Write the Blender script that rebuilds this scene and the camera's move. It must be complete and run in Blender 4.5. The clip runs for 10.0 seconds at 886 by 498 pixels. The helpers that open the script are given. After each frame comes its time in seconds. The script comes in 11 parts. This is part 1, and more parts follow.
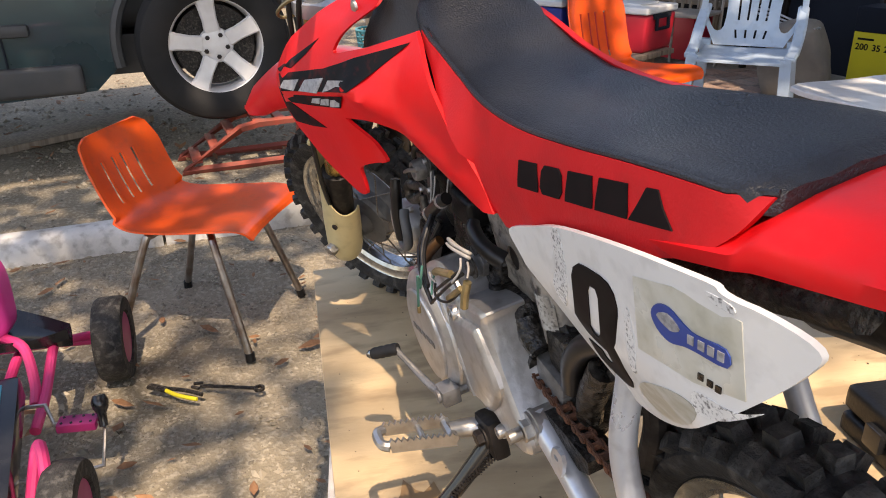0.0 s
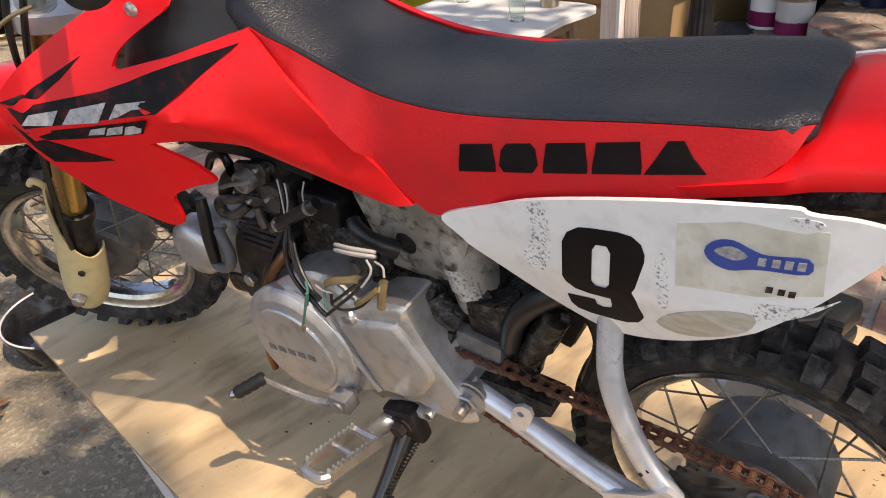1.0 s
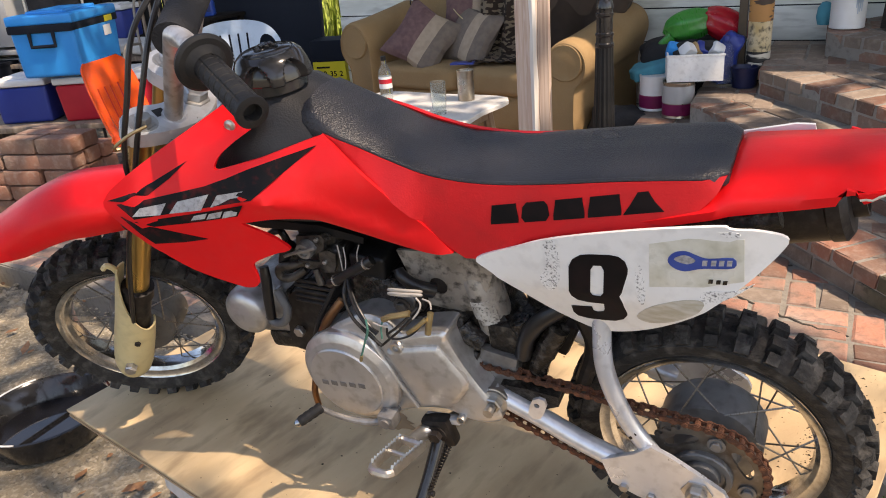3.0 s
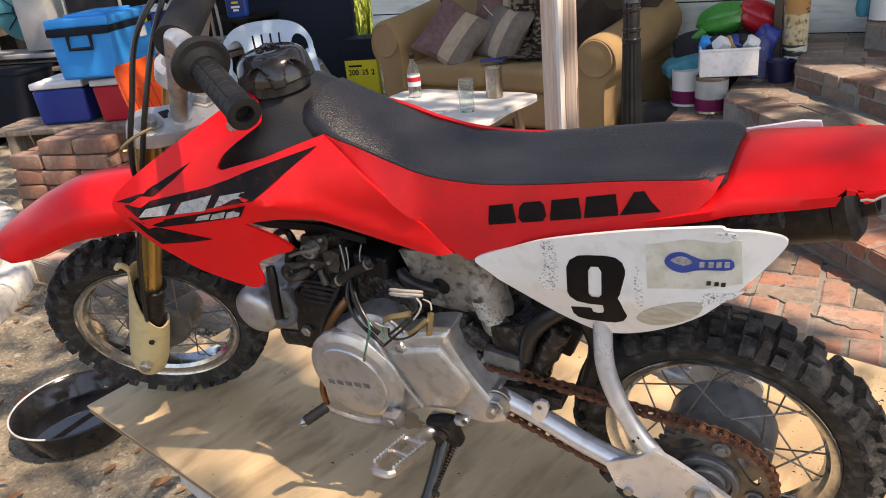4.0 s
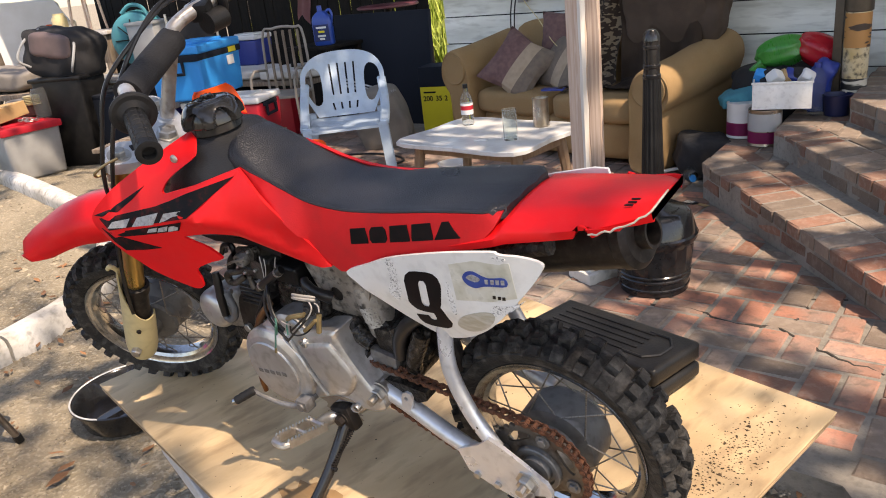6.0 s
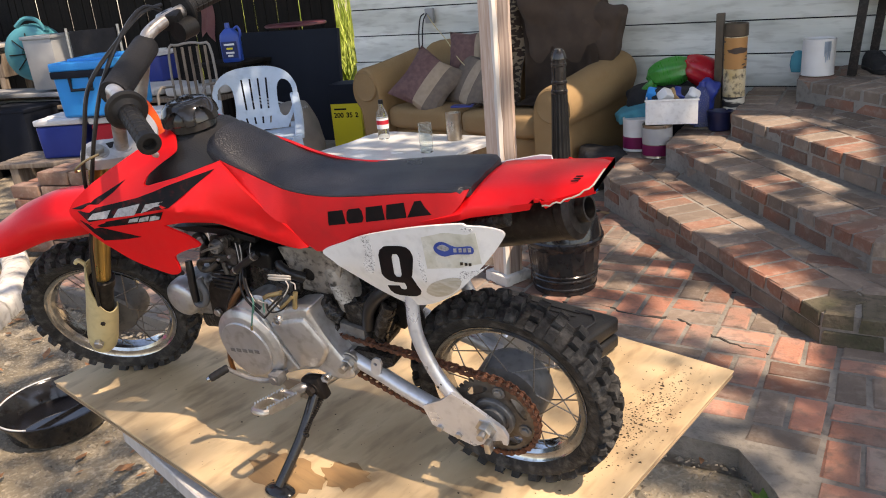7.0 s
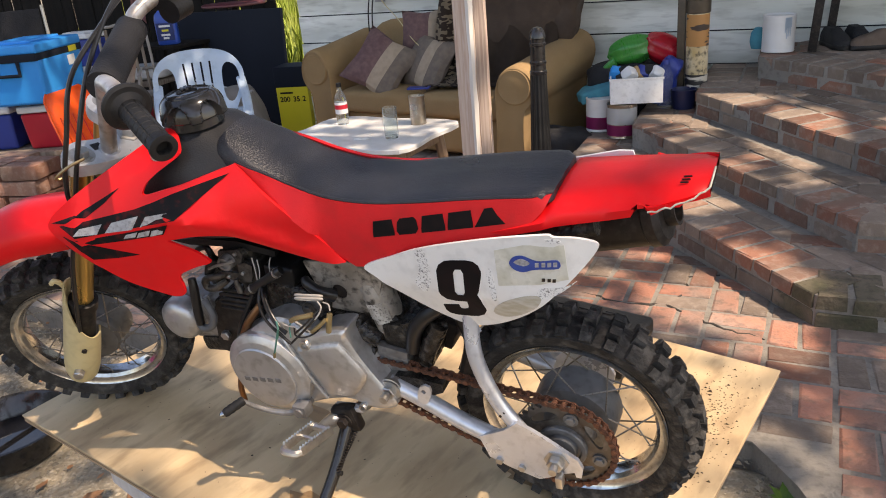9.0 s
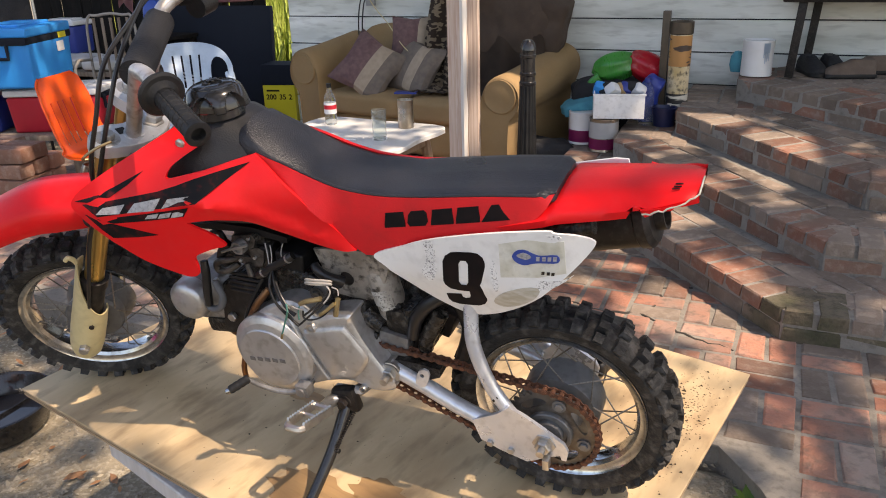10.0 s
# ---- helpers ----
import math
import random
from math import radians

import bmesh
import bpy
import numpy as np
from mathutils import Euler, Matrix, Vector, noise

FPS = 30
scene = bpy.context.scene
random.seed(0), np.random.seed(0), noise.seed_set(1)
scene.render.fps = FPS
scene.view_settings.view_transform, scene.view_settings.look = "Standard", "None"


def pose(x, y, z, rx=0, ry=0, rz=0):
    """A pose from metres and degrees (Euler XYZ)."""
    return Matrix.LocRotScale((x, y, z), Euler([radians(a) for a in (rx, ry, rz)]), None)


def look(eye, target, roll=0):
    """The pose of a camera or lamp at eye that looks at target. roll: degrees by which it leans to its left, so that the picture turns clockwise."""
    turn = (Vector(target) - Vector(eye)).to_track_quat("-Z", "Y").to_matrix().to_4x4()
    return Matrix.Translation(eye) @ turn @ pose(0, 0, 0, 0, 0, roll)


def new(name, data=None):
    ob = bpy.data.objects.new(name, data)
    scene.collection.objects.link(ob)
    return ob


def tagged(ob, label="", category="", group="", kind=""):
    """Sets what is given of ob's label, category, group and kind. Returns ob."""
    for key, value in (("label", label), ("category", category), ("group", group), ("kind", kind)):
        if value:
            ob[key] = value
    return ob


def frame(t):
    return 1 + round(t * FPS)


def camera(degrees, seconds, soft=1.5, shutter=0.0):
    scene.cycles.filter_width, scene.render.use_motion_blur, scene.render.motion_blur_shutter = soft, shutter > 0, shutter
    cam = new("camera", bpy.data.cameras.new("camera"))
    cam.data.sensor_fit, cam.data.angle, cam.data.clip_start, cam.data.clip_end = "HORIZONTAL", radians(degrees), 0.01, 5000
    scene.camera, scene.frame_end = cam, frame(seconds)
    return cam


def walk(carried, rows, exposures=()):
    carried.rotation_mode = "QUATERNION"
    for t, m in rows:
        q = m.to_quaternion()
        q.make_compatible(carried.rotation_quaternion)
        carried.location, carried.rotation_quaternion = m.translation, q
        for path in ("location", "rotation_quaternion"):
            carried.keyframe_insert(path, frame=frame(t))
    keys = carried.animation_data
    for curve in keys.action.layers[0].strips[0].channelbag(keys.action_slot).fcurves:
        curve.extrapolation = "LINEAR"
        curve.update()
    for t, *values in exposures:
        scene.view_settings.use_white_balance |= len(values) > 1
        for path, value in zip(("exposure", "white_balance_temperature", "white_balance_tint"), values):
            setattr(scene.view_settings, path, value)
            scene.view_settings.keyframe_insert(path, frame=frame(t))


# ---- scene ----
cam = camera(59.9, 10.0, 1.0)
PATH = [
    (0, (0.264, -0.369, 0.659), (-1.434, 0.306, -0.154), -1.1),
    (0.5, (0.07, -0.416, 0.659), (-1.343, 0.655, -0.265), -5.5),
    (1, (0.068, -0.551, 0.69), (-0.963, 0.866, -0.273), -3.9),
    (1.5, (0.074, -0.729, 0.736), (-0.761, 0.861, -0.144), -2.5),
    (2, (0.084, -0.799, 0.757), (-0.722, 0.846, -0.046), -2.8),
    (2.5, (0.084, -0.82, 0.764), (-0.758, 0.818, -0.014), -3.8),
    (4, (0.12, -0.791, 0.761), (-0.837, 0.786, -0.013), -5.9),
    (4.5, (0.226, -0.753, 0.8), (-0.849, 0.766, 0.068), -6.7),
    (5, (0.411, -0.674, 0.805), (-0.82, 0.746, 0.119), -6.5),
    (5.5, (0.453, -0.678, 0.796), (-0.801, 0.713, 0.094), -6.7),
    (6.8, (0.489, -0.973, 0.803), (-0.5, 0.629, 0.129), -5.2),
    (7, (0.485, -0.969, 0.804), (-0.492, 0.642, 0.132), -4.9),
    (7.5, (0.463, -0.876, 0.825), (-0.533, 0.72, 0.145), -5.4),
    (8, (0.373, -0.753, 0.814), (-0.664, 0.807, 0.113), -6.4),
    (8.5, (0.284, -0.803, 0.805), (-0.738, 0.756, 0.08), -6.7),
    (9, (0.258, -0.906, 0.804), (-0.566, 0.763, 0.072), -5.0),
    (9.5, (0.242, -0.957, 0.796), (-0.444, 0.772, 0.062), -2.1),
    (10, (0.249, -0.994, 0.816), (-0.512, 0.709, 0.096), -1.6),
]
walk(cam, [(t, look(eye, target, roll)) for t, eye, target, roll in PATH], [(0, 1.34, 7900, 19), (10, 1.34, 7900, 19)])

# ---- world, sun, exposure ----
world = bpy.data.worlds.new("sky")
scene.world = world
world.use_nodes = True
_wn = world.node_tree.nodes
_sky = _wn.new("ShaderNodeTexSky")
_sky.sky_type, _sky.sun_disc = "NISHITA", False
SUN_ELEV, SUN_ROT = 58.0, 100.0
_sky.sun_elevation, _sky.sun_rotation = radians(SUN_ELEV), radians(SUN_ROT)
world.node_tree.links.new(_sky.outputs[0], _wn["Background"].inputs[0])
_wn["Background"].inputs[1].default_value = 0.15
sun_lamp = bpy.data.lights.new("sun", "SUN")
sun_lamp.energy, sun_lamp.angle, sun_lamp.color = 2.9, radians(0.55), (1.0, 0.93, 0.82)
sun_ob = new("sun", sun_lamp)
_e, _r = radians(SUN_ELEV), radians(SUN_ROT)
_d = Vector((math.sin(_r) * math.cos(_e), math.cos(_r) * math.cos(_e), math.sin(_e)))
sun_ob.matrix_world = look(tuple(_d * 20), (0, 0, 0))

# ---- building helpers ----
def link(a, b, mat):
    mat.node_tree.links.new(a, b)


def material(name, base=(0.5, 0.5, 0.5), rough=0.5, metal=0.0, var=None, scale=8.0, amount=0.5, bump=0.0, bump_scale=60.0,
             island=0.0, rnd=0.0, coat=0.0, stretch=(1, 1, 1), fine=None, fine_scale=90.0, fine_amount=0.3, spec=0.5, rvar=0.12, detail=5.0, sharp=(0.35, 0.65), ground=False):
    """A procedural surface: base colour broken by a coarse and a fine noise, with varied roughness and bump."""
    m = bpy.data.materials.new(name)
    m.use_nodes = True
    n = m.node_tree.nodes
    b = n["Principled BSDF"]
    b.inputs["Base Color"].default_value = (*base, 1)
    b.inputs["Metallic"].default_value = metal
    b.inputs["Roughness"].default_value = rough
    b.inputs["Specular IOR Level"].default_value = spec
    b.inputs["Coat Weight"].default_value = coat
    tc = n.new("ShaderNodeTexCoord")
    mp = n.new("ShaderNodeMapping")
    mp.inputs["Scale"].default_value = stretch
    # bricks take their stains from the ground they lie on, so that these run on from brick to brick
    link(n.new("ShaderNodeNewGeometry").outputs["Position"] if ground else tc.outputs["Object"], mp.inputs[0], m)
    vec = mp.outputs[0]
    col = None
    big = n.new("ShaderNodeTexNoise")
    big.inputs["Scale"].default_value, big.inputs["Detail"].default_value = scale, detail
    link(vec, big.inputs["Vector"], m)
    ramp = n.new("ShaderNodeMapRange")
    ramp.inputs[1].default_value, ramp.inputs[2].default_value = sharp
    link(big.outputs["Fac"], ramp.inputs[0], m)
    if var is not None:
        mx = n.new("ShaderNodeMix")
        mx.data_type = "RGBA"
        mx.inputs[6].default_value, mx.inputs[7].default_value = (*base, 1), (*var, 1)
        mul = n.new("ShaderNodeMath")
        mul.operation = "MULTIPLY"
        mul.inputs[1].default_value = amount
        link(ramp.outputs[0], mul.inputs[0], m)
        link(mul.outputs[0], mx.inputs[0], m)
        col = mx.outputs[2]
    if fine is not None:
        fn = n.new("ShaderNodeTexNoise")
        fn.inputs["Scale"].default_value, fn.inputs["Detail"].default_value = fine_scale, 4
        link(vec, fn.inputs["Vector"], m)
        fr = n.new("ShaderNodeMapRange")
        fr.inputs[1].default_value, fr.inputs[2].default_value, fr.inputs[4].default_value = 0.5, 0.68, fine_amount
        link(fn.outputs["Fac"], fr.inputs[0], m)
        mf = n.new("ShaderNodeMix")
        mf.data_type = "RGBA"
        mf.inputs[6].default_value, mf.inputs[7].default_value = (*base, 1), (*fine, 1)
        if col is not None:
            link(col, mf.inputs[6], m)
        link(fr.outputs[0], mf.inputs[0], m)
        col = mf.outputs[2]
    if island or rnd:
        src = n.new("ShaderNodeNewGeometry").outputs["Random Per Island"] if island else n.new("ShaderNodeObjectInfo").outputs["Random"]
        hs = n.new("ShaderNodeHueSaturation")
        r = n.new("ShaderNodeMapRange")
        k = island or rnd
        r.inputs[3].default_value, r.inputs[4].default_value = 1 - k, 1 + k
        link(src, r.inputs[0], m)
        link(r.outputs[0], hs.inputs["Value"], m)
        hs.inputs["Color"].default_value = (*base, 1)
        if col is not None:
            link(col, hs.inputs["Color"], m)
        col = hs.outputs[0]
    if col is not None:
        link(col, b.inputs["Base Color"], m)
    if rvar:
        rr = n.new("ShaderNodeMapRange")
        rr.inputs[3].default_value, rr.inputs[4].default_value = max(0.02, rough - rvar), min(1, rough + rvar)
        link(big.outputs["Fac"], rr.inputs[0], m)
        link(rr.outputs[0], b.inputs["Roughness"], m)
    if bump:
        bn = n.new("ShaderNodeTexNoise")
        bn.inputs["Scale"].default_value, bn.inputs["Detail"].default_value = bump_scale, 6
        link(vec, bn.inputs["Vector"], m)
        bp = n.new("ShaderNodeBump")
        bp.inputs["Strength"].default_value, bp.inputs["Distance"].default_value = min(1.0, bump), 0.01
        link(bn.outputs["Fac"], bp.inputs["Height"], m)
        link(bp.outputs[0], b.inputs["Normal"], m)
    return m


def finish(bm, name, mat, smooth=True, angle=35):
    bmesh.ops.recalc_face_normals(bm, faces=bm.faces)
    me = bpy.data.meshes.new(name)
    bm.to_mesh(me)
    bm.free()
    for mt in (mat if isinstance(mat, (list, tuple)) else [mat]):
        me.materials.append(mt)
    if smooth:
        me.shade_smooth()
        me.set_sharp_from_angle(angle=radians(angle))
    return me


def part(name, bm, mat, parent, label="", smooth=True, angle=35, kind=""):
    """ONE mesh object under a thing or a part, in its parent's space."""
    ob = new(name, finish(bm, name, mat, smooth, angle))
    ob.parent = parent
    return tagged(ob, label=label, kind=kind)


def thing(name, label, category, m=None, group="", kind=""):
    ob = new(name)
    ob.empty_display_size = 0.05
    if m is not None:
        ob.matrix_world = m
    return tagged(ob, label, category, group, kind)


def solid(name, bm, mat, label, category, m=None, group="", kind="", smooth=True, angle=35):
    """A thing that is one mesh."""
    ob = new(name, finish(bm, name, mat, smooth, angle))
    if m is not None:
        ob.matrix_world = m
    return tagged(ob, label, category, group, kind)


def smooth_line(pts, n=6, closed=False):
    p = [Vector(q) for q in pts]
    out, c = [], len(p)
    for i in range(c if closed else c - 1):
        a, b, d, e = (p[(i - 1) % c] if closed or i else p[0] * 2 - p[1]), p[i], p[(i + 1) % c], (p[(i + 2) % c] if closed or i + 2 < c else p[-1] * 2 - p[-2])
        for k in range(n):
            t = k / n
            out.append(0.5 * ((2 * b) + (d - a) * t + (2 * a - 5 * b + 4 * d - e) * t * t + (3 * b - a - 3 * d + e) * t ** 3))
    if not closed:
        out.append(p[-1])
    return out


def box(bm, size, at=(0, 0, 0), m=None, bevel=0.0, taper=1.0, seg=2):
    """A box centred at `at`; taper scales its top."""
    sx, sy, sz = (s / 2 for s in size)
    t = bmesh.new()
    v = [t.verts.new((x * (taper if z > 0 else 1), y * (taper if z > 0 else 1), z)) for z in (-sz, sz) for x, y in ((-sx, -sy), (sx, -sy), (sx, sy), (-sx, sy))]
    for f in ((3, 2, 1, 0), (4, 5, 6, 7), (0, 1, 5, 4), (1, 2, 6, 5), (2, 3, 7, 6), (3, 0, 4, 7)):
        t.faces.new([v[i] for i in f])
    if bevel:
        bmesh.ops.bevel(t, geom=t.edges[:], offset=bevel, segments=seg, affect="EDGES", profile=0.6)
    join(bm, t, Matrix.Translation(at) @ (m or Matrix()))


def join(bm, t, m=None):
    if m is not None:
        t.transform(m)
    me = bpy.data.meshes.new("tmp")
    t.to_mesh(me)
    t.free()
    bm.from_mesh(me)
    bpy.data.meshes.remove(me)


def tube(bm, pts, r, n=10, smooth=0, cap=True, closed=False):
    """A round bar along a line; r may be one radius or one for each point."""
    p = smooth_line(pts, smooth, closed) if smooth else [Vector(q) for q in pts]
    c = len(p)
    if isinstance(r, (list, tuple)):
        rs = [float(np.interp(i / max(1, c - 1), np.linspace(0, 1, len(r)), r)) for i in range(c)]
    else:
        rs = [r] * c
    tang = [((p[(i + 1) % c] - p[i - 1]) if closed else (p[min(i + 1, c - 1)] - p[max(i - 1, 0)])).normalized() for i in range(c)]
    up = tang[0].orthogonal().normalized()
    rings = []
    for i in range(c):
        up = (up - tang[i] * up.dot(tang[i]))
        up = up.normalized() if up.length > 1e-6 else tang[i].orthogonal().normalized()
        side = tang[i].cross(up)
        rings.append([bm.verts.new(p[i] + (up * math.cos(a) + side * math.sin(a)) * rs[i]) for a in (2 * math.pi * k / n for k in range(n))])
    for i in range(c if closed else c - 1):
        a, b = rings[i], rings[(i + 1) % c]
        for k in range(n):
            bm.faces.new((a[k], a[(k + 1) % n], b[(k + 1) % n], b[k]))
    if cap and not closed:
        bm.faces.new(rings[0][::-1])
        bm.faces.new(rings[-1])
    return rings


def lathe(bm, prof, n=32, m=None, wobble=None):
    """A turned form: (radius, height) pairs about Z, then m."""
    m = m or Matrix()
    rings = []
    for r, h in prof:
        if r < 1e-5:
            rings.append([bm.verts.new(m @ Vector((0, 0, h)))])
        else:
            rings.append([bm.verts.new(m @ Vector((r * (wobble(a, h) if wobble else 1) * math.cos(a), r * (wobble(a, h) if wobble else 1) * math.sin(a), h))) for a in (2 * math.pi * k / n for k in range(n))])
    for a, b in zip(rings, rings[1:]):
        for k in range(n):
            f = [a[k % len(a)], a[(k + 1) % len(a)], b[(k + 1) % len(b)], b[k % len(b)]]
            f = list(dict.fromkeys(f))
            if len(f) > 2:
                bm.faces.new(f)


def loft(bm, rings, cap=True, closed=True):
    vs = [[bm.verts.new(p) for p in ring] for ring in rings]
    n = len(vs[0])
    for a, b in zip(vs, vs[1:]):
        for k in range(n if closed else n - 1):
            bm.faces.new((a[k], a[(k + 1) % n], b[(k + 1) % n], b[k]))
    if cap and closed:
        bm.faces.new(vs[0][::-1])
        bm.faces.new(vs[-1])
    return vs


def panel(bm, outline, yfun, thick=0.003, step=0.02, flip=1.0, holes=()):
    """A curved sheet: an outline in x and z, filled with a fine mesh, laid on y = yfun(x, z) * flip, and given thickness inwards."""
    from mathutils.geometry import delaunay_2d_cdt
    pts = [Vector(p) for p in outline]
    loops, verts, edges = [pts] + [[Vector(q) for q in h] for h in holes], [], []
    for lp in loops:
        s = len(verts)
        verts += lp
        edges += [(s + i, s + (i + 1) % len(lp)) for i in range(len(lp))]

    def inside(x, z, lp):
        r = False
        for i in range(len(lp)):
            a, b = lp[i], lp[i - 1]
            if (a.y > z) != (b.y > z) and x < (b.x - a.x) * (z - a.y) / (b.y - a.y) + a.x:
                r = not r
        return r

    xs, zs = [p.x for p in pts], [p.y for p in pts]
    if step:
        for i in range(int((max(xs) - min(xs)) / step) + 1):
            for j in range(int((max(zs) - min(zs)) / step) + 1):
                x, z = min(xs) + (i + 0.5 * (j % 2) + 0.3) * step, min(zs) + (j + 0.3) * step
                if inside(x, z, pts) and not any(inside(x, z, h) for h in loops[1:]) and min((Vector((x, z)) - q).length for lp in loops for q in lp) > step * 0.45:
                    verts.append(Vector((x, z)))
    ov, _, of, *_ = delaunay_2d_cdt(verts, edges, [], 1 if not holes else 2, 1e-5)
    if holes:
        of = [f for f in of if not any(inside(sum(ov[i].x for i in f) / len(f), sum(ov[i].y for i in f) / len(f), h) for h in loops[1:])]
        of = [f for f in of if inside(sum(ov[i].x for i in f) / len(f), sum(ov[i].y for i in f) / len(f), pts)]
    front = [bm.verts.new((p.x, flip * yfun(p.x, p.y), p.y)) for p in ov]
    back = [bm.verts.new((p.x, flip * (yfun(p.x, p.y) + thick), p.y)) for p in ov]
    count = {}
    for f in of:
        bm.faces.new([front[i] for i in f])
        bm.faces.new([back[i] for i in reversed(f)])
        for a, b in zip(f, list(f[1:]) + [f[0]]):
            count[(a, b)] = count.get((a, b), 0) + 1
    for a, b in count:
        if (b, a) not in count:
            bm.faces.new((front[a], back[a], back[b], front[b]))


def interp(x, xs, ys):
    return float(np.interp(x, xs, ys))

# ---- materials ----
RED = material("red_plastic", (0.76, 0.010, 0.012), 0.36, var=(0.64, 0.010, 0.013), scale=14, amount=0.5, fine=(0.70, 0.05, 0.05), fine_scale=70, fine_amount=0.10, bump=0.03, bump_scale=200, rvar=0.1, spec=0.24)
REDSEAT = material("red_vinyl", (0.68, 0.013, 0.017), 0.5, var=(0.57, 0.014, 0.018), scale=16, amount=0.55, fine=(0.28, 0.02, 0.02), fine_scale=26, fine_amount=0.2, bump=0.08, bump_scale=420, spec=0.3)
BLACKV = material("black_vinyl", (0.0135, 0.014, 0.0175), 0.36, var=(0.027, 0.028, 0.033), scale=7, amount=0.7, bump=0.28, bump_scale=520, rvar=0.3, spec=0.5, detail=8)
BLACKP = material("black_plastic", (0.006, 0.006, 0.0065), 0.42, var=(0.016, 0.0155, 0.015), scale=20, amount=0.6, bump=0.08, bump_scale=260, spec=0.3)
TANK = material("tank_plastic", (0.020, 0.020, 0.0215), 0.45, var=(0.033, 0.033, 0.034), scale=16, amount=0.6, bump=0.15, bump_scale=420, spec=0.3)
GLOSSB = material("gloss_black", (0.012, 0.012, 0.013), 0.14, var=(0.03, 0.03, 0.03), scale=30, amount=0.4, rvar=0.06)
CARTYRE = material("road_tyre", (0.010, 0.010, 0.0105), 0.7, var=(0.024, 0.023, 0.022), scale=5, amount=0.7, bump=0.1, bump_scale=90, spec=0.3)
RUBBER = material("tyre_rubber", (0.008, 0.0078, 0.0077), 0.75, var=(0.038, 0.036, 0.033), scale=22, amount=0.8, fine=(0.17, 0.16, 0.145), fine_scale=60, fine_amount=0.32, bump=0.5, bump_scale=150, spec=0.4, detail=9)
GRIP = material("grip_rubber", (0.010, 0.010, 0.0105), 0.6, var=(0.022, 0.021, 0.02), scale=40, amount=0.6, bump=0.1, bump_scale=300, spec=0.3)
CHROME = material("chrome", (0.50, 0.51, 0.52), 0.16, 1.0, var=(0.27, 0.26, 0.245), scale=26, amount=0.6, fine=(0.14, 0.115, 0.09), fine_scale=120, fine_amount=0.4, rvar=0.14)
SILVER = material("silver_paint", (0.66, 0.68, 0.71), 0.3, 0.55, var=(0.56, 0.57, 0.59), scale=24, amount=0.6, fine=(0.10, 0.09, 0.08), fine_scale=60, fine_amount=0.2, rvar=0.12)
CASEDARK = material("grimy_emboss", (0.16, 0.155, 0.15), 0.5, 0.6, var=(0.3, 0.29, 0.28), scale=60, amount=0.6)
CASE = material("engine_case", (0.56, 0.56, 0.56), 0.38, 0.75, var=(0.42, 0.415, 0.405), scale=14, amount=0.75, fine=(0.20, 0.18, 0.15), fine_scale=60, fine_amount=0.35, bump=0.07, bump_scale=120, rvar=0.16, detail=8)
ALLOY = material("cast_alloy", (0.32, 0.315, 0.31), 0.55, 0.65, var=(0.15, 0.14, 0.13), scale=22, amount=0.8, fine=(0.07, 0.06, 0.05), fine_scale=60, fine_amount=0.5, bump=0.12, bump_scale=180)
GREASY = material("greasy_metal", (0.008, 0.007, 0.006), 0.38, 0.2, var=(0.028, 0.022, 0.017), scale=34, amount=0.75, fine=(0.12, 0.105, 0.085), fine_scale=95, fine_amount=0.55, bump=0.5, bump_scale=140, rvar=0.25, spec=0.35)
FRAMEG = material("dirty_frame_paint", (0.40, 0.365, 0.315), 0.45, 0.2, var=(0.12, 0.10, 0.08), scale=18, amount=0.75, fine=(0.02, 0.016, 0.013), fine_scale=85, fine_amount=0.9, bump=0.2, bump_scale=130, detail=9)
RUST = material("rusty_chain", (0.16, 0.06, 0.03), 0.82, 0.25, var=(0.06, 0.03, 0.02), scale=60, amount=0.8, fine=(0.28, 0.11, 0.05), fine_scale=160, fine_amount=0.6, bump=0.35, bump_scale=220)
GOLD = material("gold_anodised", (0.52, 0.33, 0.10), 0.3, 0.85, var=(0.40, 0.25, 0.09), scale=20, amount=0.6, rvar=0.1, stretch=(1, 1, 0.3))
CREAM = material("cream_plastic", (0.60, 0.50, 0.27), 0.45, var=(0.50, 0.40, 0.2), scale=16, amount=0.6, fine=(0.25, 0.2, 0.12), fine_scale=55, fine_amount=0.22)
WHITEP = material("white_plastic", (0.80, 0.80, 0.78), 0.4, var=(0.68, 0.67, 0.64), scale=9, amount=0.7, fine=(0.36, 0.35, 0.33), fine_scale=46, fine_amount=0.3, bump=0.03, bump_scale=160)
DECAL_W = material("sticker_grey", (0.42, 0.42, 0.43), 0.5, var=(0.26, 0.25, 0.25), scale=90, amount=0.7, fine=(0.02, 0.02, 0.02), fine_scale=200, fine_amount=0.4, spec=0.3)
DECAL_B = material("sticker_black", (0.005, 0.005, 0.006), 0.55, var=(0.014, 0.011, 0.011), scale=30, amount=0.6, fine=(0.42, 0.02, 0.02), fine_scale=60, fine_amount=0.15, spec=0.12)
PRINT_B = material("black_print", (0.005, 0.005, 0.006), 0.55, var=(0.02, 0.01, 0.01), scale=40, amount=0.5, spec=0.12)
TAPE = material("old_tape", (0.66, 0.65, 0.58), 0.3, var=(0.50, 0.48, 0.38), scale=34, amount=0.8, fine=(0.34, 0.33, 0.25), fine_scale=80, fine_amount=0.35)
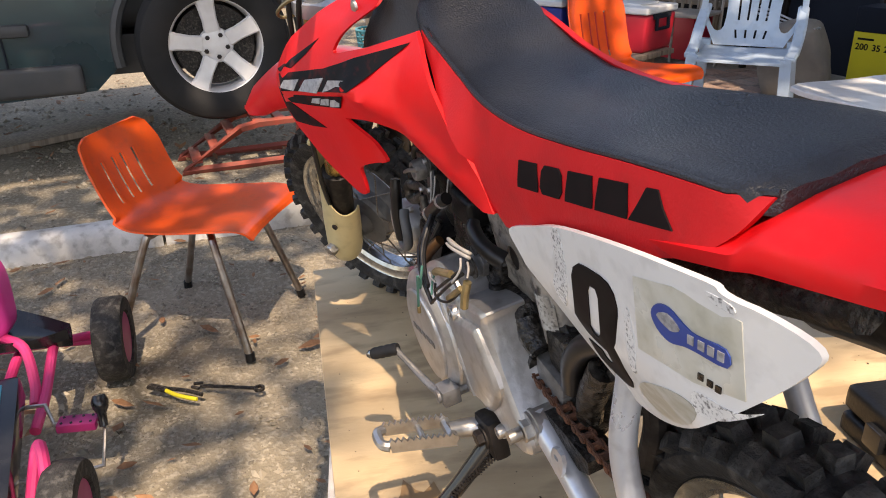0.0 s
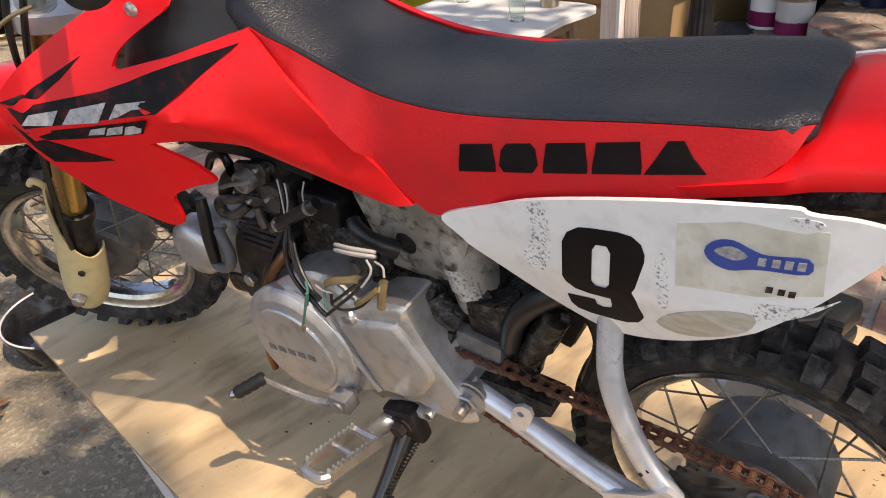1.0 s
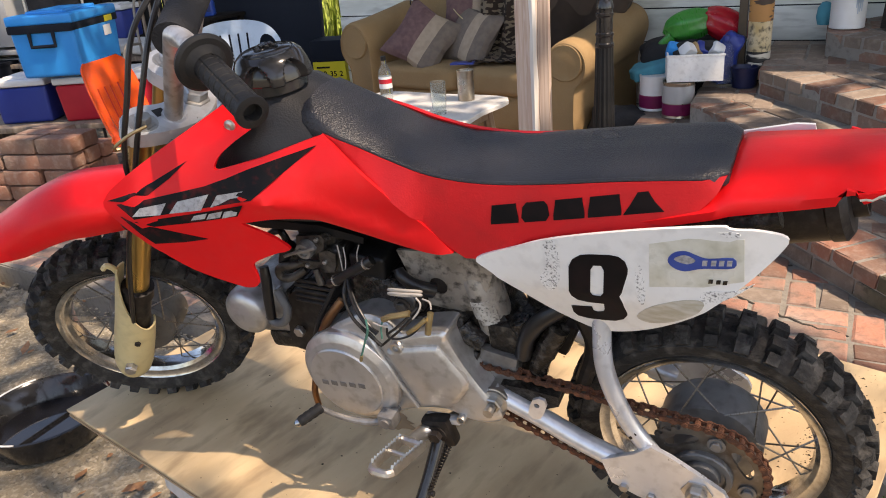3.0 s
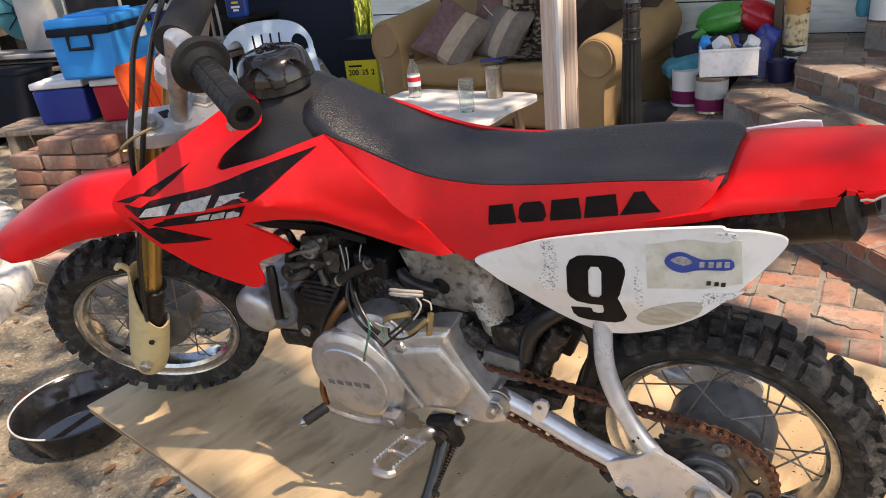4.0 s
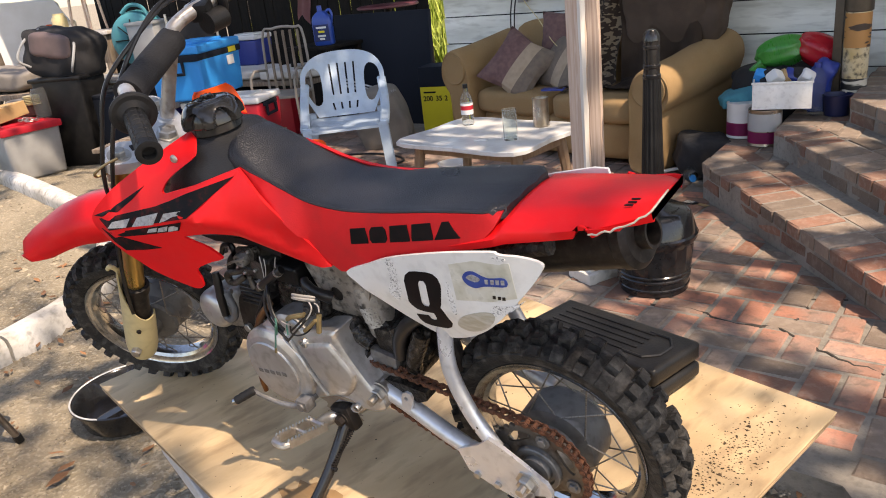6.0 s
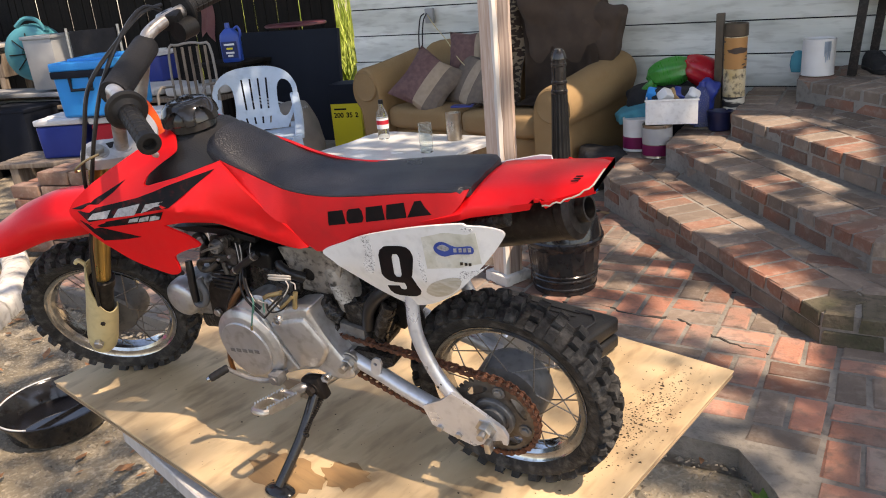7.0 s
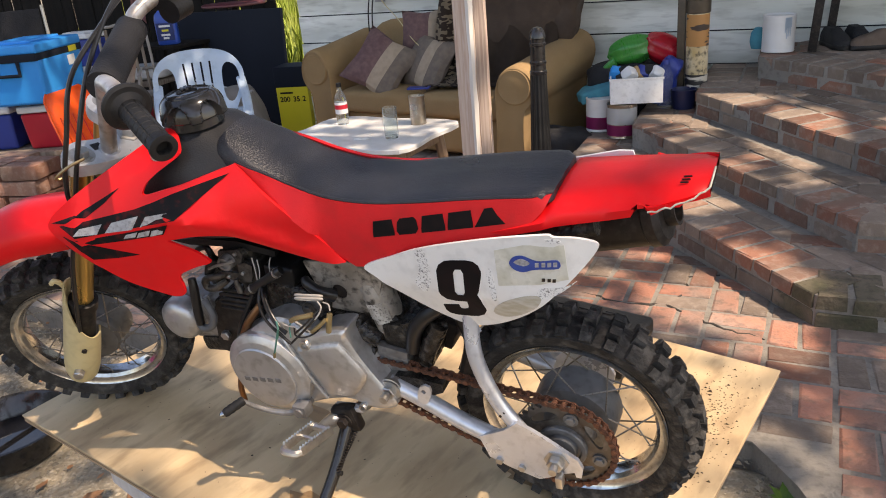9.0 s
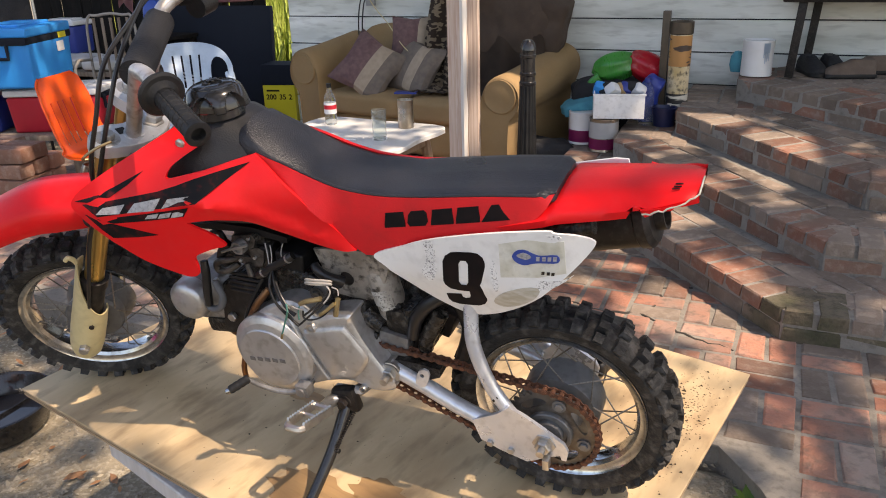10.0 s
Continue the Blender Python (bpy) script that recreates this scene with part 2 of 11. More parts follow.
PLATE = material("plate_plastic", (0.80, 0.80, 0.78), 0.24, var=(0.70, 0.69, 0.66), scale=9, amount=0.7, fine=(0.45, 0.44, 0.42), fine_scale=60, fine_amount=0.25, bump=0.02, bump_scale=160, rvar=0.08)
SMUDGE = material("speckled_dirt", (0.78, 0.78, 0.76), 0.35, var=(0.64, 0.63, 0.61), scale=30, amount=0.6, fine=(0.10, 0.10, 0.10), fine_scale=420, fine_amount=0.95)
STAIN = material("bare_scuff", (0.40, 0.37, 0.29), 0.6, var=(0.55, 0.53, 0.48), scale=60, amount=0.8, stretch=(1, 1, 3))
BLUEP = material("blue_print", (0.02, 0.055, 0.28), 0.4, var=(0.04, 0.09, 0.34), scale=50, amount=0.5)
SPOKE = material("dull_spoke", (0.30, 0.28, 0.25), 0.4, 0.8, var=(0.12, 0.09, 0.06), scale=40, amount=0.8)
WIRE = material("wire_black", (0.008, 0.008, 0.009), 0.35, var=(0.022, 0.02, 0.018), scale=50, amount=0.5, spec=0.4)
WIREW = material("wire_white", (0.36, 0.35, 0.33), 0.5, var=(0.35, 0.3, 0.25), scale=80, amount=0.5)
WIREG = material("wire_green", (0.03, 0.16, 0.13), 0.5, var=(0.1, 0.2, 0.15), scale=80, amount=0.5)
BRASS = material("brass", (0.34, 0.27, 0.14), 0.42, 0.7, var=(0.2, 0.15, 0.08), scale=60, amount=0.7)
BARPAINT = material("chipped_bar_paint", (0.50, 0.49, 0.48), 0.4, 0.6, var=(0.30, 0.24, 0.19), scale=22, amount=0.85, fine=(0.12, 0.08, 0.05), fine_scale=60, fine_amount=0.6, rvar=0.15)
PADFOAM = material("foam_pad", (0.016, 0.016, 0.018), 0.75, var=(0.032, 0.032, 0.034), scale=30, amount=0.6, bump=0.3, bump_scale=300, spec=0.3)
HUBM = material("grey_hub", (0.13, 0.13, 0.13), 0.5, 0.4, var=(0.2, 0.195, 0.185), scale=22, amount=0.7, fine=(0.05, 0.045, 0.04), fine_scale=60, fine_amount=0.4, bump=0.08, bump_scale=180)
CARBM = material("dull_carb_metal", (0.12, 0.11, 0.10), 0.4, 0.6, var=(0.035, 0.03, 0.025), scale=40, amount=0.85, fine=(0.012, 0.01, 0.009), fine_scale=90, fine_amount=0.6, bump=0.2, bump_scale=180)
SPROCKET = material("rusted_sprocket", (0.13, 0.12, 0.105), 0.5, 0.6, var=(0.07, 0.045, 0.03), scale=30, amount=0.8, fine=(0.3, 0.28, 0.26), fine_scale=70, fine_amount=0.35, bump=0.1)
GREYTUBE = material("grey_rubber", (0.10, 0.105, 0.11), 0.5, var=(0.06, 0.06, 0.06), scale=40, amount=0.6)
PLYSTAIN = material("ply_stain", (0.26, 0.15, 0.07), 0.55, var=(0.38, 0.24, 0.11), scale=5, amount=0.8, stretch=(0.5, 3, 1), fine=(0.12, 0.07, 0.035), fine_scale=20, fine_amount=0.4)
CRUMB = material("dark_crumbs", (0.05, 0.035, 0.022), 0.95, var=(0.09, 0.06, 0.035), scale=60, amount=0.6, island=0.4)
PIPE = material("heat_pipe", (0.22, 0.10, 0.04), 0.4, 0.8, var=(0.1, 0.05, 0.03), scale=30, amount=0.8)
MATTEB = material("matte_black_metal", (0.010, 0.0095, 0.0095), 0.5, 0.2, var=(0.035, 0.025, 0.02), scale=24, amount=0.6, bump=0.1, spec=0.3, fine=(0.08, 0.07, 0.06), fine_scale=90, fine_amount=0.3)
STEEL = material("zinc_steel", (0.52, 0.51, 0.49), 0.38, 0.9, var=(0.33, 0.3, 0.26), scale=60, amount=0.7)

PLY = material("plywood_face", (0.62, 0.465, 0.275), 0.6, var=(0.40, 0.275, 0.15), scale=3.2, amount=0.9, stretch=(2.6, 0.8, 1), fine=(0.20, 0.13, 0.07), fine_scale=11, fine_amount=0.55, bump=0.08, bump_scale=70, sharp=(0.38, 0.66), detail=12)
PLYEDGE = material("plywood_edge", (0.45, 0.32, 0.19), 0.75, var=(0.25, 0.16, 0.09), scale=8, amount=0.8, stretch=(1, 1, 40), bump=0.1)
PALEWOOD = material("bleached_wood", (0.58, 0.55, 0.52), 0.7, var=(0.44, 0.40, 0.36), scale=6, amount=0.7, stretch=(8, 8, 0.8), bump=0.12, bump_scale=60)
LUMBER = material("pine_lumber", (0.62, 0.48, 0.37), 0.65, var=(0.46, 0.29, 0.21), scale=5, amount=0.8, stretch=(9, 9, 0.6), fine=(0.72, 0.64, 0.55), fine_scale=22, fine_amount=0.4, bump=0.12, bump_scale=60)
WEATHER = material("weathered_wood", (0.26, 0.21, 0.16), 0.8, var=(0.14, 0.10, 0.07), scale=6, amount=0.8, stretch=(8, 8, 0.8), bump=0.2, bump_scale=60)
DIRT = material("gravel_dirt", (0.275, 0.23, 0.16), 0.95, var=(0.14, 0.12, 0.083), scale=1.9, amount=0.75, fine=(0.47, 0.42, 0.33), fine_scale=60, fine_amount=0.5, bump=1.0, bump_scale=60, detail=11)
PEBBLE = material("pebble_stone", (0.28, 0.24, 0.175), 0.85, var=(0.19, 0.165, 0.13), scale=30, amount=0.6, island=0.4, bump=0.2)
LEAF = material("dry_leaf", (0.26, 0.13, 0.06), 0.75, var=(0.16, 0.075, 0.035), scale=60, amount=0.7, island=0.4)
MORTAR = material("patio_mortar", (0.26, 0.235, 0.20), 0.92, var=(0.155, 0.14, 0.118), scale=4, amount=0.75, bump=0.5, bump_scale=120, fine=(0.09, 0.082, 0.07), fine_scale=36, fine_amount=0.45, detail=8)
BRICK = material("patio_brick", (0.40, 0.175, 0.115), 0.86, var=(0.275, 0.225, 0.185), scale=2.4, amount=0.9, rnd=0.25, fine=(0.13, 0.105, 0.085), fine_scale=26, fine_amount=0.6, bump=0.55, bump_scale=100, detail=11, sharp=(0.42, 0.60), ground=True)
BRICKG = material("greyed_brick", (0.235, 0.18, 0.14), 0.88, var=(0.14, 0.108, 0.085), scale=3.5, amount=0.75, rnd=0.3, fine=(0.33, 0.27, 0.22), fine_scale=26, fine_amount=0.45, bump=0.5, bump_scale=110, detail=9, ground=True)
BRICKD = material("worn_red_brick", (0.235, 0.105, 0.068), 0.88, var=(0.165, 0.12, 0.093), scale=4.5, amount=0.9, rnd=0.3, fine=(0.30, 0.225, 0.18), fine_scale=34, fine_amount=0.45, bump=0.45, bump_scale=110, detail=9, ground=True)
MOSS = material("mossy_brick", (0.07, 0.068, 0.036), 0.95, var=(0.21, 0.155, 0.115), scale=6, amount=0.9, rnd=0.25, fine=(0.05, 0.045, 0.03), fine_scale=40, fine_amount=0.6, bump=0.6, bump_scale=90, detail=8, ground=True)
SIDING = material("painted_siding", (0.80, 0.82, 0.77), 0.6, var=(0.40, 0.42, 0.37), scale=1.6, amount=0.8, stretch=(0.6, 1, 3), fine=(0.20, 0.20, 0.17), fine_scale=9, fine_amount=0.35, bump=0.08, bump_scale=50, detail=9)
CONCRETE = material("kerb_concrete", (0.42, 0.40, 0.36), 0.9, var=(0.70, 0.69, 0.66), scale=3.2, amount=0.95, fine=(0.15, 0.14, 0.12), fine_scale=22, fine_amount=0.5, bump=0.4, bump_scale=60)
SOFA = material("tan_upholstery", (0.30, 0.19, 0.085), 0.9, var=(0.23, 0.14, 0.06), scale=3.5, amount=0.7, bump=0.25, bump_scale=320, fine=(0.36, 0.25, 0.13), fine_scale=160, fine_amount=0.3)
THROW = material("brown_throw", (0.052, 0.034, 0.023), 0.95, var=(0.09, 0.062, 0.045), scale=9, amount=0.6, bump=0.4, bump_scale=200)
WEAVE = material("patterned_throw", (0.055, 0.036, 0.026), 0.95, var=(0.34, 0.27, 0.19), scale=20, amount=0.9, sharp=(0.52, 0.55), stretch=(1, 1, 2.2), detail=1, bump=0.3, bump_scale=200)
PILLOW_A = material("plum_fabric", (0.11, 0.055, 0.055), 0.85, var=(0.2, 0.12, 0.1), scale=26, amount=0.6, bump=0.2, bump_scale=240)
PILLOW_B = material("beige_fabric", (0.36, 0.28, 0.2), 0.85, var=(0.26, 0.2, 0.14), scale=26, amount=0.6, bump=0.2, bump_scale=240)
PILLOW_C = material("taupe_fabric", (0.13, 0.10, 0.08), 0.85, var=(0.2, 0.16, 0.12), scale=26, amount=0.6, bump=0.2, bump_scale=240)
CHAIRBLUE = material("pale_blue_plastic", (0.36, 0.46, 0.56), 0.45, var=(0.45, 0.53, 0.6), scale=5, amount=0.6, fine=(0.25, 0.3, 0.34), fine_scale=30, fine_amount=0.25)
ORANGE = material("orange_shell", (0.74, 0.085, 0.008), 0.32, var=(0.64, 0.07, 0.01), scale=8, amount=0.5, fine=(0.42, 0.07, 0.03), fine_scale=40, fine_amount=0.25, spec=0.4)
LEGMETAL = material("worn_chrome_leg", (0.36, 0.33, 0.30), 0.35, 0.9, var=(0.2, 0.13, 0.09), scale=20, amount=0.8)
TABLETOP = material("white_laminate", (0.66, 0.66, 0.64), 0.35, var=(0.52, 0.51, 0.49), scale=6, amount=0.6, fine=(0.4, 0.39, 0.36), fine_scale=24, fine_amount=0.25)
TABLEWOOD = material("table_leg_wood", (0.20, 0.12, 0.07), 0.6, var=(0.3, 0.2, 0.12), scale=8, amount=0.7, stretch=(6, 6, 1))
COOLBLUE = material("cooler_blue", (0.006, 0.27, 0.68), 0.42, var=(0.01, 0.22, 0.58), scale=6, amount=0.5, spec=0.3)
DEEPBLUE = material("deep_blue_plastic", (0.015, 0.035, 0.22), 0.4, var=(0.02, 0.05, 0.28), scale=6, amount=0.5)
COOLRED = material("cooler_red", (0.50, 0.015, 0.03), 0.4, var=(0.4, 0.012, 0.025), scale=6, amount=0.5)
COOLWHITE = material("cooler_white", (0.70, 0.70, 0.69), 0.45, var=(0.58, 0.57, 0.54), scale=7, amount=0.6)
YELLOW = material("yellow_carton", (0.70, 0.58, 0.02), 0.55, var=(0.6, 0.5, 0.02), scale=6, amount=0.5)
DARKBOARD = material("dark_board", (0.010, 0.013, 0.020), 0.8, var=(0.016, 0.02, 0.028), scale=3, amount=0.6, spec=0.15)
# near black: the shade on the fence is put into the wood colour
FENCE = material("shaded_fence_wood", (0.008, 0.007, 0.006), 0.9, var=(0.018, 0.0145, 0.012), scale=5, amount=0.7, stretch=(6, 6, 0.7), island=0.3, bump=0.2, spec=0.2)
CLEAR = bpy.data.materials.new("clear_glass")
CLEAR.use_nodes = True
_b = CLEAR.node_tree.nodes["Principled BSDF"]
_b.inputs["Transmission Weight"].default_value, _b.inputs["Roughness"].default_value, _b.inputs["IOR"].default_value = 0.95, 0.06, 1.2
_b.inputs["Base Color"].default_value = (0.86, 0.9, 0.88, 1)
TIN = material("tin_can", (0.50, 0.46, 0.40), 0.3, 0.95, var=(0.3, 0.22, 0.14), scale=14, amount=0.8)
CARPAINT = material("dark_green_paint", (0.012, 0.038, 0.046), 0.28, 0.2, var=(0.018, 0.047, 0.055), scale=4, amount=0.5, coat=0.6)
CARTRIM = material("grey_car_trim", (0.035, 0.038, 0.04), 0.55, var=(0.06, 0.06, 0.06), scale=10, amount=0.5)
WHEELPAINT = material("silver_alloy_wheel", (0.72, 0.72, 0.72), 0.4, 0.3, var=(0.58, 0.57, 0.55), scale=14, amount=0.6)
RAMPRED = material("red_ramp_paint", (0.36, 0.07, 0.045), 0.6, 0.1, var=(0.22, 0.07, 0.05), scale=14, amount=0.8)
PINK = material("pink_plastic", (0.62, 0.04, 0.16), 0.4, var=(0.52, 0.03, 0.14), scale=12, amount=0.5)
MAGENTA = material("magenta_plastic", (0.34, 0.02, 0.13), 0.45, var=(0.28, 0.02, 0.1), scale=12, amount=0.5)
HOTPINK = material("hot_pink_shell", (0.75, 0.05, 0.30), 0.4, var=(0.65, 0.05, 0.25), scale=12, amount=0.4)
GREENTOY = material("green_gloss", (0.03, 0.26, 0.04), 0.3, var=(0.02, 0.16, 0.03), scale=20, amount=0.6, stretch=(5, 1, 1))
REDTOY = material("red_gloss", (0.42, 0.01, 0.02), 0.25, var=(0.32, 0.01, 0.02), scale=12, amount=0.5)
TEAL = material("teal_plastic", (0.05, 0.26, 0.30), 0.5, var=(0.04, 0.19, 0.22), scale=8, amount=0.5)
GREYTOTE = material("grey_tote", (0.32, 0.33, 0.33), 0.5, var=(0.25, 0.25, 0.25), scale=9, amount=0.5)
CARTON = material("cardboard", (0.42, 0.27, 0.12), 0.8, var=(0.34, 0.2, 0.09), scale=9, amount=0.6)
DARKCLOTH = material("dark_cloth", (0.011, 0.011, 0.0125), 0.9, var=(0.027, 0.027, 0.029), scale=12, amount=0.6, bump=0.4, bump_scale=90)
GREYCLOTH = material("grey_canvas", (0.22, 0.20, 0.175), 0.9, var=(0.15, 0.135, 0.12), scale=8, amount=0.7, bump=0.4, bump_scale=140)
WHITECLOTH = material("white_cushion", (0.62, 0.61, 0.58), 0.85, var=(0.5, 0.49, 0.46), scale=6, amount=0.6, bump=0.2, bump_scale=90)
CYANCLOTH = material("cyan_cloth", (0.05, 0.30, 0.38), 0.85, var=(0.04, 0.2, 0.28), scale=20, amount=0.6)
GREENLEAF = material("bright_leaf", (0.10, 0.20, 0.02), 0.6, var=(0.05, 0.12, 0.015), scale=5, amount=0.7, island=0.4)
CANOPY = material("canopy_leaf", (0.07, 0.13, 0.025), 0.6, var=(0.04, 0.09, 0.02), scale=3, amount=0.6, island=0.35)
BARK = material("bark", (0.12, 0.09, 0.065), 0.9, var=(0.06, 0.045, 0.035), scale=9, amount=0.8, bump=0.6, bump_scale=40)
PAPER = material("newsprint", (0.50, 0.48, 0.44), 0.8, var=(0.2, 0.19, 0.18), scale=30, amount=0.7)

LABELW = material("scuffed_label", (0.55, 0.54, 0.50), 0.5, var=(0.20, 0.18, 0.15), scale=50, amount=0.85, fine=(0.05, 0.045, 0.04), fine_scale=300, fine_amount=0.9)
STEPMORTAR = material("step_mortar", (0.29, 0.265, 0.23), 0.92, var=(0.17, 0.155, 0.135), scale=4, amount=0.75, bump=0.4, bump_scale=120, fine=(0.09, 0.08, 0.07), fine_scale=40, fine_amount=0.4, detail=8)
MAT = material("grey_rubber_mat", (0.024, 0.025, 0.027), 0.6, var=(0.05, 0.05, 0.05), scale=9, amount=0.8, fine=(0.14, 0.135, 0.13), fine_scale=70, fine_amount=0.4, bump=0.3, bump_scale=200, spec=0.3)

MEADOW = material("sunlit_weeds", (0.30, 0.40, 0.05), 0.7, var=(0.46, 0.50, 0.12), scale=2, amount=0.8, island=0.4)

# ---- the setting ----
DIRT_Z, PATIO_Z, WALL_Y = -0.61, -0.525, 4.32
TIER_BASE, TIER_SLOPE = [-0.405, -0.281, -0.157, -0.033], 0.05
PATIO = [(0.05, 1.02), (0.205, 1.02), (0.32, 0.86), (0.62, 0.3), (0.9, -0.6), (1.4, -2.5), (6.0, -2.5), (6.0, 4.5), (-5.2, 4.7), (-4.6, 2.6), (-3.4, 1.15), (-2.0, 1.02)]


def tier_z(k, y):
    """The treads rise a little towards the house."""
    return TIER_BASE[k] + TIER_SLOPE * (y - 1.75)


def in_poly(x, y, poly):
    r = False
    for i in range(len(poly)):
        (ax, ay), (bx, by) = poly[i], poly[i - 1]
        if (ay > y) != (by > y) and x < (bx - ax) * (y - ay) / (by - ay) + ax:
            r = not r
    return r


def ground():
    """One sheet to the horizon, fine where the camera passes."""
    bm = bmesh.new()
    xs = [-400, -150, -60, -25, -14] + list(np.arange(-9, 2.01, 0.12)) + [3, 5, 9, 20, 60, 400]
    ys = [-400, -100, -30, -10, -5] + list(np.arange(-3, 3.01, 0.12)) + [4.5, 7, 12, 30, 100, 400]
    g = [[bm.verts.new((x, y, DIRT_Z + (0.022 * noise.noise(Vector((x * 1.3, y * 1.3, 0))) + 0.012 * noise.noise(Vector((x * 5, y * 5, 3)))) * (1 if abs(x) < 9 else 0) - (0.06 if in_poly(x, y, PATIO) else 0))) for x in xs] for y in ys]
    for j in range(len(ys) - 1):
        for i in range(len(xs) - 1):
            bm.faces.new((g[j][i], g[j][i + 1], g[j + 1][i + 1], g[j + 1][i]))
    return solid("ground", bm, DIRT, "grey-brown packed dirt and gravel ground with dry leaves", "ground", kind="structure")


ground()


def slab(name, poly, z0, z1, mat, label, category, bevel=0.006):
    bm = bmesh.new()
    bot = [bm.verts.new((x, y, z0)) for x, y in poly]
    top = [bm.verts.new((x, y, z1)) for x, y in poly]
    bm.faces.new(top)
    bm.faces.new(bot[::-1])
    for i in range(len(poly)):
        j = (i + 1) % len(poly)
        bm.faces.new((bot[i], bot[j], top[j], top[i]))
    if bevel:
        bmesh.ops.bevel(bm, geom=[e for e in bm.edges if all(v in top for v in e.verts)], offset=bevel, segments=2, affect="EDGES")
    return solid(name, bm, mat, label, category, kind="structure", smooth=False)


patio = slab("pavement", PATIO, -0.75, PATIO_Z - 0.004, MORTAR, "worn brick patio with grey mortar and cracks", "patio")

# brick steps: each tier is a mortar core with bricks on top and in front
FRONTS = [
    [(-0.90, 4.3), (-0.90, 3.13), (0.342, 1.752), (5.0, 1.745)],
    [(-0.61, 4.3), (-0.61, 3.35), (0.467, 2.12), (5.0, 2.08)],
    [(-0.30, 4.3), (-0.30, 3.56), (0.619, 2.521), (5.0, 2.48)],
    [(-0.01, 4.3), (-0.01, 3.90), (0.95, 3.05), (5.0, 3.0)],
]


def step_core(k, fr):
    """A sloping mortar core, set back behind the bricks that face it."""
    inset = 0.006
    poly = [(x + inset * 0.8, y + (inset if i in (2, 3) else 0)) for i, (x, y) in enumerate(fr)] + [(5.0, 4.3)]
    bm = bmesh.new()
    bot = [bm.verts.new((x, y, PATIO_Z - 0.03 if k == 0 else tier_z(k - 1, y) - 0.02)) for x, y in poly]
    top = [bm.verts.new((x, y, tier_z(k, y) - 0.004)) for x, y in poly]
    bm.faces.new(top)
    bm.faces.new(bot[::-1])
    for i in range(len(poly)):
        j = (i + 1) % len(poly)
        bm.faces.new((bot[i], bot[j], top[j], top[i]))
    return solid("step_%d" % (k + 1), bm, STEPMORTAR, "brick step with worn edges and pale mortar joints", "step", kind="structure", smooth=False)


tiers = [step_core(k, fr) for k, fr in enumerate(FRONTS)]


def siding():
    wall = thing("wall_north", "pale grey-green painted board wall with dark gaps", "wall", kind="structure")
    bm = bmesh.new()
    box(bm, (9.16, 0.12, 3.4), (1.17, WALL_Y + 0.09, 0.95))
    part("wall_core", bm, DARKBOARD, wall, smooth=False)
    rng = random.Random(5)
    pitch = 0.205
    for i in range(15):
        z = -0.65 + (i + 0.5) * pitch
        x = -3.41
        while x < 5.7:
            w = 5.75 - x
            bm = bmesh.new()
            d = 0.008 * rng.random()
            box(bm, (w - 0.004, 0.02, pitch - 0.008), (x + w / 2, WALL_Y + 0.012 + d, z), m=pose(0, 0, 0, 2.0, 0, rng.uniform(-0.06, 0.06)), bevel=0.002, seg=1)
            part("board", bm, SIDING, wall, smooth=False)
            x += w


siding()


def fence():
    ob = thing("fence", "weathered vertical board fence, shade put into its near-black colour", "fence", kind="structure")
    rng = random.Random(3)
    x = -10.3
    while x < -4.45:
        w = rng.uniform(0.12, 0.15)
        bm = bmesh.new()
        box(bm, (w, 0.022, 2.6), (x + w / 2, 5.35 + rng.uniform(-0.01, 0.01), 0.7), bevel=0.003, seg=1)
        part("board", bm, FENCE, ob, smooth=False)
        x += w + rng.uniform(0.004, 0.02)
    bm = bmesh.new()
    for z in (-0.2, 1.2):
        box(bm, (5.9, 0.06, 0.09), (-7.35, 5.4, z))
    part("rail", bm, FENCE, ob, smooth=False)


fence()


def kerb():
    ob = thing("kerb", "white-painted rounded concrete kerb, chipped and dirty", "kerb", kind="structure")
    line = smooth_line([(-2.75, -3.2, 0), (-2.98, -1.6, 0), (-2.97, -0.6, 0), (-2.97, 0.35, 0), (-3.3, 1.0, 0), (-4.2, 1.55, 0), (-5.4, 1.85, 0), (-7.2, 2.15, 0), (-10, 2.6, 0)], 12)
    seg = 9
    for s in range(0, len(line) - 1, seg):
        pts = line[s:s + seg + 1]
        if len(pts) < 2:
            break
        prof = [(-0.07, 0), (-0.072, 0.09), (-0.06, 0.125), (-0.03, 0.142), (0.03, 0.142), (0.06, 0.125), (0.072, 0.09), (0.07, 0)]
        rings = []
        for i, p in enumerate(pts):
            t = (pts[min(i + 1, len(pts) - 1)] - pts[max(i - 1, 0)]).normalized()
            nrm = Vector((-t.y, t.x, 0))
            q = p + t * (0.006 if i == 0 else -0.006 if i == len(pts) - 1 else 0)
            rings.append([q + nrm * a + Vector((0, 0, DIRT_Z - 0.03 + b + 0.006 * noise.noise(q * 6 + Vector((a * 30, b * 30, 0))))) for a, b in prof])
        bm = bmesh.new()
        loft(bm, rings)
        part("kerb_stone", bm, CONCRETE, ob, angle=50)


kerb()

# the plywood sheet that the motorcycle stands on, raised on trestles
PLY_M = Matrix.Translation((-1.09, -0.105, 0)) @ Matrix.Rotation(radians(-11), 4, "Z")


def ply_z(x, y):
    return -0.016 - 0.032 * x + 0.035 * y


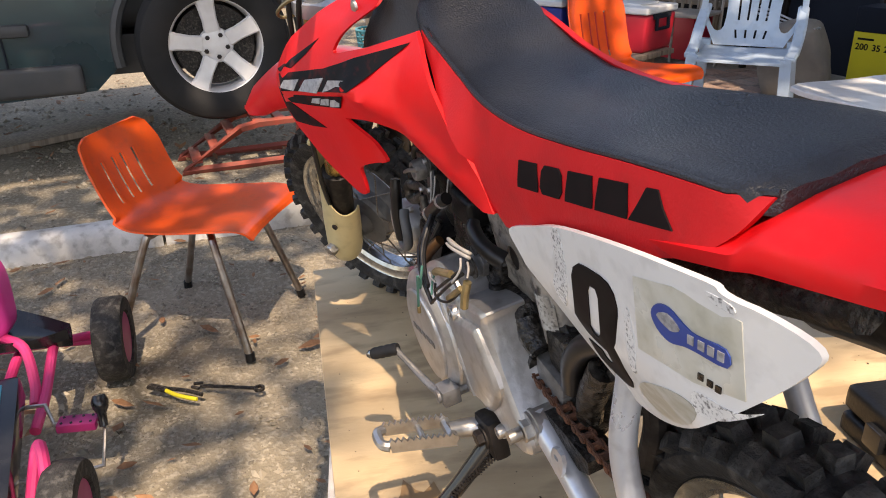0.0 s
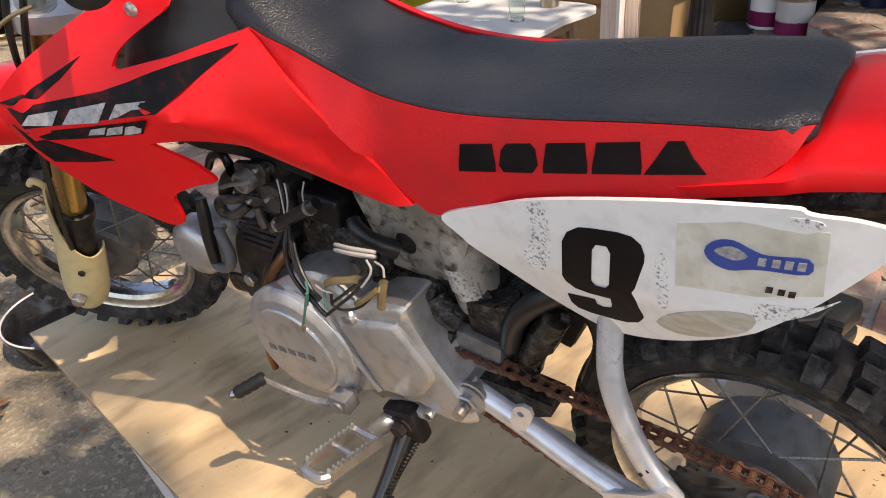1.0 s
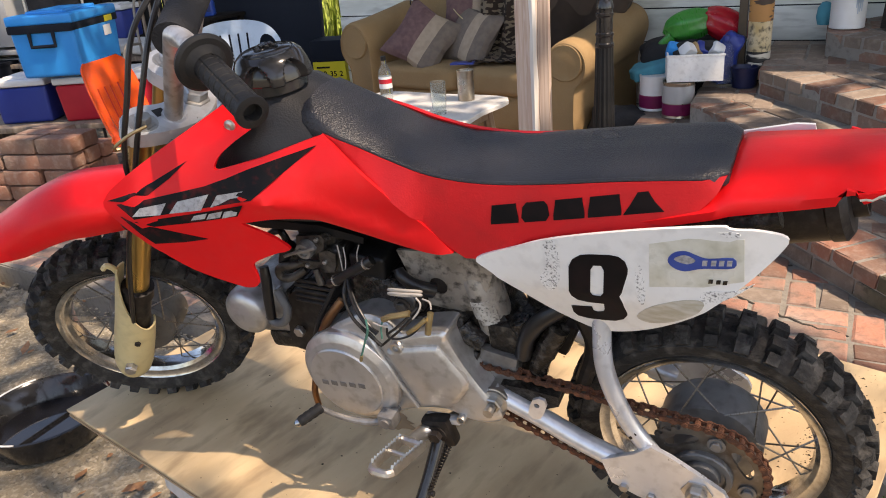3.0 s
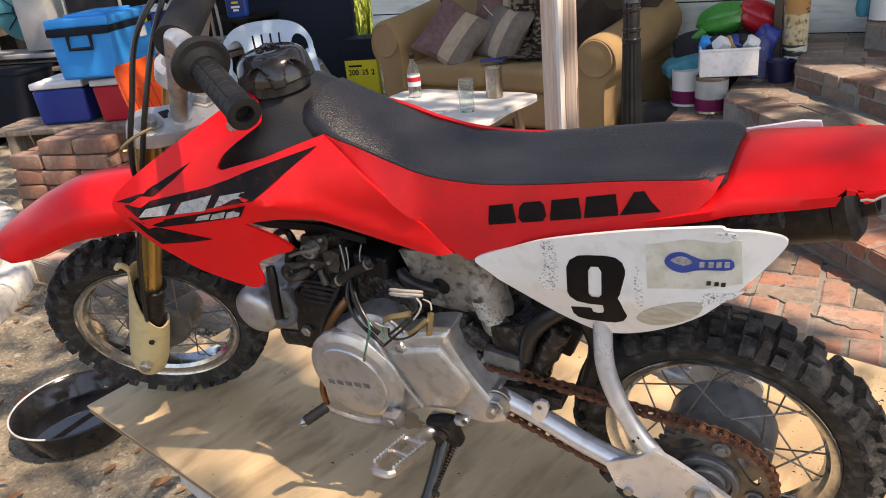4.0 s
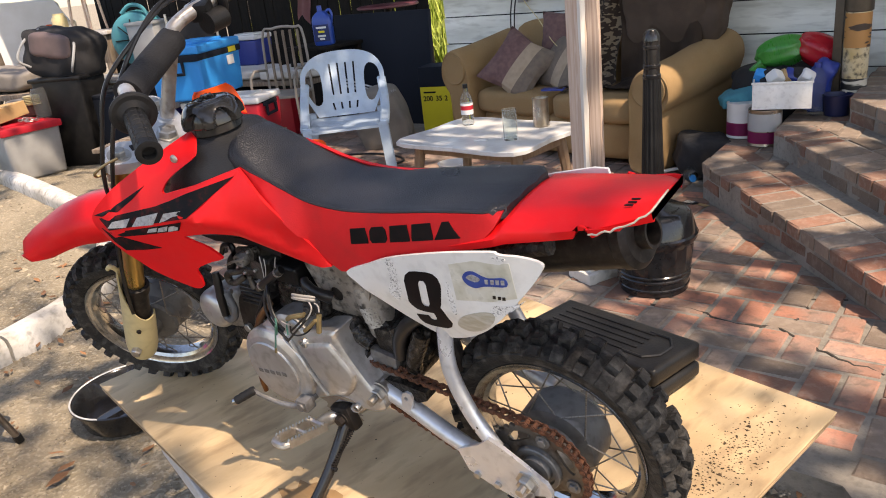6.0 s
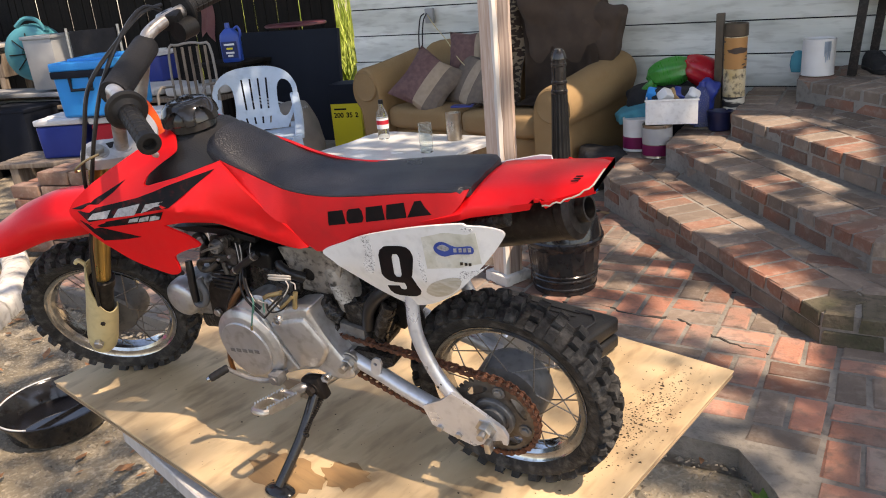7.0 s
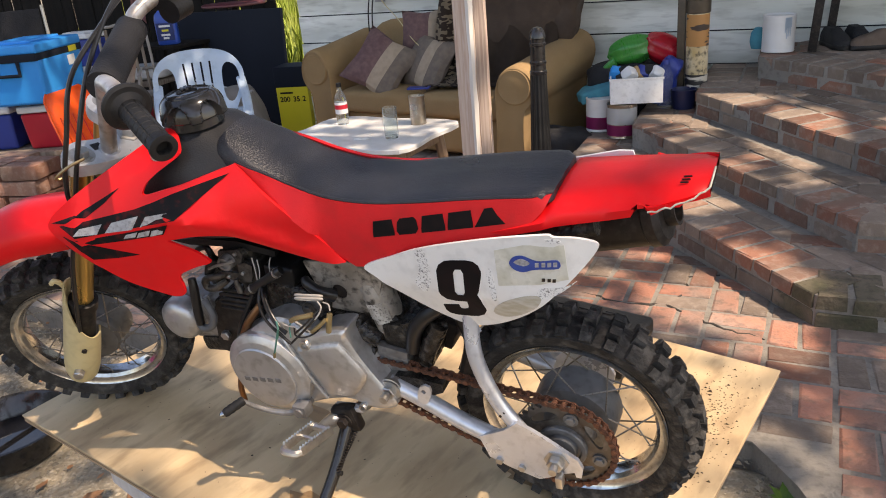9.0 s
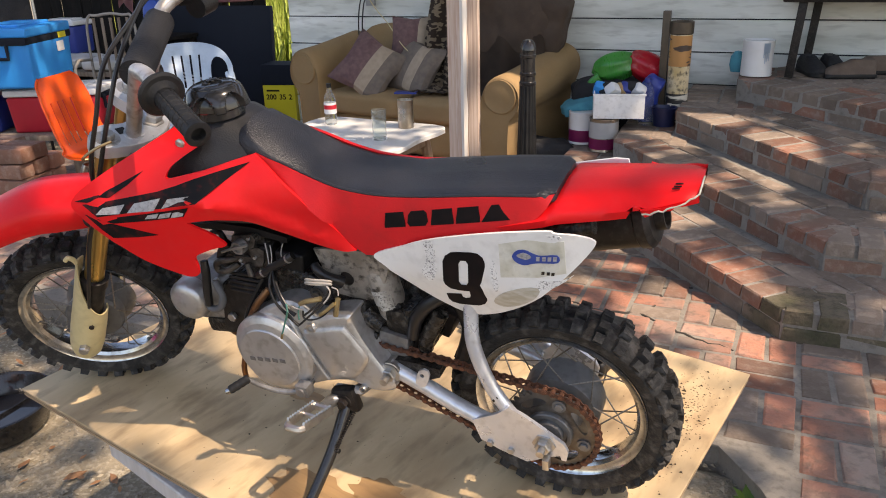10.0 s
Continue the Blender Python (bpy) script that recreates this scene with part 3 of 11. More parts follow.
def plywood():
    a, b, c = (PLY_M @ Vector(p) for p in ((0, 0, 0), (1.206, 0, 0), (0, 0.861, 0)))
    for p in (a, b, c):
        p.z = ply_z(p.x, p.y)
    ux, uy = (b - a).normalized(), (c - a).normalized()
    uz = ux.cross(uy).normalized()
    m = Matrix.Translation(a) @ Matrix((ux, uy, uz)).transposed().to_4x4()
    ob = thing("plywood_table", "raised plywood sheet on pine trestles, stained and dusty", "work table", m)
    bm = bmesh.new()
    box(bm, (1.206, 0.861, 0.004), (0.603, 0.4305, -0.002), bevel=0.001, seg=1)
    top = part("tabletop", bm, PLY, ob, "pale plywood face with dark grain and oil stains", smooth=False)
    bm = bmesh.new()
    for k in range(4):
        box(bm, (1.203 - 0.003 * (k % 2), 0.858 - 0.003 * (k % 2), 0.0034), (0.603, 0.4305, -0.0062 - k * 0.0036))
    part("ply_edge", bm, PLYEDGE, ob, "layered plywood edge", smooth=False)
    rng = random.Random(14)
    for cx, cy, rx, ry in ((0.70, 0.10, 0.085, 0.05), (0.79, 0.16, 0.05, 0.035), (0.50, 0.30, 0.07, 0.02), (0.28, 0.46, 0.12, 0.018), (0.95, 0.36, 0.06, 0.03)):
        bm = bmesh.new()
        ring = [Vector((cx + rx * k * math.cos(a), cy + ry * k * math.sin(a), 0.0004)) for a, k in ((2 * math.pi * i / 26, rng.uniform(0.72, 1.15)) for i in range(26))]
        loft(bm, [[p + Vector((0, 0, 0.0002)) for p in ring], ring])
        part("stain", bm, PLYSTAIN, ob, "brown oily stain", smooth=False)
    vs, fs = [], []
    for k in range(1500):
        near = rng.random() < 0.5
        x, y = (rng.gauss(1.13, 0.028), rng.gauss(0.62, 0.10)) if near else (rng.uniform(0.02, 1.19), rng.uniform(0.02, 0.84))
        if not (0.01 < x < 1.2 and 0.01 < y < 0.855):
            continue
        r = 0.0011 * math.exp(rng.gauss(0, 0.5)) * (1 if near else 0.7)
        i = len(vs)
        vs += [(x - r, y - r * 0.6, 0.0003), (x + r, y - r * 0.4, 0.0003), (x + 0.2 * r, y + r, 0.0003), (x, y, r * 0.9)]
        fs += [(i, i + 1, i + 3), (i + 1, i + 2, i + 3), (i + 2, i, i + 3)]
    me = bpy.data.meshes.new("sawdust")
    me.from_pydata(vs, [], fs)
    me.materials.append(CRUMB)
    cr = new("sawdust", me)
    cr.parent = ob
    tagged(cr, "dark dirt crumbs and sawdust", kind="stuff")
    for x in (0.30, 0.95):
        bm = bmesh.new()
        box(bm, (0.089, 0.66, 0.038), (x, 0.47, -0.042), bevel=0.003, seg=1)
        part("trestle_beam", bm, LUMBER, ob, smooth=False)
        for y in (0.24, 0.72):
            bm = bmesh.new()
            box(bm, (0.089, 0.038, 0.50), (x, y, -0.312), bevel=0.003, seg=1)
            part("trestle_leg", bm, LUMBER, ob, smooth=False)
    # loose timbers that stick out under the near edge
    inv = m.inverted()
    for p0, p1, size, mat in (((-0.835, -0.115, -0.045), (0.02, -0.36, -0.075), (0.038, 0.036), PALEWOOD), ((-0.46, -0.19, -0.082), (0.25, -0.44, -0.11), (0.038, 0.036), LUMBER)):
        a, b = inv @ Vector(p0), inv @ Vector(p1)
        d = b - a
        bm = bmesh.new()
        box(bm, (size[0], size[1], d.length), bevel=0.003, seg=1)
        bm.transform(Matrix.Translation((a + b) / 2) @ d.to_track_quat("Z", "Y").to_matrix().to_4x4())
        part("loose_timber", bm, mat, ob, "pale offcut under the plywood edge", smooth=False)
    return m


PLYW = plywood()


def unseen_roof():
    ob = thing("porch_beam", "plain pine beam on the porch post", "beam", kind="structure")
    bm = bmesh.new()
    box(bm, (6.8, 0.09, 0.19), (0.5, 1.96, 3.12))
    part("timber", bm, LUMBER, ob, smooth=False)
    # unseen roof above the sofa, sized to keep sun off the wall
    roof = thing("unseen_roof", "unseen plain board roof added to shade the sofa and wall", "roof", kind="structure")
    bm = bmesh.new()
    box(bm, (10.0, 1.3, 0.04), (0.3, 3.82, 3.30), m=pose(0, 0, 0, 5, 0, 0))
    part("roof_deck", bm, WEATHER, roof, smooth=False)
    # unseen low roof, added to darken the fence and stored clutter
    shade_deck = thing("shade_roof", "unseen low dark board roof added to shade the fence and clutter", "roof", kind="structure")
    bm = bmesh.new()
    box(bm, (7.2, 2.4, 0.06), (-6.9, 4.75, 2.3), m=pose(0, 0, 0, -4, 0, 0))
    part("roof_deck", bm, FENCE, shade_deck, smooth=False)


unseen_roof()

# ---- the motorcycle ----
LEAN_M = Matrix.Translation((-0.01, 0.06, -0.016)) @ Matrix.Rotation(radians(10.3), 4, "X")
bike = thing("dirt_bike", "small red and white dirt bike leaning on its side stand", "motorcycle", LEAN_M)
# the steered front end: its own axes at the front axle (x to the rear, y to the right, z up in the wheel's plane)
_n = Vector((0.435, -0.82, -0.375)).normalized()
_v = (Vector((0, 0, 1)) - _n * _n.z).normalized()
_r = -_n.cross(_v)
FRONT_W = Matrix.Translation((-0.923, -0.025, 0.187)) @ Matrix((_r, -_n, _v)).transposed().to_4x4()
FM = LEAN_M.inverted() @ FRONT_W
RM = Matrix.Translation((0, 0, 0.175))
ROT_Y = Matrix.Rotation(radians(-90), 4, "X")


def yz(x, z):
    """Half width of the bodywork on the left side, negative."""
    w = interp(x, [-0.8, -0.72, -0.655, -0.535, -0.443, -0.3, -0.05, 0.2], [0.150, 0.165, 0.17, 0.136, 0.098, 0.082, 0.07, 0.06])
    k = 1.0 if x < -0.35 else max(0.0, (x + 0.05) / -0.3)
    h = max(0.0, z - 0.52)
    return -(w - (0.3 * h + 1.6 * h * h) * k)


def wheel(m, name, label, rim_r=0.136, tyre_r=0.1825, knob_rows=3, knobs=32, seed=1):
    """Spoked wheel: rim > tyre, hub, spokes. Built about Y, then placed by m."""
    rng = random.Random(seed)
    bm = bmesh.new()
    w = 0.021
    lathe(bm, [(rim_r - 0.012, -w + 0.004), (rim_r - 0.004, -w + 0.001), (rim_r, -w - 0.003), (rim_r + 0.002, -w), (rim_r - 0.006, -w + 0.006), (rim_r - 0.013, -w + 0.012), (rim_r - 0.015, 0), (rim_r - 0.013, w - 0.012), (rim_r - 0.006, w - 0.006), (rim_r + 0.002, w), (rim_r, w + 0.003), (rim_r - 0.004, w - 0.001), (rim_r - 0.012, w - 0.004), (rim_r - 0.0175, w - 0.009), (rim_r - 0.020, 0), (rim_r - 0.0175, -w + 0.009), (rim_r - 0.012, -w + 0.004)], 64, m @ ROT_Y)
    rim = part(name, bm, CHROME, bike, label)
    bm = bmesh.new()
    tw = 0.031
    R = tyre_r - 0.011
    prof = [(rim_r - 0.002, -w + 0.002), (rim_r + 0.006, -w - 0.006), (rim_r + 0.014, -tw), (rim_r + 0.022, -tw - 0.001), (R - 0.008, -tw + 0.004), (R - 0.002, -tw * 0.55), (R, 0), (R - 0.002, tw * 0.55), (R - 0.008, tw - 0.004), (rim_r + 0.022, tw + 0.001), (rim_r + 0.014, tw), (rim_r + 0.006, w + 0.006), (rim_r - 0.002, w - 0.002)]
    lathe(bm, prof, 72, m @ ROT_Y)
    for k in range(knobs):
        a = 2 * math.pi * (k + rng.uniform(-0.06, 0.06)) / knobs
        spin = m @ Matrix.Rotation(a, 4, "Y")
        alt = k % 2
        if alt:
            rows = [(0, 0.021, 0.019, 0, R + 0.0045), (-0.022, 0.014, 0.018, 22, R - 0.0005), (0.022, 0.014, 0.018, -22, R - 0.0005)]
        else:
            rows = [(-0.0125, 0.017, 0.018, 8, R + 0.0038), (0.0125, 0.017, 0.018, -8, R + 0.0038)]
        rows += [(-tw + 0.003, 0.015, 0.017, 48, R - 0.0045), (tw - 0.003, 0.015, 0.017, -48, R - 0.0045)]
        for y, sy, sx, tilt, rad in rows:
            t = bmesh.new()
            box(t, (sx * rng.uniform(0.92, 1.06), sy, 0.014), taper=0.86)
            join(bm, t, spin @ pose(0, y, rad, tilt, 0, rng.uniform(-4, 4)))
    part("tyre", bm, RUBBER, rim, "black knobbly off-road tyre, dusty", angle=30, kind="stuff")
    return rim


def spokes(m, rim, n=28, hub_r=0.045, hub_w=0.03, rim_r=0.118):
    bm = bmesh.new()
    tube(bm, [(0, 0, 0), (0, 0, 1)], 0.0012, 6)
    me = finish(bm, "spoke", SPOKE)
    for k in range(n):
        a = 2 * math.pi * (k // 2 + 0.5 * (k % 2) * 0.9) * 2 / n
        s = -1 if k % 2 else 1
        off = 0.62 * (1 if (k // 2) % 2 else -1)
        p0 = m @ Vector((hub_r * math.cos(a + off), s * hub_w, hub_r * math.sin(a + off)))
        p1 = m @ Vector((rim_r * math.cos(a), s * 0.005, rim_r * math.sin(a)))
        d = p1 - p0
        ob = new("spoke", me)
        ob.parent = rim
        ob.matrix_local = Matrix.Translation(p0) @ d.to_track_quat("Z", "Y").to_matrix().to_4x4() @ Matrix.Diagonal((1, 1, d.length, 1))


def bolt(bm, m, r=0.009, h=0.007, washer=True):
    if washer:
        lathe(bm, [(0, 0), (r * 1.5, 0), (r * 1.5, 0.002), (0, 0.002)], 16, m)
    lathe(bm, [(0, 0), (r, 0), (r, h * 0.85), (r * 0.86, h), (0, h)], 6, m)


LEFT = Matrix.Rotation(radians(90), 4, "X")          # a part turned to face the left side
rear_wheel = wheel(RM, "rear_wheel", "chromed rim with spokes, speckled with rust", seed=4)
spokes(RM, rear_wheel, hub_r=0.058, hub_w=0.026)
bm = bmesh.new()
lathe(bm, [(0.02, -0.058), (0.03, -0.055), (0.04, -0.03), (0.06, -0.026), (0.063, -0.02), (0.064, 0.022), (0.06, 0.03), (0.054, 0.036), (0.03, 0.05), (0.0, 0.055)], 40, RM @ ROT_Y)
part("hub", bm, HUBM, rear_wheel, "grey drum hub, dusty")
front_wheel = wheel(FM, "front_wheel", "chromed front rim with spokes, speckled with rust", seed=9)
spokes(FM, front_wheel, hub_r=0.05, hub_w=0.026)
bm = bmesh.new()
lathe(bm, [(0.0, -0.05), (0.02, -0.048), (0.026, -0.03), (0.05, -0.026), (0.054, -0.02), (0.05, 0.0), (0.062, 0.02), (0.064, 0.034), (0.05, 0.044), (0.0, 0.05)], 40, FM @ ROT_Y)
part("hub", bm, HUBM, front_wheel, "grey drum brake hub")


def seat():
    X = [-0.474, -0.462, -0.41, -0.352, -0.294, -0.22, -0.149, -0.066, -0.010, 0.006, 0.013]
    ZE = [0.602, 0.600, 0.577, 0.554, 0.5425, 0.541, 0.550, 0.560, 0.565, 0.566, 0.564]
    ZT = [z + d for z, d in zip(ZE, (0.012, 0.024, 0.014, 0.010, 0.006, 0.005, 0.005, 0.005, 0.005, 0.004, 0.002))]
    W = [0.045, 0.055, 0.064, 0.066, 0.067, 0.067, 0.067, 0.066, 0.064, 0.06, 0.05]
    bm = bmesh.new()
    rings = []
    for x in np.linspace(-0.474, 0.013, 44):
        zt, ze, w = interp(x, X, ZT), interp(x, X, ZE), interp(x, X, W)
        half = [(0, zt), (0.4, zt - 0.002), (0.72, zt * 0.72 + ze * 0.28), (0.9, zt * 0.35 + ze * 0.65), (0.985, ze - 0.001), (1.0, ze - 0.012)]
        rings.append([Vector((x, -a * w, z)) for a, z in half] + [Vector((x, a * w, z)) for a, z in half[:0:-1]])
    loft(bm, rings)
    ob = part("seat", bm, BLACKV, bike, "black grained vinyl seat top, dusty", angle=60)
    top = smooth_line([(-0.432, 0.589, 0), (-0.387, 0.576, 0), (-0.340, 0.5595, 0), (-0.292, 0.5475, 0), (-0.230, 0.5435, 0), (-0.160, 0.5485, 0), (-0.075, 0.5575, 0), (0.012, 0.5635, 0)], 4)
    rear = smooth_line([(0.012, 0.5635, 0), (0.0, 0.543, 0), (-0.03, 0.520, 0), (-0.08, 0.502, 0), (-0.16, 0.482, 0), (-0.235, 0.455, 0), (-0.262, 0.450, 0)], 4)
    front = smooth_line([(-0.262, 0.450, 0), (-0.287, 0.468, 0), (-0.32, 0.503, 0), (-0.375, 0.545, 0), (-0.425, 0.581, 0)], 4)
    outl = [(p.x, p.y) for p in top[:-1] + rear[:-1] + front]
    def sy(x, z):
        near = max(0.0, min(1.0, (-0.24 - x) / 0.08))
        return -(max(interp(x, X, W), near * (-yz(x, z) - 0.008)) + 0.0015 + 0.012 * math.sin(max(0, min(1, (0.56 - z) / 0.12)) * 2.2) - 0.01 * max(0, (0.5 - z) / 0.05) * (x > -0.2))
    for s, side in ((1, "left"), (-1, "right")):
        bm = bmesh.new()
        panel(bm, outl, sy if s > 0 else (lambda x, z: sy(x, z) * 0.88), 0.006, 0.016, flip=s)
        part("seat_side", bm, REDSEAT, bike, "red vinyl seat side")
    # seam piping between black and red
    bm = bmesh.new()
    tube(bm, [(p.x, sy(p.x, p.y) + 0.003, p.y + 0.001) for p in top], 0.0024, 8)
    part("seam", bm, BLACKV, bike)
    # black block print on the left seat side, five blocks
    x0, x1 = -0.224, -0.042
    def on(u, v):
        x = x0 + (x1 - x0) * u
        return (x, 0.500 + 0.031 * (x - x0) / (x1 - x0) + v * 0.0215)
    blocks = [(0.0, 0.175), (0.195, 0.365), (0.39, 0.57), (0.59, 0.775), (0.785, 1.0)]
    for i, (a, b) in enumerate(blocks):
        bm = bmesh.new()
        ins = 0.02 if i == 1 else 0.0
        o = [on(a + ins, 0.0), on(b - ins, 0.0), on(b, 0.25), on(b - 0.01, 0.8), on(b - 0.012 - ins, 1.0), on(a + 0.012 + ins, 1.0), on(a + 0.01, 0.8), on(a, 0.25)]
        if i == 4:
            o = [on(a, 0), on(b, 0), on(b - 0.05, 0.5), on(b - 0.085, 1.0), on(a + 0.075, 1.0), on(a + 0.04, 0.5)]
        panel(bm, o, lambda x, z: sy(x, z) - 0.0012, 0.001, 0.008)
        part("print_block", bm, PRINT_B, bike, "black printed block mark", smooth=True)
    return ob


seat()


def tank():
    bm = bmesh.new()
    X = [-0.64, -0.60, -0.55, -0.50, -0.46, -0.43, -0.40]
    ZT = [0.580, 0.612, 0.632, 0.630, 0.612, 0.588, 0.56]
    W = [0.05, 0.06, 0.066, 0.066, 0.062, 0.058, 0.052]
    rings = []
    for x in np.linspace(-0.64, -0.40, 22):
        zt, w = interp(x, X, ZT), interp(x, X, W)
        half = [(0, zt), (0.5, zt - 0.002), (0.8, zt - 0.010), (1.0, zt - 0.028), (1.25, zt - 0.050), (1.36, min(zt - 0.07, 0.55)), (1.36, 0.48)]
        rings.append([Vector((x, -a * w, z)) for a, z in half] + [Vector((x, a * w, z)) for a, z in half[:0:-1]])
    loft(bm, rings)
    part("fuel_tank", bm, TANK, bike, "dull black plastic fuel tank", angle=60)
    m = pose(-0.520, -0.014, 0.643, 0, 0, 0) @ Matrix.Diagonal((0.95, 0.95, 0.82, 1))
    bm = bmesh.new()
    lathe(bm, [(0.0, -0.02), (0.042, -0.02), (0.040, 0.004)], 40, m)
    def lobes(a, h):
        ph = abs((6 * a / (2 * math.pi) + 0.773) % 1.0 - 0.5)
        k = max(0.0, min(1.0, (h + 0.006) / 0.032))
        w = 0.36 * math.sqrt(1 - k ** 2.2)
        return 1 - (0.17 + 0.06 * k) * max(0.0, min(1.0, (w - ph) / 0.075)) if h < 0.026 else 1.0
    lathe(bm, [(0.040, -0.006), (0.0512, -0.006), (0.0525, -0.004), (0.0523, 0.0)] + [(0.052 - 0.0095 * (k / 13) ** 1.7, 0.002 + 0.0019 * k) for k in range(14)] + [(0.0402, 0.0295), (0.037, 0.0325), (0.0345, 0.0340), (0.0335, 0.0338), (0.0330, 0.0322), (0.0318, 0.0322), (0.0312, 0.0345), (0.0295, 0.0355), (0.017, 0.0368), (0.0155, 0.0362), (0.0145, 0.0330), (0.0, 0.0325)], 168, m, wobble=lobes)
    for k in range(3):
        box(bm, (0.019, 0.005, 0.0045), (0, 0, 0.0345), m=m @ pose(0, 0, 0, 0, 0, 60 * k + 20), bevel=0.0012)
    bmesh.ops.recalc_face_normals(bm, faces=bm.faces[:])
    part("fuel_cap", bm, GLOSSB, bike, "glossy black scalloped fuel cap", angle=22)


tank()


def shroud():
    A = [(-0.717, 0.529), (-0.699, 0.546), (-0.634, 0.584), (-0.591, 0.607), (-0.550, 0.630), (-0.54, 0.634)]
    B = [(-0.530, 0.632), (-0.507, 0.611), (-0.509, 0.603)]
    C = [(-0.530, 0.592), (-0.546, 0.580), (-0.553, 0.567), (-0.545, 0.564)]
    D = [(-0.50, 0.572), (-0.435, 0.588), (-0.428, 0.590)]
    E = [(-0.428, 0.590), (-0.372, 0.549), (-0.318, 0.501), (-0.286, 0.468), (-0.275, 0.458)]
    G = [(-0.275, 0.458), (-0.30, 0.455), (-0.334, 0.461), (-0.387, 0.477), (-0.438, 0.492), (-0.485, 0.499), (-0.529, 0.499)]
    H = [(-0.529, 0.499), (-0.508, 0.476), (-0.489, 0.456), (-0.489, 0.450)]
    I = [(-0.489, 0.450), (-0.515, 0.445), (-0.536, 0.436), (-0.537, 0.418), (-0.541, 0.403), (-0.552, 0.399), (-0.568, 0.404), (-0.616, 0.432), (-0.652, 0.468), (-0.688, 0.500), (-0.714, 0.521), (-0.717, 0.529)]
    outl = []
    for seg in (A, B, C, D, E, G, H, I):
        outl += [(p.x, p.y) for p in smooth_line([(a, b, 0) for a, b in seg], 4)[:-1]]
    # drop doubled points
    clean = []
    for p in outl:
        if not clean or (Vector(p) - Vector(clean[-1])).length > 0.0015:
            clean.append(p)
    def sy(x, z):
        base = yz(x, z)
        ridge = 0.005 * math.exp(-((z - (0.535 + 0.15 * (x + 0.5))) / 0.03) ** 2) * (1 if x < -0.35 else max(0, (-0.27 - x) / 0.08))
        lower = 0.10 * max(0.0, 0.49 - z) * (1 if x < -0.5 else 0.6)
        wing = 0.006 * math.exp(-((x + 0.505) / 0.03) ** 2 - ((z - 0.465) / 0.03) ** 2)
        crease = 0.007 * math.exp(-((z - (0.512 - 0.35 * (x + 0.45))) / 0.012) ** 2) * (x > -0.52)
        return base - ridge + lower + wing - crease + 1.1 * max(0.0, z - 0.604)
    for s in (1, -1):
        bm = bmesh.new()
        panel(bm, clean, sy if s > 0 else (lambda x, z: sy(x, z) * 0.8), 0.004, 0.011, flip=s)
        sh = part("tank_shroud", bm, RED, bike, "glossy red plastic tank shroud with scratched tip", angle=40)
        if s < 0:
            continue
        def decal(name, pts, mat, label, d=0.0009, step=0.010):
            b2 = bmesh.new()
            panel(b2, pts, lambda x, z: sy(x, z) - d, 0.0008, step)
            part(name, b2, mat, sh, label)
        decal("decal", [(-0.69, 0.529), (-0.64, 0.538), (-0.564, 0.549), (-0.511, 0.563), (-0.47, 0.572), (-0.434, 0.580), (-0.47, 0.556), (-0.504, 0.532), (-0.58, 0.524), (-0.659, 0.515)], DECAL_B, "scratched black sticker")
        decal("decal", [(-0.661, 0.511), (-0.585, 0.5185), (-0.516, 0.526), (-0.528, 0.511), (-0.58, 0.507), (-0.636, 0.504)], DECAL_B, "black sticker")
        decal("decal", [(-0.685, 0.515), (-0.636, 0.5025), (-0.577, 0.480), (-0.61, 0.477), (-0.648, 0.477), (-0.66, 0.493)], DECAL_B, "black sticker")
        decal("decal", [(-0.708, 0.531), (-0.67, 0.542), (-0.633, 0.556), (-0.587, 0.577), (-0.61, 0.559), (-0.637, 0.543), (-0.68, 0.533)], DECAL_B, "scratched black sticker")
        for q in ([(-0.660, 0.519), (-0.648, 0.529), (-0.613, 0.5335), (-0.621, 0.5205)],
                  [(-0.609, 0.5215), (-0.598, 0.5345), (-0.558, 0.5405), (-0.568, 0.5235)],
                  [(-0.556, 0.526), (-0.547, 0.539), (-0.514, 0.5425), (-0.523, 0.5315)]):
            decal("decal_bar", q, DECAL_W, "pale grey slanted bar", 0.0018, 0)
        for k in range(3):
            a = -0.585 + k * 0.0195
            decal("decal_bar", [(a, 0.5105), (a + 0.006, 0.5165 + k * 0.0014), (a + 0.0235, 0.519 + k * 0.0014), (a + 0.0175, 0.5115 + k * 0.0006)], DECAL_W, "small pale bar", 0.0018, 0)
        b2 = bmesh.new()
        lathe(b2, [(0, 0.0), (0.0075, 0.0), (0.0075, 0.003), (0.004, 0.0045), (0, 0.003)], 18, Matrix.Translation((-0.537, sy(-0.537, 0.608) + 0.001, 0.608)) @ LEFT)
        part("screw", b2, STEEL, sh, "steel screw")


shroud()


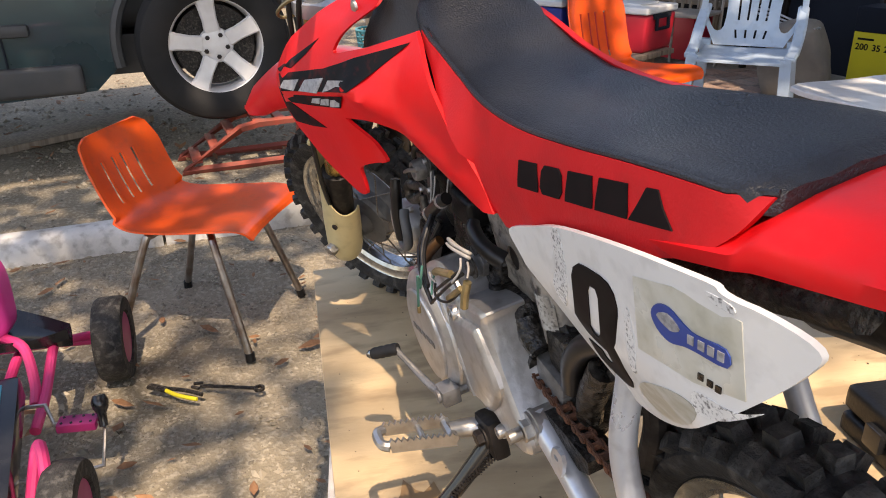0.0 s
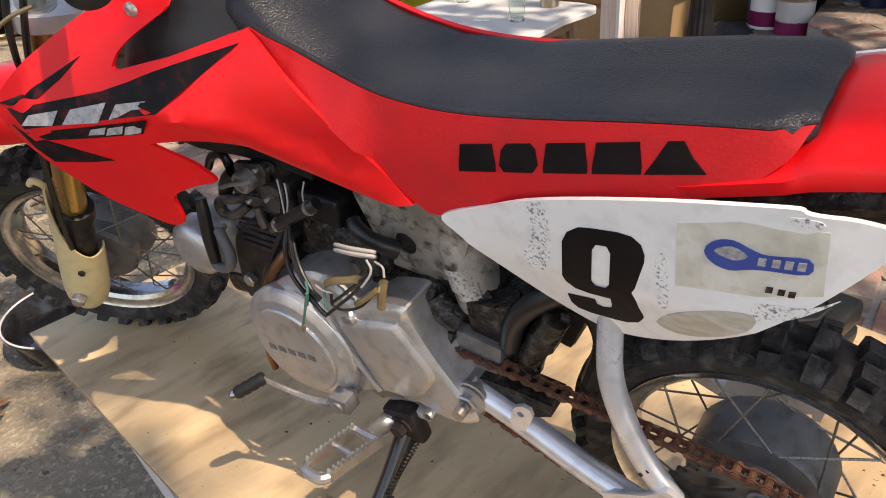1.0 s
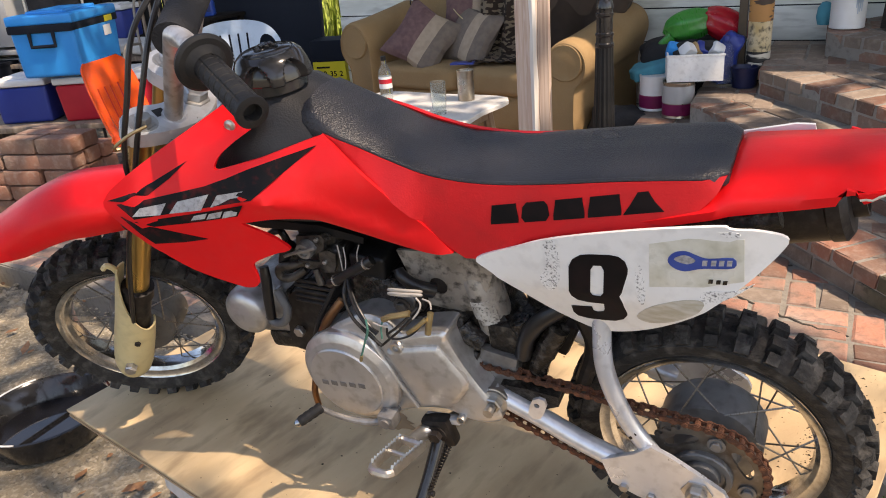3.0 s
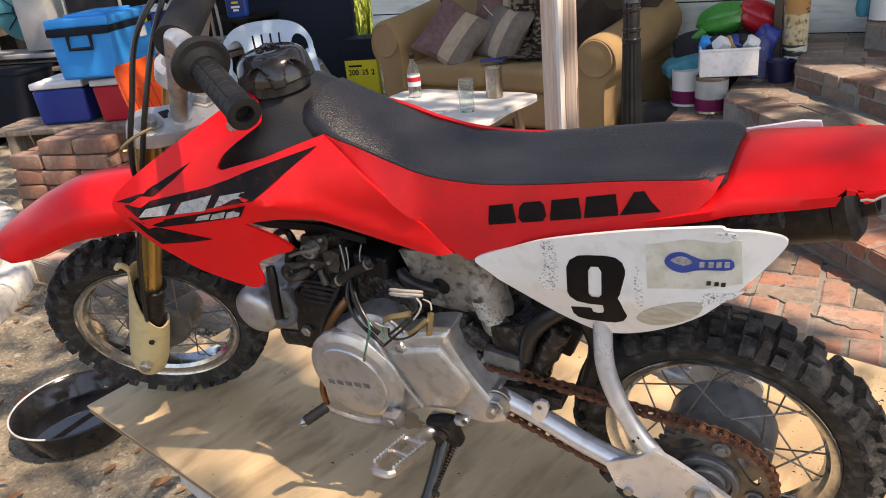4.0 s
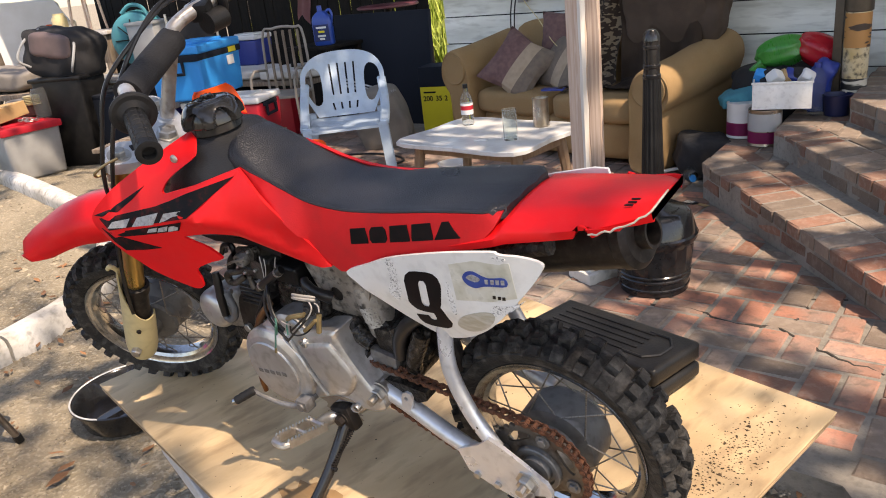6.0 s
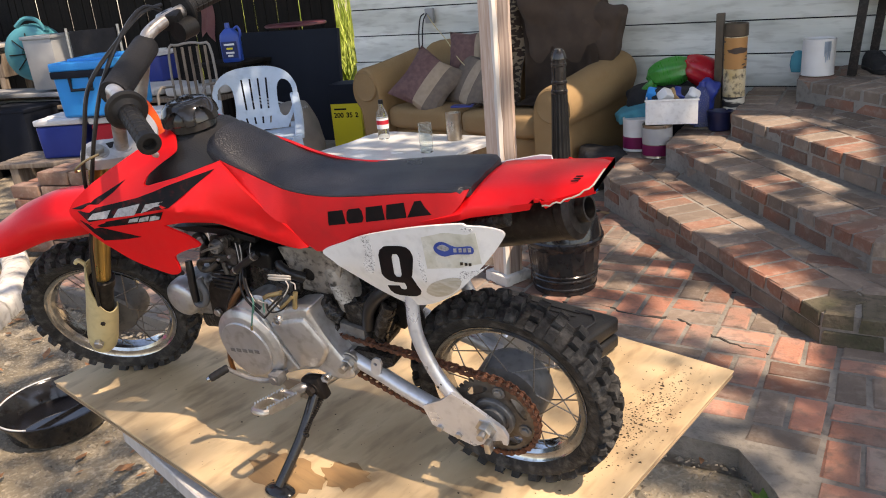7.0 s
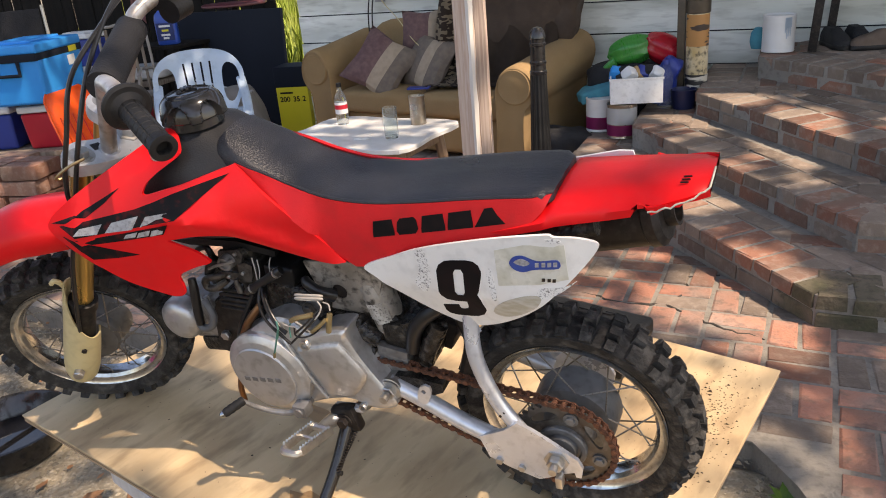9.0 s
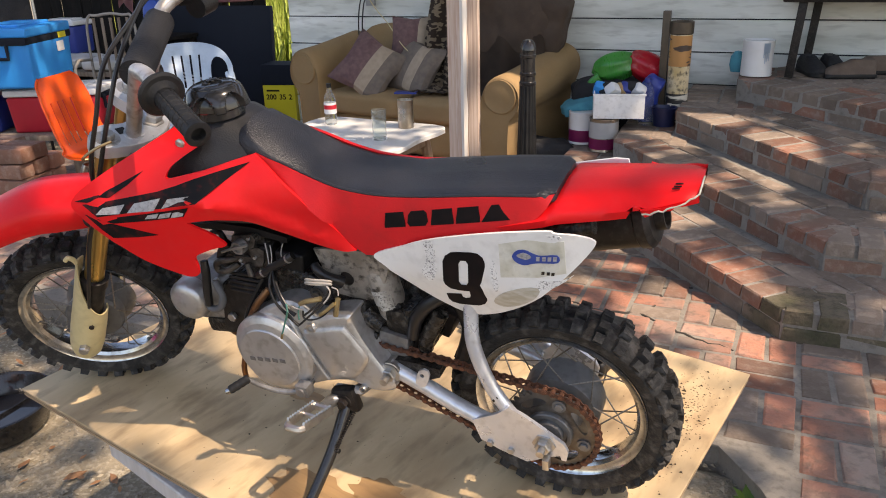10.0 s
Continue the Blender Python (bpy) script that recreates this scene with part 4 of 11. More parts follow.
def side_plate():
    o = smooth_line([(-0.247, 0.455, 0), (-0.20, 0.476, 0), (-0.152, 0.495, 0), (-0.06, 0.520, 0), (0.01, 0.532, 0), (0.022, 0.530, 0), (0.045, 0.528, 0), (0.069, 0.519, 0), (0.065, 0.504, 0), (0.036, 0.468, 0), (-0.010, 0.421, 0), (-0.050, 0.391, 0), (-0.085, 0.373, 0), (-0.110, 0.367, 0), (-0.130, 0.370, 0), (-0.165, 0.388, 0), (-0.20, 0.414, 0), (-0.23, 0.438, 0)], 4, True)
    outl = [(p.x, p.y) for p in o]
    def py(x, z):
        return -(0.083 + 0.012 * math.exp(-((x + 0.02) / 0.13) ** 2) - 0.35 * max(0, 0.432 - z) - 0.010 * max(0, (x - 0.03) / 0.045))
    for s in (1, -1):
        bm = bmesh.new()
        panel(bm, outl, py, 0.004, 0.016, flip=s)
        pl = part("side_plate", bm, PLATE, bike, "scuffed white plastic number plate")
        if s < 0:
            continue
        def mark(name, pts, mat, label, holes=(), d=0.0009):
            b2 = bmesh.new()
            panel(b2, pts, lambda x, z: py(x, z) - d, 0.0008, 0.014, holes=holes)
            part(name, b2, mat, pl, label)
        # the figure 9: a slanted rounded block with a counter and an open tail
        def f(u, v):
            return (-0.1425 + 0.0635 * u + 0.0065 * v, 0.383 + 0.0965 * v + 0.0095 * u)
        body = [f(*q) for q in ((0.14, 0.345), (0.03, 0.42), (0.0, 0.50), (0.0, 0.84), (0.06, 0.93), (0.2, 0.99), (0.36, 1.0), (0.68, 1.0), (0.84, 0.98), (0.95, 0.92), (1.0, 0.83), (1.0, 0.14), (0.93, 0.06), (0.78, 0.01), (0.6, 0.0), (0.28, 0.0), (0.1, 0.03), (0.02, 0.10), (0.0, 0.22), (0.38, 0.24), (0.40, 0.165), (0.48, 0.15), (0.58, 0.17), (0.61, 0.22), (0.61, 0.32), (0.34, 0.32))]
        hole = [f(*q) for q in ((0.38, 0.50), (0.43, 0.45), (0.56, 0.45), (0.61, 0.50), (0.61, 0.80), (0.56, 0.86), (0.43, 0.86), (0.38, 0.80))]
        mark("number_nine", body, PRINT_B, "black figure nine", holes=[hole])
        for blob in ([(-0.165, 0.487), (-0.152, 0.492), (-0.147, 0.470), (-0.150, 0.440), (-0.162, 0.425), (-0.172, 0.440), (-0.163, 0.462)],
                     [(-0.066, 0.470), (-0.060, 0.478), (-0.056, 0.45), (-0.059, 0.43), (-0.065, 0.44)],
                     [(0.0, 0.457), (0.03, 0.462), (0.045, 0.47), (0.02, 0.45), (0.0, 0.443)]):
            mark("scuff", [(p.x, p.y) for p in smooth_line([(x, z, 0) for x, z in blob], 4, True)], SMUDGE, "grey speckled scuff", d=0.0003)
        mark("smudge", [(p.x, p.y) for p in smooth_line([(0.012, 0.527, 0), (0.028, 0.527, 0), (0.030, 0.5225, 0), (0.02, 0.522, 0), (0.014, 0.5235, 0)], 3, True)], SMUDGE, "black smudge at the edge", d=0.0004)
        mark("tape", [(-0.052, 0.506), (-0.015, 0.517), (0.034, 0.520), (0.036, 0.473), (0.0, 0.463), (-0.052, 0.455)], TAPE, "yellowed torn clear tape", d=0.0004)
        mark("sticker", [(p.x, p.y) for p in smooth_line([(-0.034, 0.491, 0), (-0.028, 0.500, 0), (-0.017, 0.503, 0), (-0.006, 0.499, 0), (0.004, 0.497, 0), (0.0255, 0.500, 0), (0.0265, 0.489, 0), (0.004, 0.486, 0), (-0.006, 0.484, 0), (-0.018, 0.480, 0), (-0.029, 0.483, 0)], 3, True)], BLUEP, "blue oval sticker with a tail", d=0.0014)
        mark("sticker_eye", [(p.x, p.y) for p in smooth_line([(-0.028, 0.493, 0), (-0.018, 0.499, 0), (-0.008, 0.494, 0), (-0.016, 0.489, 0)], 3, True)], DECAL_W, "pale oval in the sticker", d=0.002)
        for a in (-0.002, 0.006, 0.013, 0.02):
            mark("sticker_bar", [(a, 0.489 + a * 0.1), (a + 0.0045, 0.4895 + a * 0.1), (a + 0.005, 0.4955 + a * 0.1), (a + 0.0005, 0.495 + a * 0.1)], DECAL_W, "pale bar in the sticker", d=0.002)
        for a in (0.004, 0.011, 0.017):
            mark("small_bar", [(a, 0.4685), (a + 0.004, 0.469), (a + 0.0045, 0.4735), (a + 0.0005, 0.473)], GREASY, "small dark printed bar", d=0.0012)
        mark("scuff", [(p.x, p.y) for p in smooth_line([(-0.068, 0.408, 0), (-0.05, 0.430, 0), (-0.02, 0.444, 0), (0.0, 0.445, 0), (-0.005, 0.430, 0), (-0.03, 0.409, 0), (-0.055, 0.400, 0)], 3, True)], STAIN, "bare oval scuff", d=0.0005)


side_plate()


def rear_fender():
    X = [-0.10, -0.05, 0.002, 0.018, 0.084, 0.136, 0.168, 0.184]
    ZT = [0.522, 0.535, 0.549, 0.561, 0.568, 0.573, 0.577, 0.578]
    ZB = [0.500, 0.513, 0.526, 0.531, 0.543, 0.554, 0.566, 0.574]
    W = [0.076, 0.0755, 0.074, 0.072, 0.068, 0.064, 0.056, 0.044]
    rng = random.Random(2)
    rings = []
    xs = list(np.linspace(-0.10, 0.184, 40))
    for x in xs:
        zt, zb, w = interp(x, X, ZT), interp(x, X, ZB), interp(x, X, W)
        tear = 0.022 * math.exp(-((x - 0.114) / 0.006) ** 2)
        frag = 0.003 * rng.uniform(-1, 1) * (x > 0.1)
        prof = [(-1.0, zb + tear + frag), (-1.0, zb * 0.6 + zt * 0.4), (-0.94, zt - 0.012), (-0.8, zt - 0.004), (-0.4, zt), (0, zt + 0.001)]
        full = prof + [(-a, z) for a, z in prof[-2::-1]]
        t = 0.0035
        outer = [Vector((x, a * w, z)) for a, z in full]
        inner = [Vector((x, a * (w - t), z - (t if abs(a) < 0.95 else 0))) for a, z in full[::-1]]
        rings.append(outer + inner)
    bm = bmesh.new()
    loft(bm, rings)
    fd = part("rear_fender", bm, RED, bike, "red plastic rear fender with a torn edge", angle=50)
    # white scraped edge at the tail
    bm = bmesh.new()
    pts = []
    for x in np.linspace(0.122, 0.184, 14):
        pts.append((x, -interp(x, X, W) - 0.0004, interp(x, X, ZB) + 0.002 + 0.002 * rng.uniform(-1, 1)))
    tube(bm, pts + [(0.1845, 0, 0.5795)], 0.0012, 6)
    part("scraped_edge", bm, STAIN, fd, "scraped pale plastic edge")
    bm = bmesh.new()
    for k in range(3):
        box(bm, (0.009, 0.0028, 0.0006), m=pose(0.156 + 0.001 * k, -0.034 + 0.007 * k, 0.5764 + 0.0002 * k, 0, 0, 12))
    part("print_mark", bm, PRINT_B, fd, "small black printed bars")


rear_fender()


def far_plate():
    bm = bmesh.new()
    panel(bm, [(-0.06, 0.528), (0.004, 0.546), (0.06, 0.558), (0.078, 0.558), (0.080, 0.550), (0.06, 0.535), (0.0, 0.518), (-0.05, 0.512)], lambda x, z: 0.078, 0.004, 0.03)
    part("far_number_plate", bm, WHITEP, bike, "white plastic plate on the far side")


far_plate()


def frame_and_arm():
    # swing arm, upright tube and axle plates, both sides
    for s in (-1, 1):
        y = s * 0.083
        bm = bmesh.new()
        tube(bm, [(-0.252, y, 0.252), (-0.20, y, 0.228), (-0.144, y * 1.03, 0.202), (-0.100, y * 1.05, 0.186), (-0.06, y * 1.05, 0.172)], 0.0128, 16, 4)
        part("swing_arm", bm, SILVER, bike, "silver painted swing arm, chipped")
        bm = bmesh.new()
        tube(bm, [(-0.112, y * 0.66, 0.42), (-0.112, y * 0.82, 0.366), (-0.108, y * 0.95, 0.325), (-0.096, y * 1.0, 0.283), (-0.078, y * 1.03, 0.244), (-0.050, y * 1.06, 0.205)], [0.0108, 0.0108, 0.0108, 0.0108, 0.0105], 18, 5)
        up = part("upright_tube", bm, SILVER, bike, "silver painted upright tube, chipped")
        if s < 0:
            for cx, cz, w, h, a in ((-0.112, 0.352, 0.006, 0.0018, 8), (-0.109, 0.331, 0.004, 0.002, -12), (-0.107, 0.318, 0.007, 0.0022, 14), (-0.098, 0.292, 0.003, 0.006, 20), (-0.091, 0.272, 0.004, 0.003, 0), (-0.074, 0.238, 0.004, 0.011, 40)):
                bm = bmesh.new()
                yy = interp(cz, [0.19, 0.222, 0.262, 0.315, 0.366], [-0.088, -0.0863, -0.0836, -0.0789, -0.068]) - 0.0105
                box(bm, (w, 0.0012, h), m=pose(cx, yy, cz, -8, a, 0), bevel=0.0004, seg=1)
                part("paint_chip", bm, GREASY, up, "dark chip in the paint")
        bm = bmesh.new()
        o = [(-0.112, 0.192), (-0.072, 0.214), (-0.052, 0.232), (-0.03, 0.222), (0.0, 0.203), (0.030, 0.182), (0.036, 0.168), (0.033, 0.150), (0.026, 0.150), (0.024, 0.158), (0.004, 0.150), (-0.014, 0.138), (-0.028, 0.131), (-0.07, 0.143), (-0.10, 0.156)]
        panel(bm, o, lambda x, z: -0.101, 0.006, 0.03, flip=-s)
        pl = part("axle_plate", bm, SILVER, bike, "silver axle plate")
        bm = bmesh.new()
        base = Matrix.Translation((0, s * 0.101, 0.175)) @ (LEFT if s < 0 else ROT_Y)
        lathe(bm, [(0, 0), (0.018, 0), (0.018, 0.002), (0.012, 0.002), (0.012, 0.010), (0.0103, 0.012), (0, 0.012)], 6, base)
        part("axle_nut", bm, STEEL, pl, "zinc axle nut")
        bm = bmesh.new()
        tube(bm, [(0, s * 0.10, 0.175), (0, s * 0.124, 0.175)], 0.006, 12)
        part("axle_end", bm, STEEL, pl, "threaded axle end")
        for bx, bz in ((-0.085, 0.154), (-0.052, 0.148)):
            bm = bmesh.new()
            bolt(bm, Matrix.Translation((bx, s * 0.101, bz)) @ (LEFT if s < 0 else ROT_Y), 0.006, 0.005, False)
            part("plate_bolt", bm, STEEL, pl)
        bm = bmesh.new()
        box(bm, (0.01, 0.014, 0.02), (0.006, s * 0.112, 0.150), bevel=0.002)
        part("chain_adjuster", bm, STEEL, pl)
    bm = bmesh.new()
    lathe(bm, [(0, 0), (0.0185, 0), (0.0185, 0.004), (0.0165, 0.005), (0.0165, 0.007), (0, 0.007)], 28, Matrix.Translation((-0.247, -0.088, 0.2457)) @ LEFT)
    bolt(bm, Matrix.Translation((-0.247, -0.094, 0.2457)) @ LEFT, 0.0115, 0.010)
    tube(bm, [(-0.247, 0.1, 0.2457), (-0.247, -0.094, 0.2457)], 0.017, 16)
    tube(bm, [(-0.247, -0.105, 0.2457), (-0.247, -0.118, 0.2457)], 0.0065, 12)
    part("pivot_bolt", bm, STEEL, bike, "zinc pivot bolt and nut")
    bm = bmesh.new()
    hole = [((-0.1884, 0.2582)[0] + 0.0035 * math.cos(a), (-0.1884, 0.2582)[1] + 0.0035 * math.sin(a)) for a in np.linspace(0, 2 * math.pi, 13)[:-1]]
    panel(bm, [(-0.2011, 0.2410), (-0.1977, 0.2562), (-0.1931, 0.2663), (-0.1849, 0.2710), (-0.1776, 0.2690), (-0.1759, 0.2608), (-0.1802, 0.2473), (-0.1858, 0.2366), (-0.1950, 0.2342)], lambda x, z: -0.099, 0.004, 0, holes=[hole])
    part("arm_tab", bm, SILVER, bike)
    # spine, seat rails and the stamped plate with a round hole
    bm = bmesh.new()
    tube(bm, [(-0.66, -0.01, 0.54), (-0.5, 0, 0.50), (-0.36, 0, 0.455), (-0.25, 0, 0.42), (-0.2, 0, 0.36), (-0.22, 0, 0.27)], 0.026, 12, 5)
    for s in (-1, 1):
        tube(bm, [(-0.30, s * 0.03, 0.44), (-0.12, s * 0.045, 0.47), (0.06, s * 0.045, 0.52)], 0.012, 8, 4)
        tube(bm, [(-0.22, s * 0.03, 0.25), (-0.17, s * 0.035, 0.36), (-0.10, s * 0.045, 0.44)], 0.012, 8, 4)
    part("frame", bm, GREASY, bike, "grease-stained steel frame", angle=50)
    bm = bmesh.new()
    hole = [(-0.322 + 0.0125 * math.cos(a), 0.3825 + 0.0125 * math.sin(a)) for a in np.linspace(0, 2 * math.pi, 21)[:-1]]
    panel(bm, [(-0.372, 0.430), (-0.30, 0.437), (-0.25, 0.436), (-0.240, 0.425), (-0.256, 0.385), (-0.276, 0.352), (-0.30, 0.346), (-0.352, 0.352), (-0.36, 0.39)], lambda x, z: -0.052 - 0.02 * (z - 0.35), 0.004, 0.02, holes=[hole])
    part("frame_gusset", bm, FRAMEG, bike, "grimy stamped plate with a round hole")
    bm = bmesh.new()
    tube(bm, [(-0.322, -0.050, 0.3825), (-0.322, 0.0, 0.3825)], 0.0135, 20)
    part("frame_tube_end", bm, MATTEB, bike, "dark open tube")


frame_and_arm()


def engine():
    bm = bmesh.new()
    box(bm, (0.22, 0.15, 0.15), (-0.385, 0, 0.262), m=pose(0, 0, 0, 0, -8, 0), bevel=0.02, seg=3)
    box(bm, (0.09, 0.09, 0.11), (-0.265, -0.01, 0.275), m=pose(0, 0, 0, 0, -20, 0), bevel=0.025, seg=3)
    lathe(bm, [(0, 0.02), (0.022, 0.02), (0.03, 0.012), (0.034, -0.02)], 24, Matrix.Translation((-0.262, -0.035, 0.325)) @ LEFT)
    box(bm, (0.10, 0.10, 0.06), (-0.30, 0, 0.335), bevel=0.012)
    box(bm, (0.05, 0.06, 0.05), (-0.235, -0.03, 0.315), bevel=0.006)
    part("crankcase", bm, GREASY, bike, "oily crankcase")
    # left cover: flat base casting, stepped round drum, raised plate and a diagonal rib
    def casting(outline, y0, y1, chamfer):
        b2 = bmesh.new()
        c = Vector((sum(p[0] for p in outline) / len(outline), sum(p[1] for p in outline) / len(outline)))
        rings = []
        for y, k in ((y0, 0.0), (y1 + chamfer, 0.0), (y1 + chamfer * 0.3, chamfer * 0.8), (y1, chamfer * 1.6)):
            row = []
            for p in outline:
                q = Vector(p)
                q += (c - q).normalized() * k
                row.append(Vector((q.x, y, q.y)))
            rings.append(row)
        loft(b2, rings)
        return b2
    o = [(p.x, p.y) for p in smooth_line([(*q, 0) for q in ((-0.5128, 0.2633), (-0.4888, 0.3030), (-0.4557, 0.3354), (-0.4085, 0.3587), (-0.3784, 0.3511), (-0.3601, 0.3362), (-0.3268, 0.3467), (-0.2960, 0.3522), (-0.2949, 0.3403), (-0.2857, 0.3155), (-0.2706, 0.2864), (-0.2546, 0.2607), (-0.2362, 0.2298), (-0.2470, 0.2164), (-0.2747, 0.2124), (-0.3071, 0.2209), (-0.3504, 0.2128), (-0.3988, 0.1926), (-0.4348, 0.1757), (-0.4808, 0.1683), (-0.5124, 0.1887), (-0.5216, 0.2253))], 4, True)]
    cov = part("engine_cover", casting(o, -0.06, -0.105, 0.005), CASE, bike, "dull cast aluminium engine cover", angle=28)
    cx, cz = (-0.4479, 0.2539)
    bm = bmesh.new()
    lathe(bm, [(0.074, -0.05), (0.074, 0.002), (0.0725, 0.005), (0.064, 0.0105), (0.0625, 0.011), (0.0, 0.011)], 72, Matrix.Translation((cx, -0.108, cz)) @ LEFT)
    drum = part("generator_drum", bm, CASE, cov, "round stepped drum of the cover", angle=25)
    bm = bmesh.new()
    lathe(bm, [(0.056, 0.0), (0.056, 0.0015), (0.0545, 0.003), (0.0, 0.0032)], 64, Matrix.Translation((cx - 0.004, -0.119, cz - 0.004)) @ LEFT)
    cap = part("generator_cap", bm, CASE, drum, "grey round generator cap", angle=25)
    for k in range(5):
        bm = bmesh.new()
        box(bm, (0.0105, 0.0010, 0.0075), (cx - 0.038 + k * 0.0150, -0.1224, cz - 0.010 + k * 0.0018), bevel=0.0004, seg=1)
        part("embossed_bar", bm, CASEDARK, drum, "dark embossed bar")
    o = [(p.x, p.y) for p in smooth_line([(*q, 0) for q in ((-0.3818, 0.3117), (-0.3469, 0.3225), (-0.3128, 0.3316), (-0.3031, 0.3284), (-0.2870, 0.3057), (-0.2724, 0.2817), (-0.2809, 0.2598), (-0.3043, 0.2329), (-0.3303, 0.2283), (-0.3476, 0.2298), (-0.3638, 0.2648), (-0.3759, 0.2945))], 2, True)]
    part("raised_plate", casting(o, -0.10, -0.1125, 0.0045), CASE, cov, "raised flat plate of the cover", angle=25)
    bm = bmesh.new()
    tube(bm, [(-0.4058, -0.1065, 0.3276), (-0.3967, -0.1080, 0.3113), (-0.3807, -0.1080, 0.2717), (-0.3548, -0.1065, 0.2187)], [0.0028, 0.0042, 0.0042, 0.0032], 10, 4)
    part("cover_rib", bm, CASE, cov)
    for X, Z, r in ((*(-0.3648, 0.3209), 0.0085), (*(-0.2904, 0.2162), 0.0065)):
        bm = bmesh.new()
        lathe(bm, [(0, 0.001), (r * 0.5, 0.001), (r * 0.55, 0.005), (r * 0.9, 0.0055), (r, 0.004), (r, -0.006)], 18, Matrix.Translation((X, -0.108, Z)) @ LEFT)
        part("cover_screw", bm, STEEL, cov, "recessed steel screw")
    # forward-lying cylinder with fins under a black cover, head and round cam cover
    bm = bmesh.new()
    box(bm, (0.10, 0.095, 0.08), (-0.545, 0.01, 0.283), m=pose(0, 0, 0, 0, -7, 0), bevel=0.01)
    cyl = part("cylinder", bm, GREASY, bike, "finned cylinder, oily")
    for k in range(8):
        t = bmesh.new()
        box(t, (0.0055, 0.105, 0.095), bevel=0.006, seg=2)
        t.transform(pose(-0.505 - k * 0.0105, 0.012, 0.285 - k * 0.0015, 0, -7, 0))
        part("fin", t, GREASY, cyl)
    o = [(p.x, p.y) for p in smooth_line([(*q, 0) for q in ((-0.5583, 0.3326), (-0.5359, 0.3531), (-0.5027, 0.3533), (-0.4765, 0.3454), (-0.5029, 0.3074), (-0.5352, 0.2541), (-0.5734, 0.2456), (-0.5710, 0.2861))], 3, True)]
    bm = bmesh.new()
    panel(bm, o, lambda x, z: -0.070, 0.03, 0.012)
    cc = part("cylinder_cover", bm, MATTEB, bike, "black plastic cover over the cylinder", angle=45)
    for k in range(5):
        bm = bmesh.new()
        tube(bm, [Vector((-0.5340, -0.0710, 0.3721)).lerp(Vector((-0.5403, -0.0710, 0.3384)), k / 4), Vector((-0.4675, -0.0710, 0.3724)).lerp(Vector((-0.4823, -0.0710, 0.3361)), k / 4)], 0.0024, 6)
        part("cover_ridge", bm, MATTEB, cc)
    bm = bmesh.new()
    box(bm, (0.085, 0.11, 0.088), (-0.625, 0.005, 0.286), m=pose(0, 0, 0, 0, -8, 0), bevel=0.016, seg=3)
    hd = part("cylinder_head", bm, ALLOY, bike, "dusty grey cylinder head")
    bm = bmesh.new()
    box(bm, (0.07, 0.085, 0.03), (-0.60, -0.01, 0.237), m=pose(0, 0, 0, 0, -6, 0), bevel=0.008)
    part("exhaust_port", bm, GREASY, hd)
    bm = bmesh.new()
    lathe(bm, [(0, 0.0125), (0.020, 0.012), (0.031, 0.009), (0.036, 0.004), (0.0385, -0.004), (0.039, -0.02)], 48, Matrix.Translation((-0.6483, -0.0660, 0.2925)) @ LEFT)
    part("cam_cover", bm, CASE, bike, "round cast cam cover")
    for bx, bz, br in ((*(-0.5476, 0.2847), 0.0085), (*(-0.5612, 0.3559), 0.0045)):
        bm = bmesh.new()
        bolt(bm, Matrix.Translation((bx, -0.074, bz)) @ LEFT, br, 0.008, False)
        part("engine_bolt", bm, STEEL, bike)
    # intake, carburettor, air box
    bm = bmesh.new()
    tube(bm, [(-0.60, 0.0, 0.335), (-0.575, -0.02, 0.37), (-0.545, -0.03, 0.395), (-0.515, -0.03, 0.405)], 0.015, 12, 4)
    part("intake_pipe", bm, GREASY, bike, "greasy intake pipe")
    bm = bmesh.new()
    box(bm, (0.052, 0.055, 0.05), (-0.487, -0.030, 0.398), m=pose(0, 0, 0, 0, 8, 0), bevel=0.010, seg=3)
    lathe(bm, [(0, -0.035), (0.016, -0.033), (0.02, -0.02), (0.02, 0.03), (0.016, 0.034), (0.016, 0.055), (0, 0.055)], 20, pose(-0.487, -0.035, 0.385, 0, 8, 0))
    carb = part("carburettor", bm, CARBM, bike, "small greasy carburettor")
    # fuel valve with its lever, linkage plates and loop under it
    bm = bmesh.new()
    panel(bm, [(-0.5108, 0.4431), (-0.4712, 0.4493), (-0.4661, 0.4422), (-0.4730, 0.4250), (-0.4884, 0.4182), (-0.5127, 0.4196), (-0.5152, 0.4276)], lambda x, z: -0.069, 0.007, 0)
    fv = part("fuel_valve", bm, CARBM, carb, "dull cast fuel valve")
    bm = bmesh.new()
    lathe(bm, [(0, 0.010), (0.0065, 0.010), (0.0072, 0.013), (0.0108, 0.013), (0.0122, 0.010), (0.0125, 0.0), (0, 0)], 28, Matrix.Translation((-0.4954, -0.0690, 0.4286)) @ LEFT)
    tube(bm, [(-0.4720, -0.0830, 0.4394), (-0.4879, -0.0830, 0.4327), (-0.5075, -0.0830, 0.4268), (-0.5264, -0.0830, 0.4188)], [0.0028, 0.0026, 0.0024, 0.0022], 8, 4)
    part("valve_knob", bm, ALLOY, fv, "round valve knob with a bent lever")
    for q in ((-0.5112, -0.0700, 0.4238), (-0.4767, -0.0700, 0.4431), (-0.4695, -0.0740, 0.4122), (-0.4993, -0.0740, 0.4031)):
        bm = bmesh.new()
        bolt(bm, Matrix.Translation(q) @ LEFT, 0.0032, 0.004, False)
        part("valve_screw", bm, STEEL, fv)
    bm = bmesh.new()
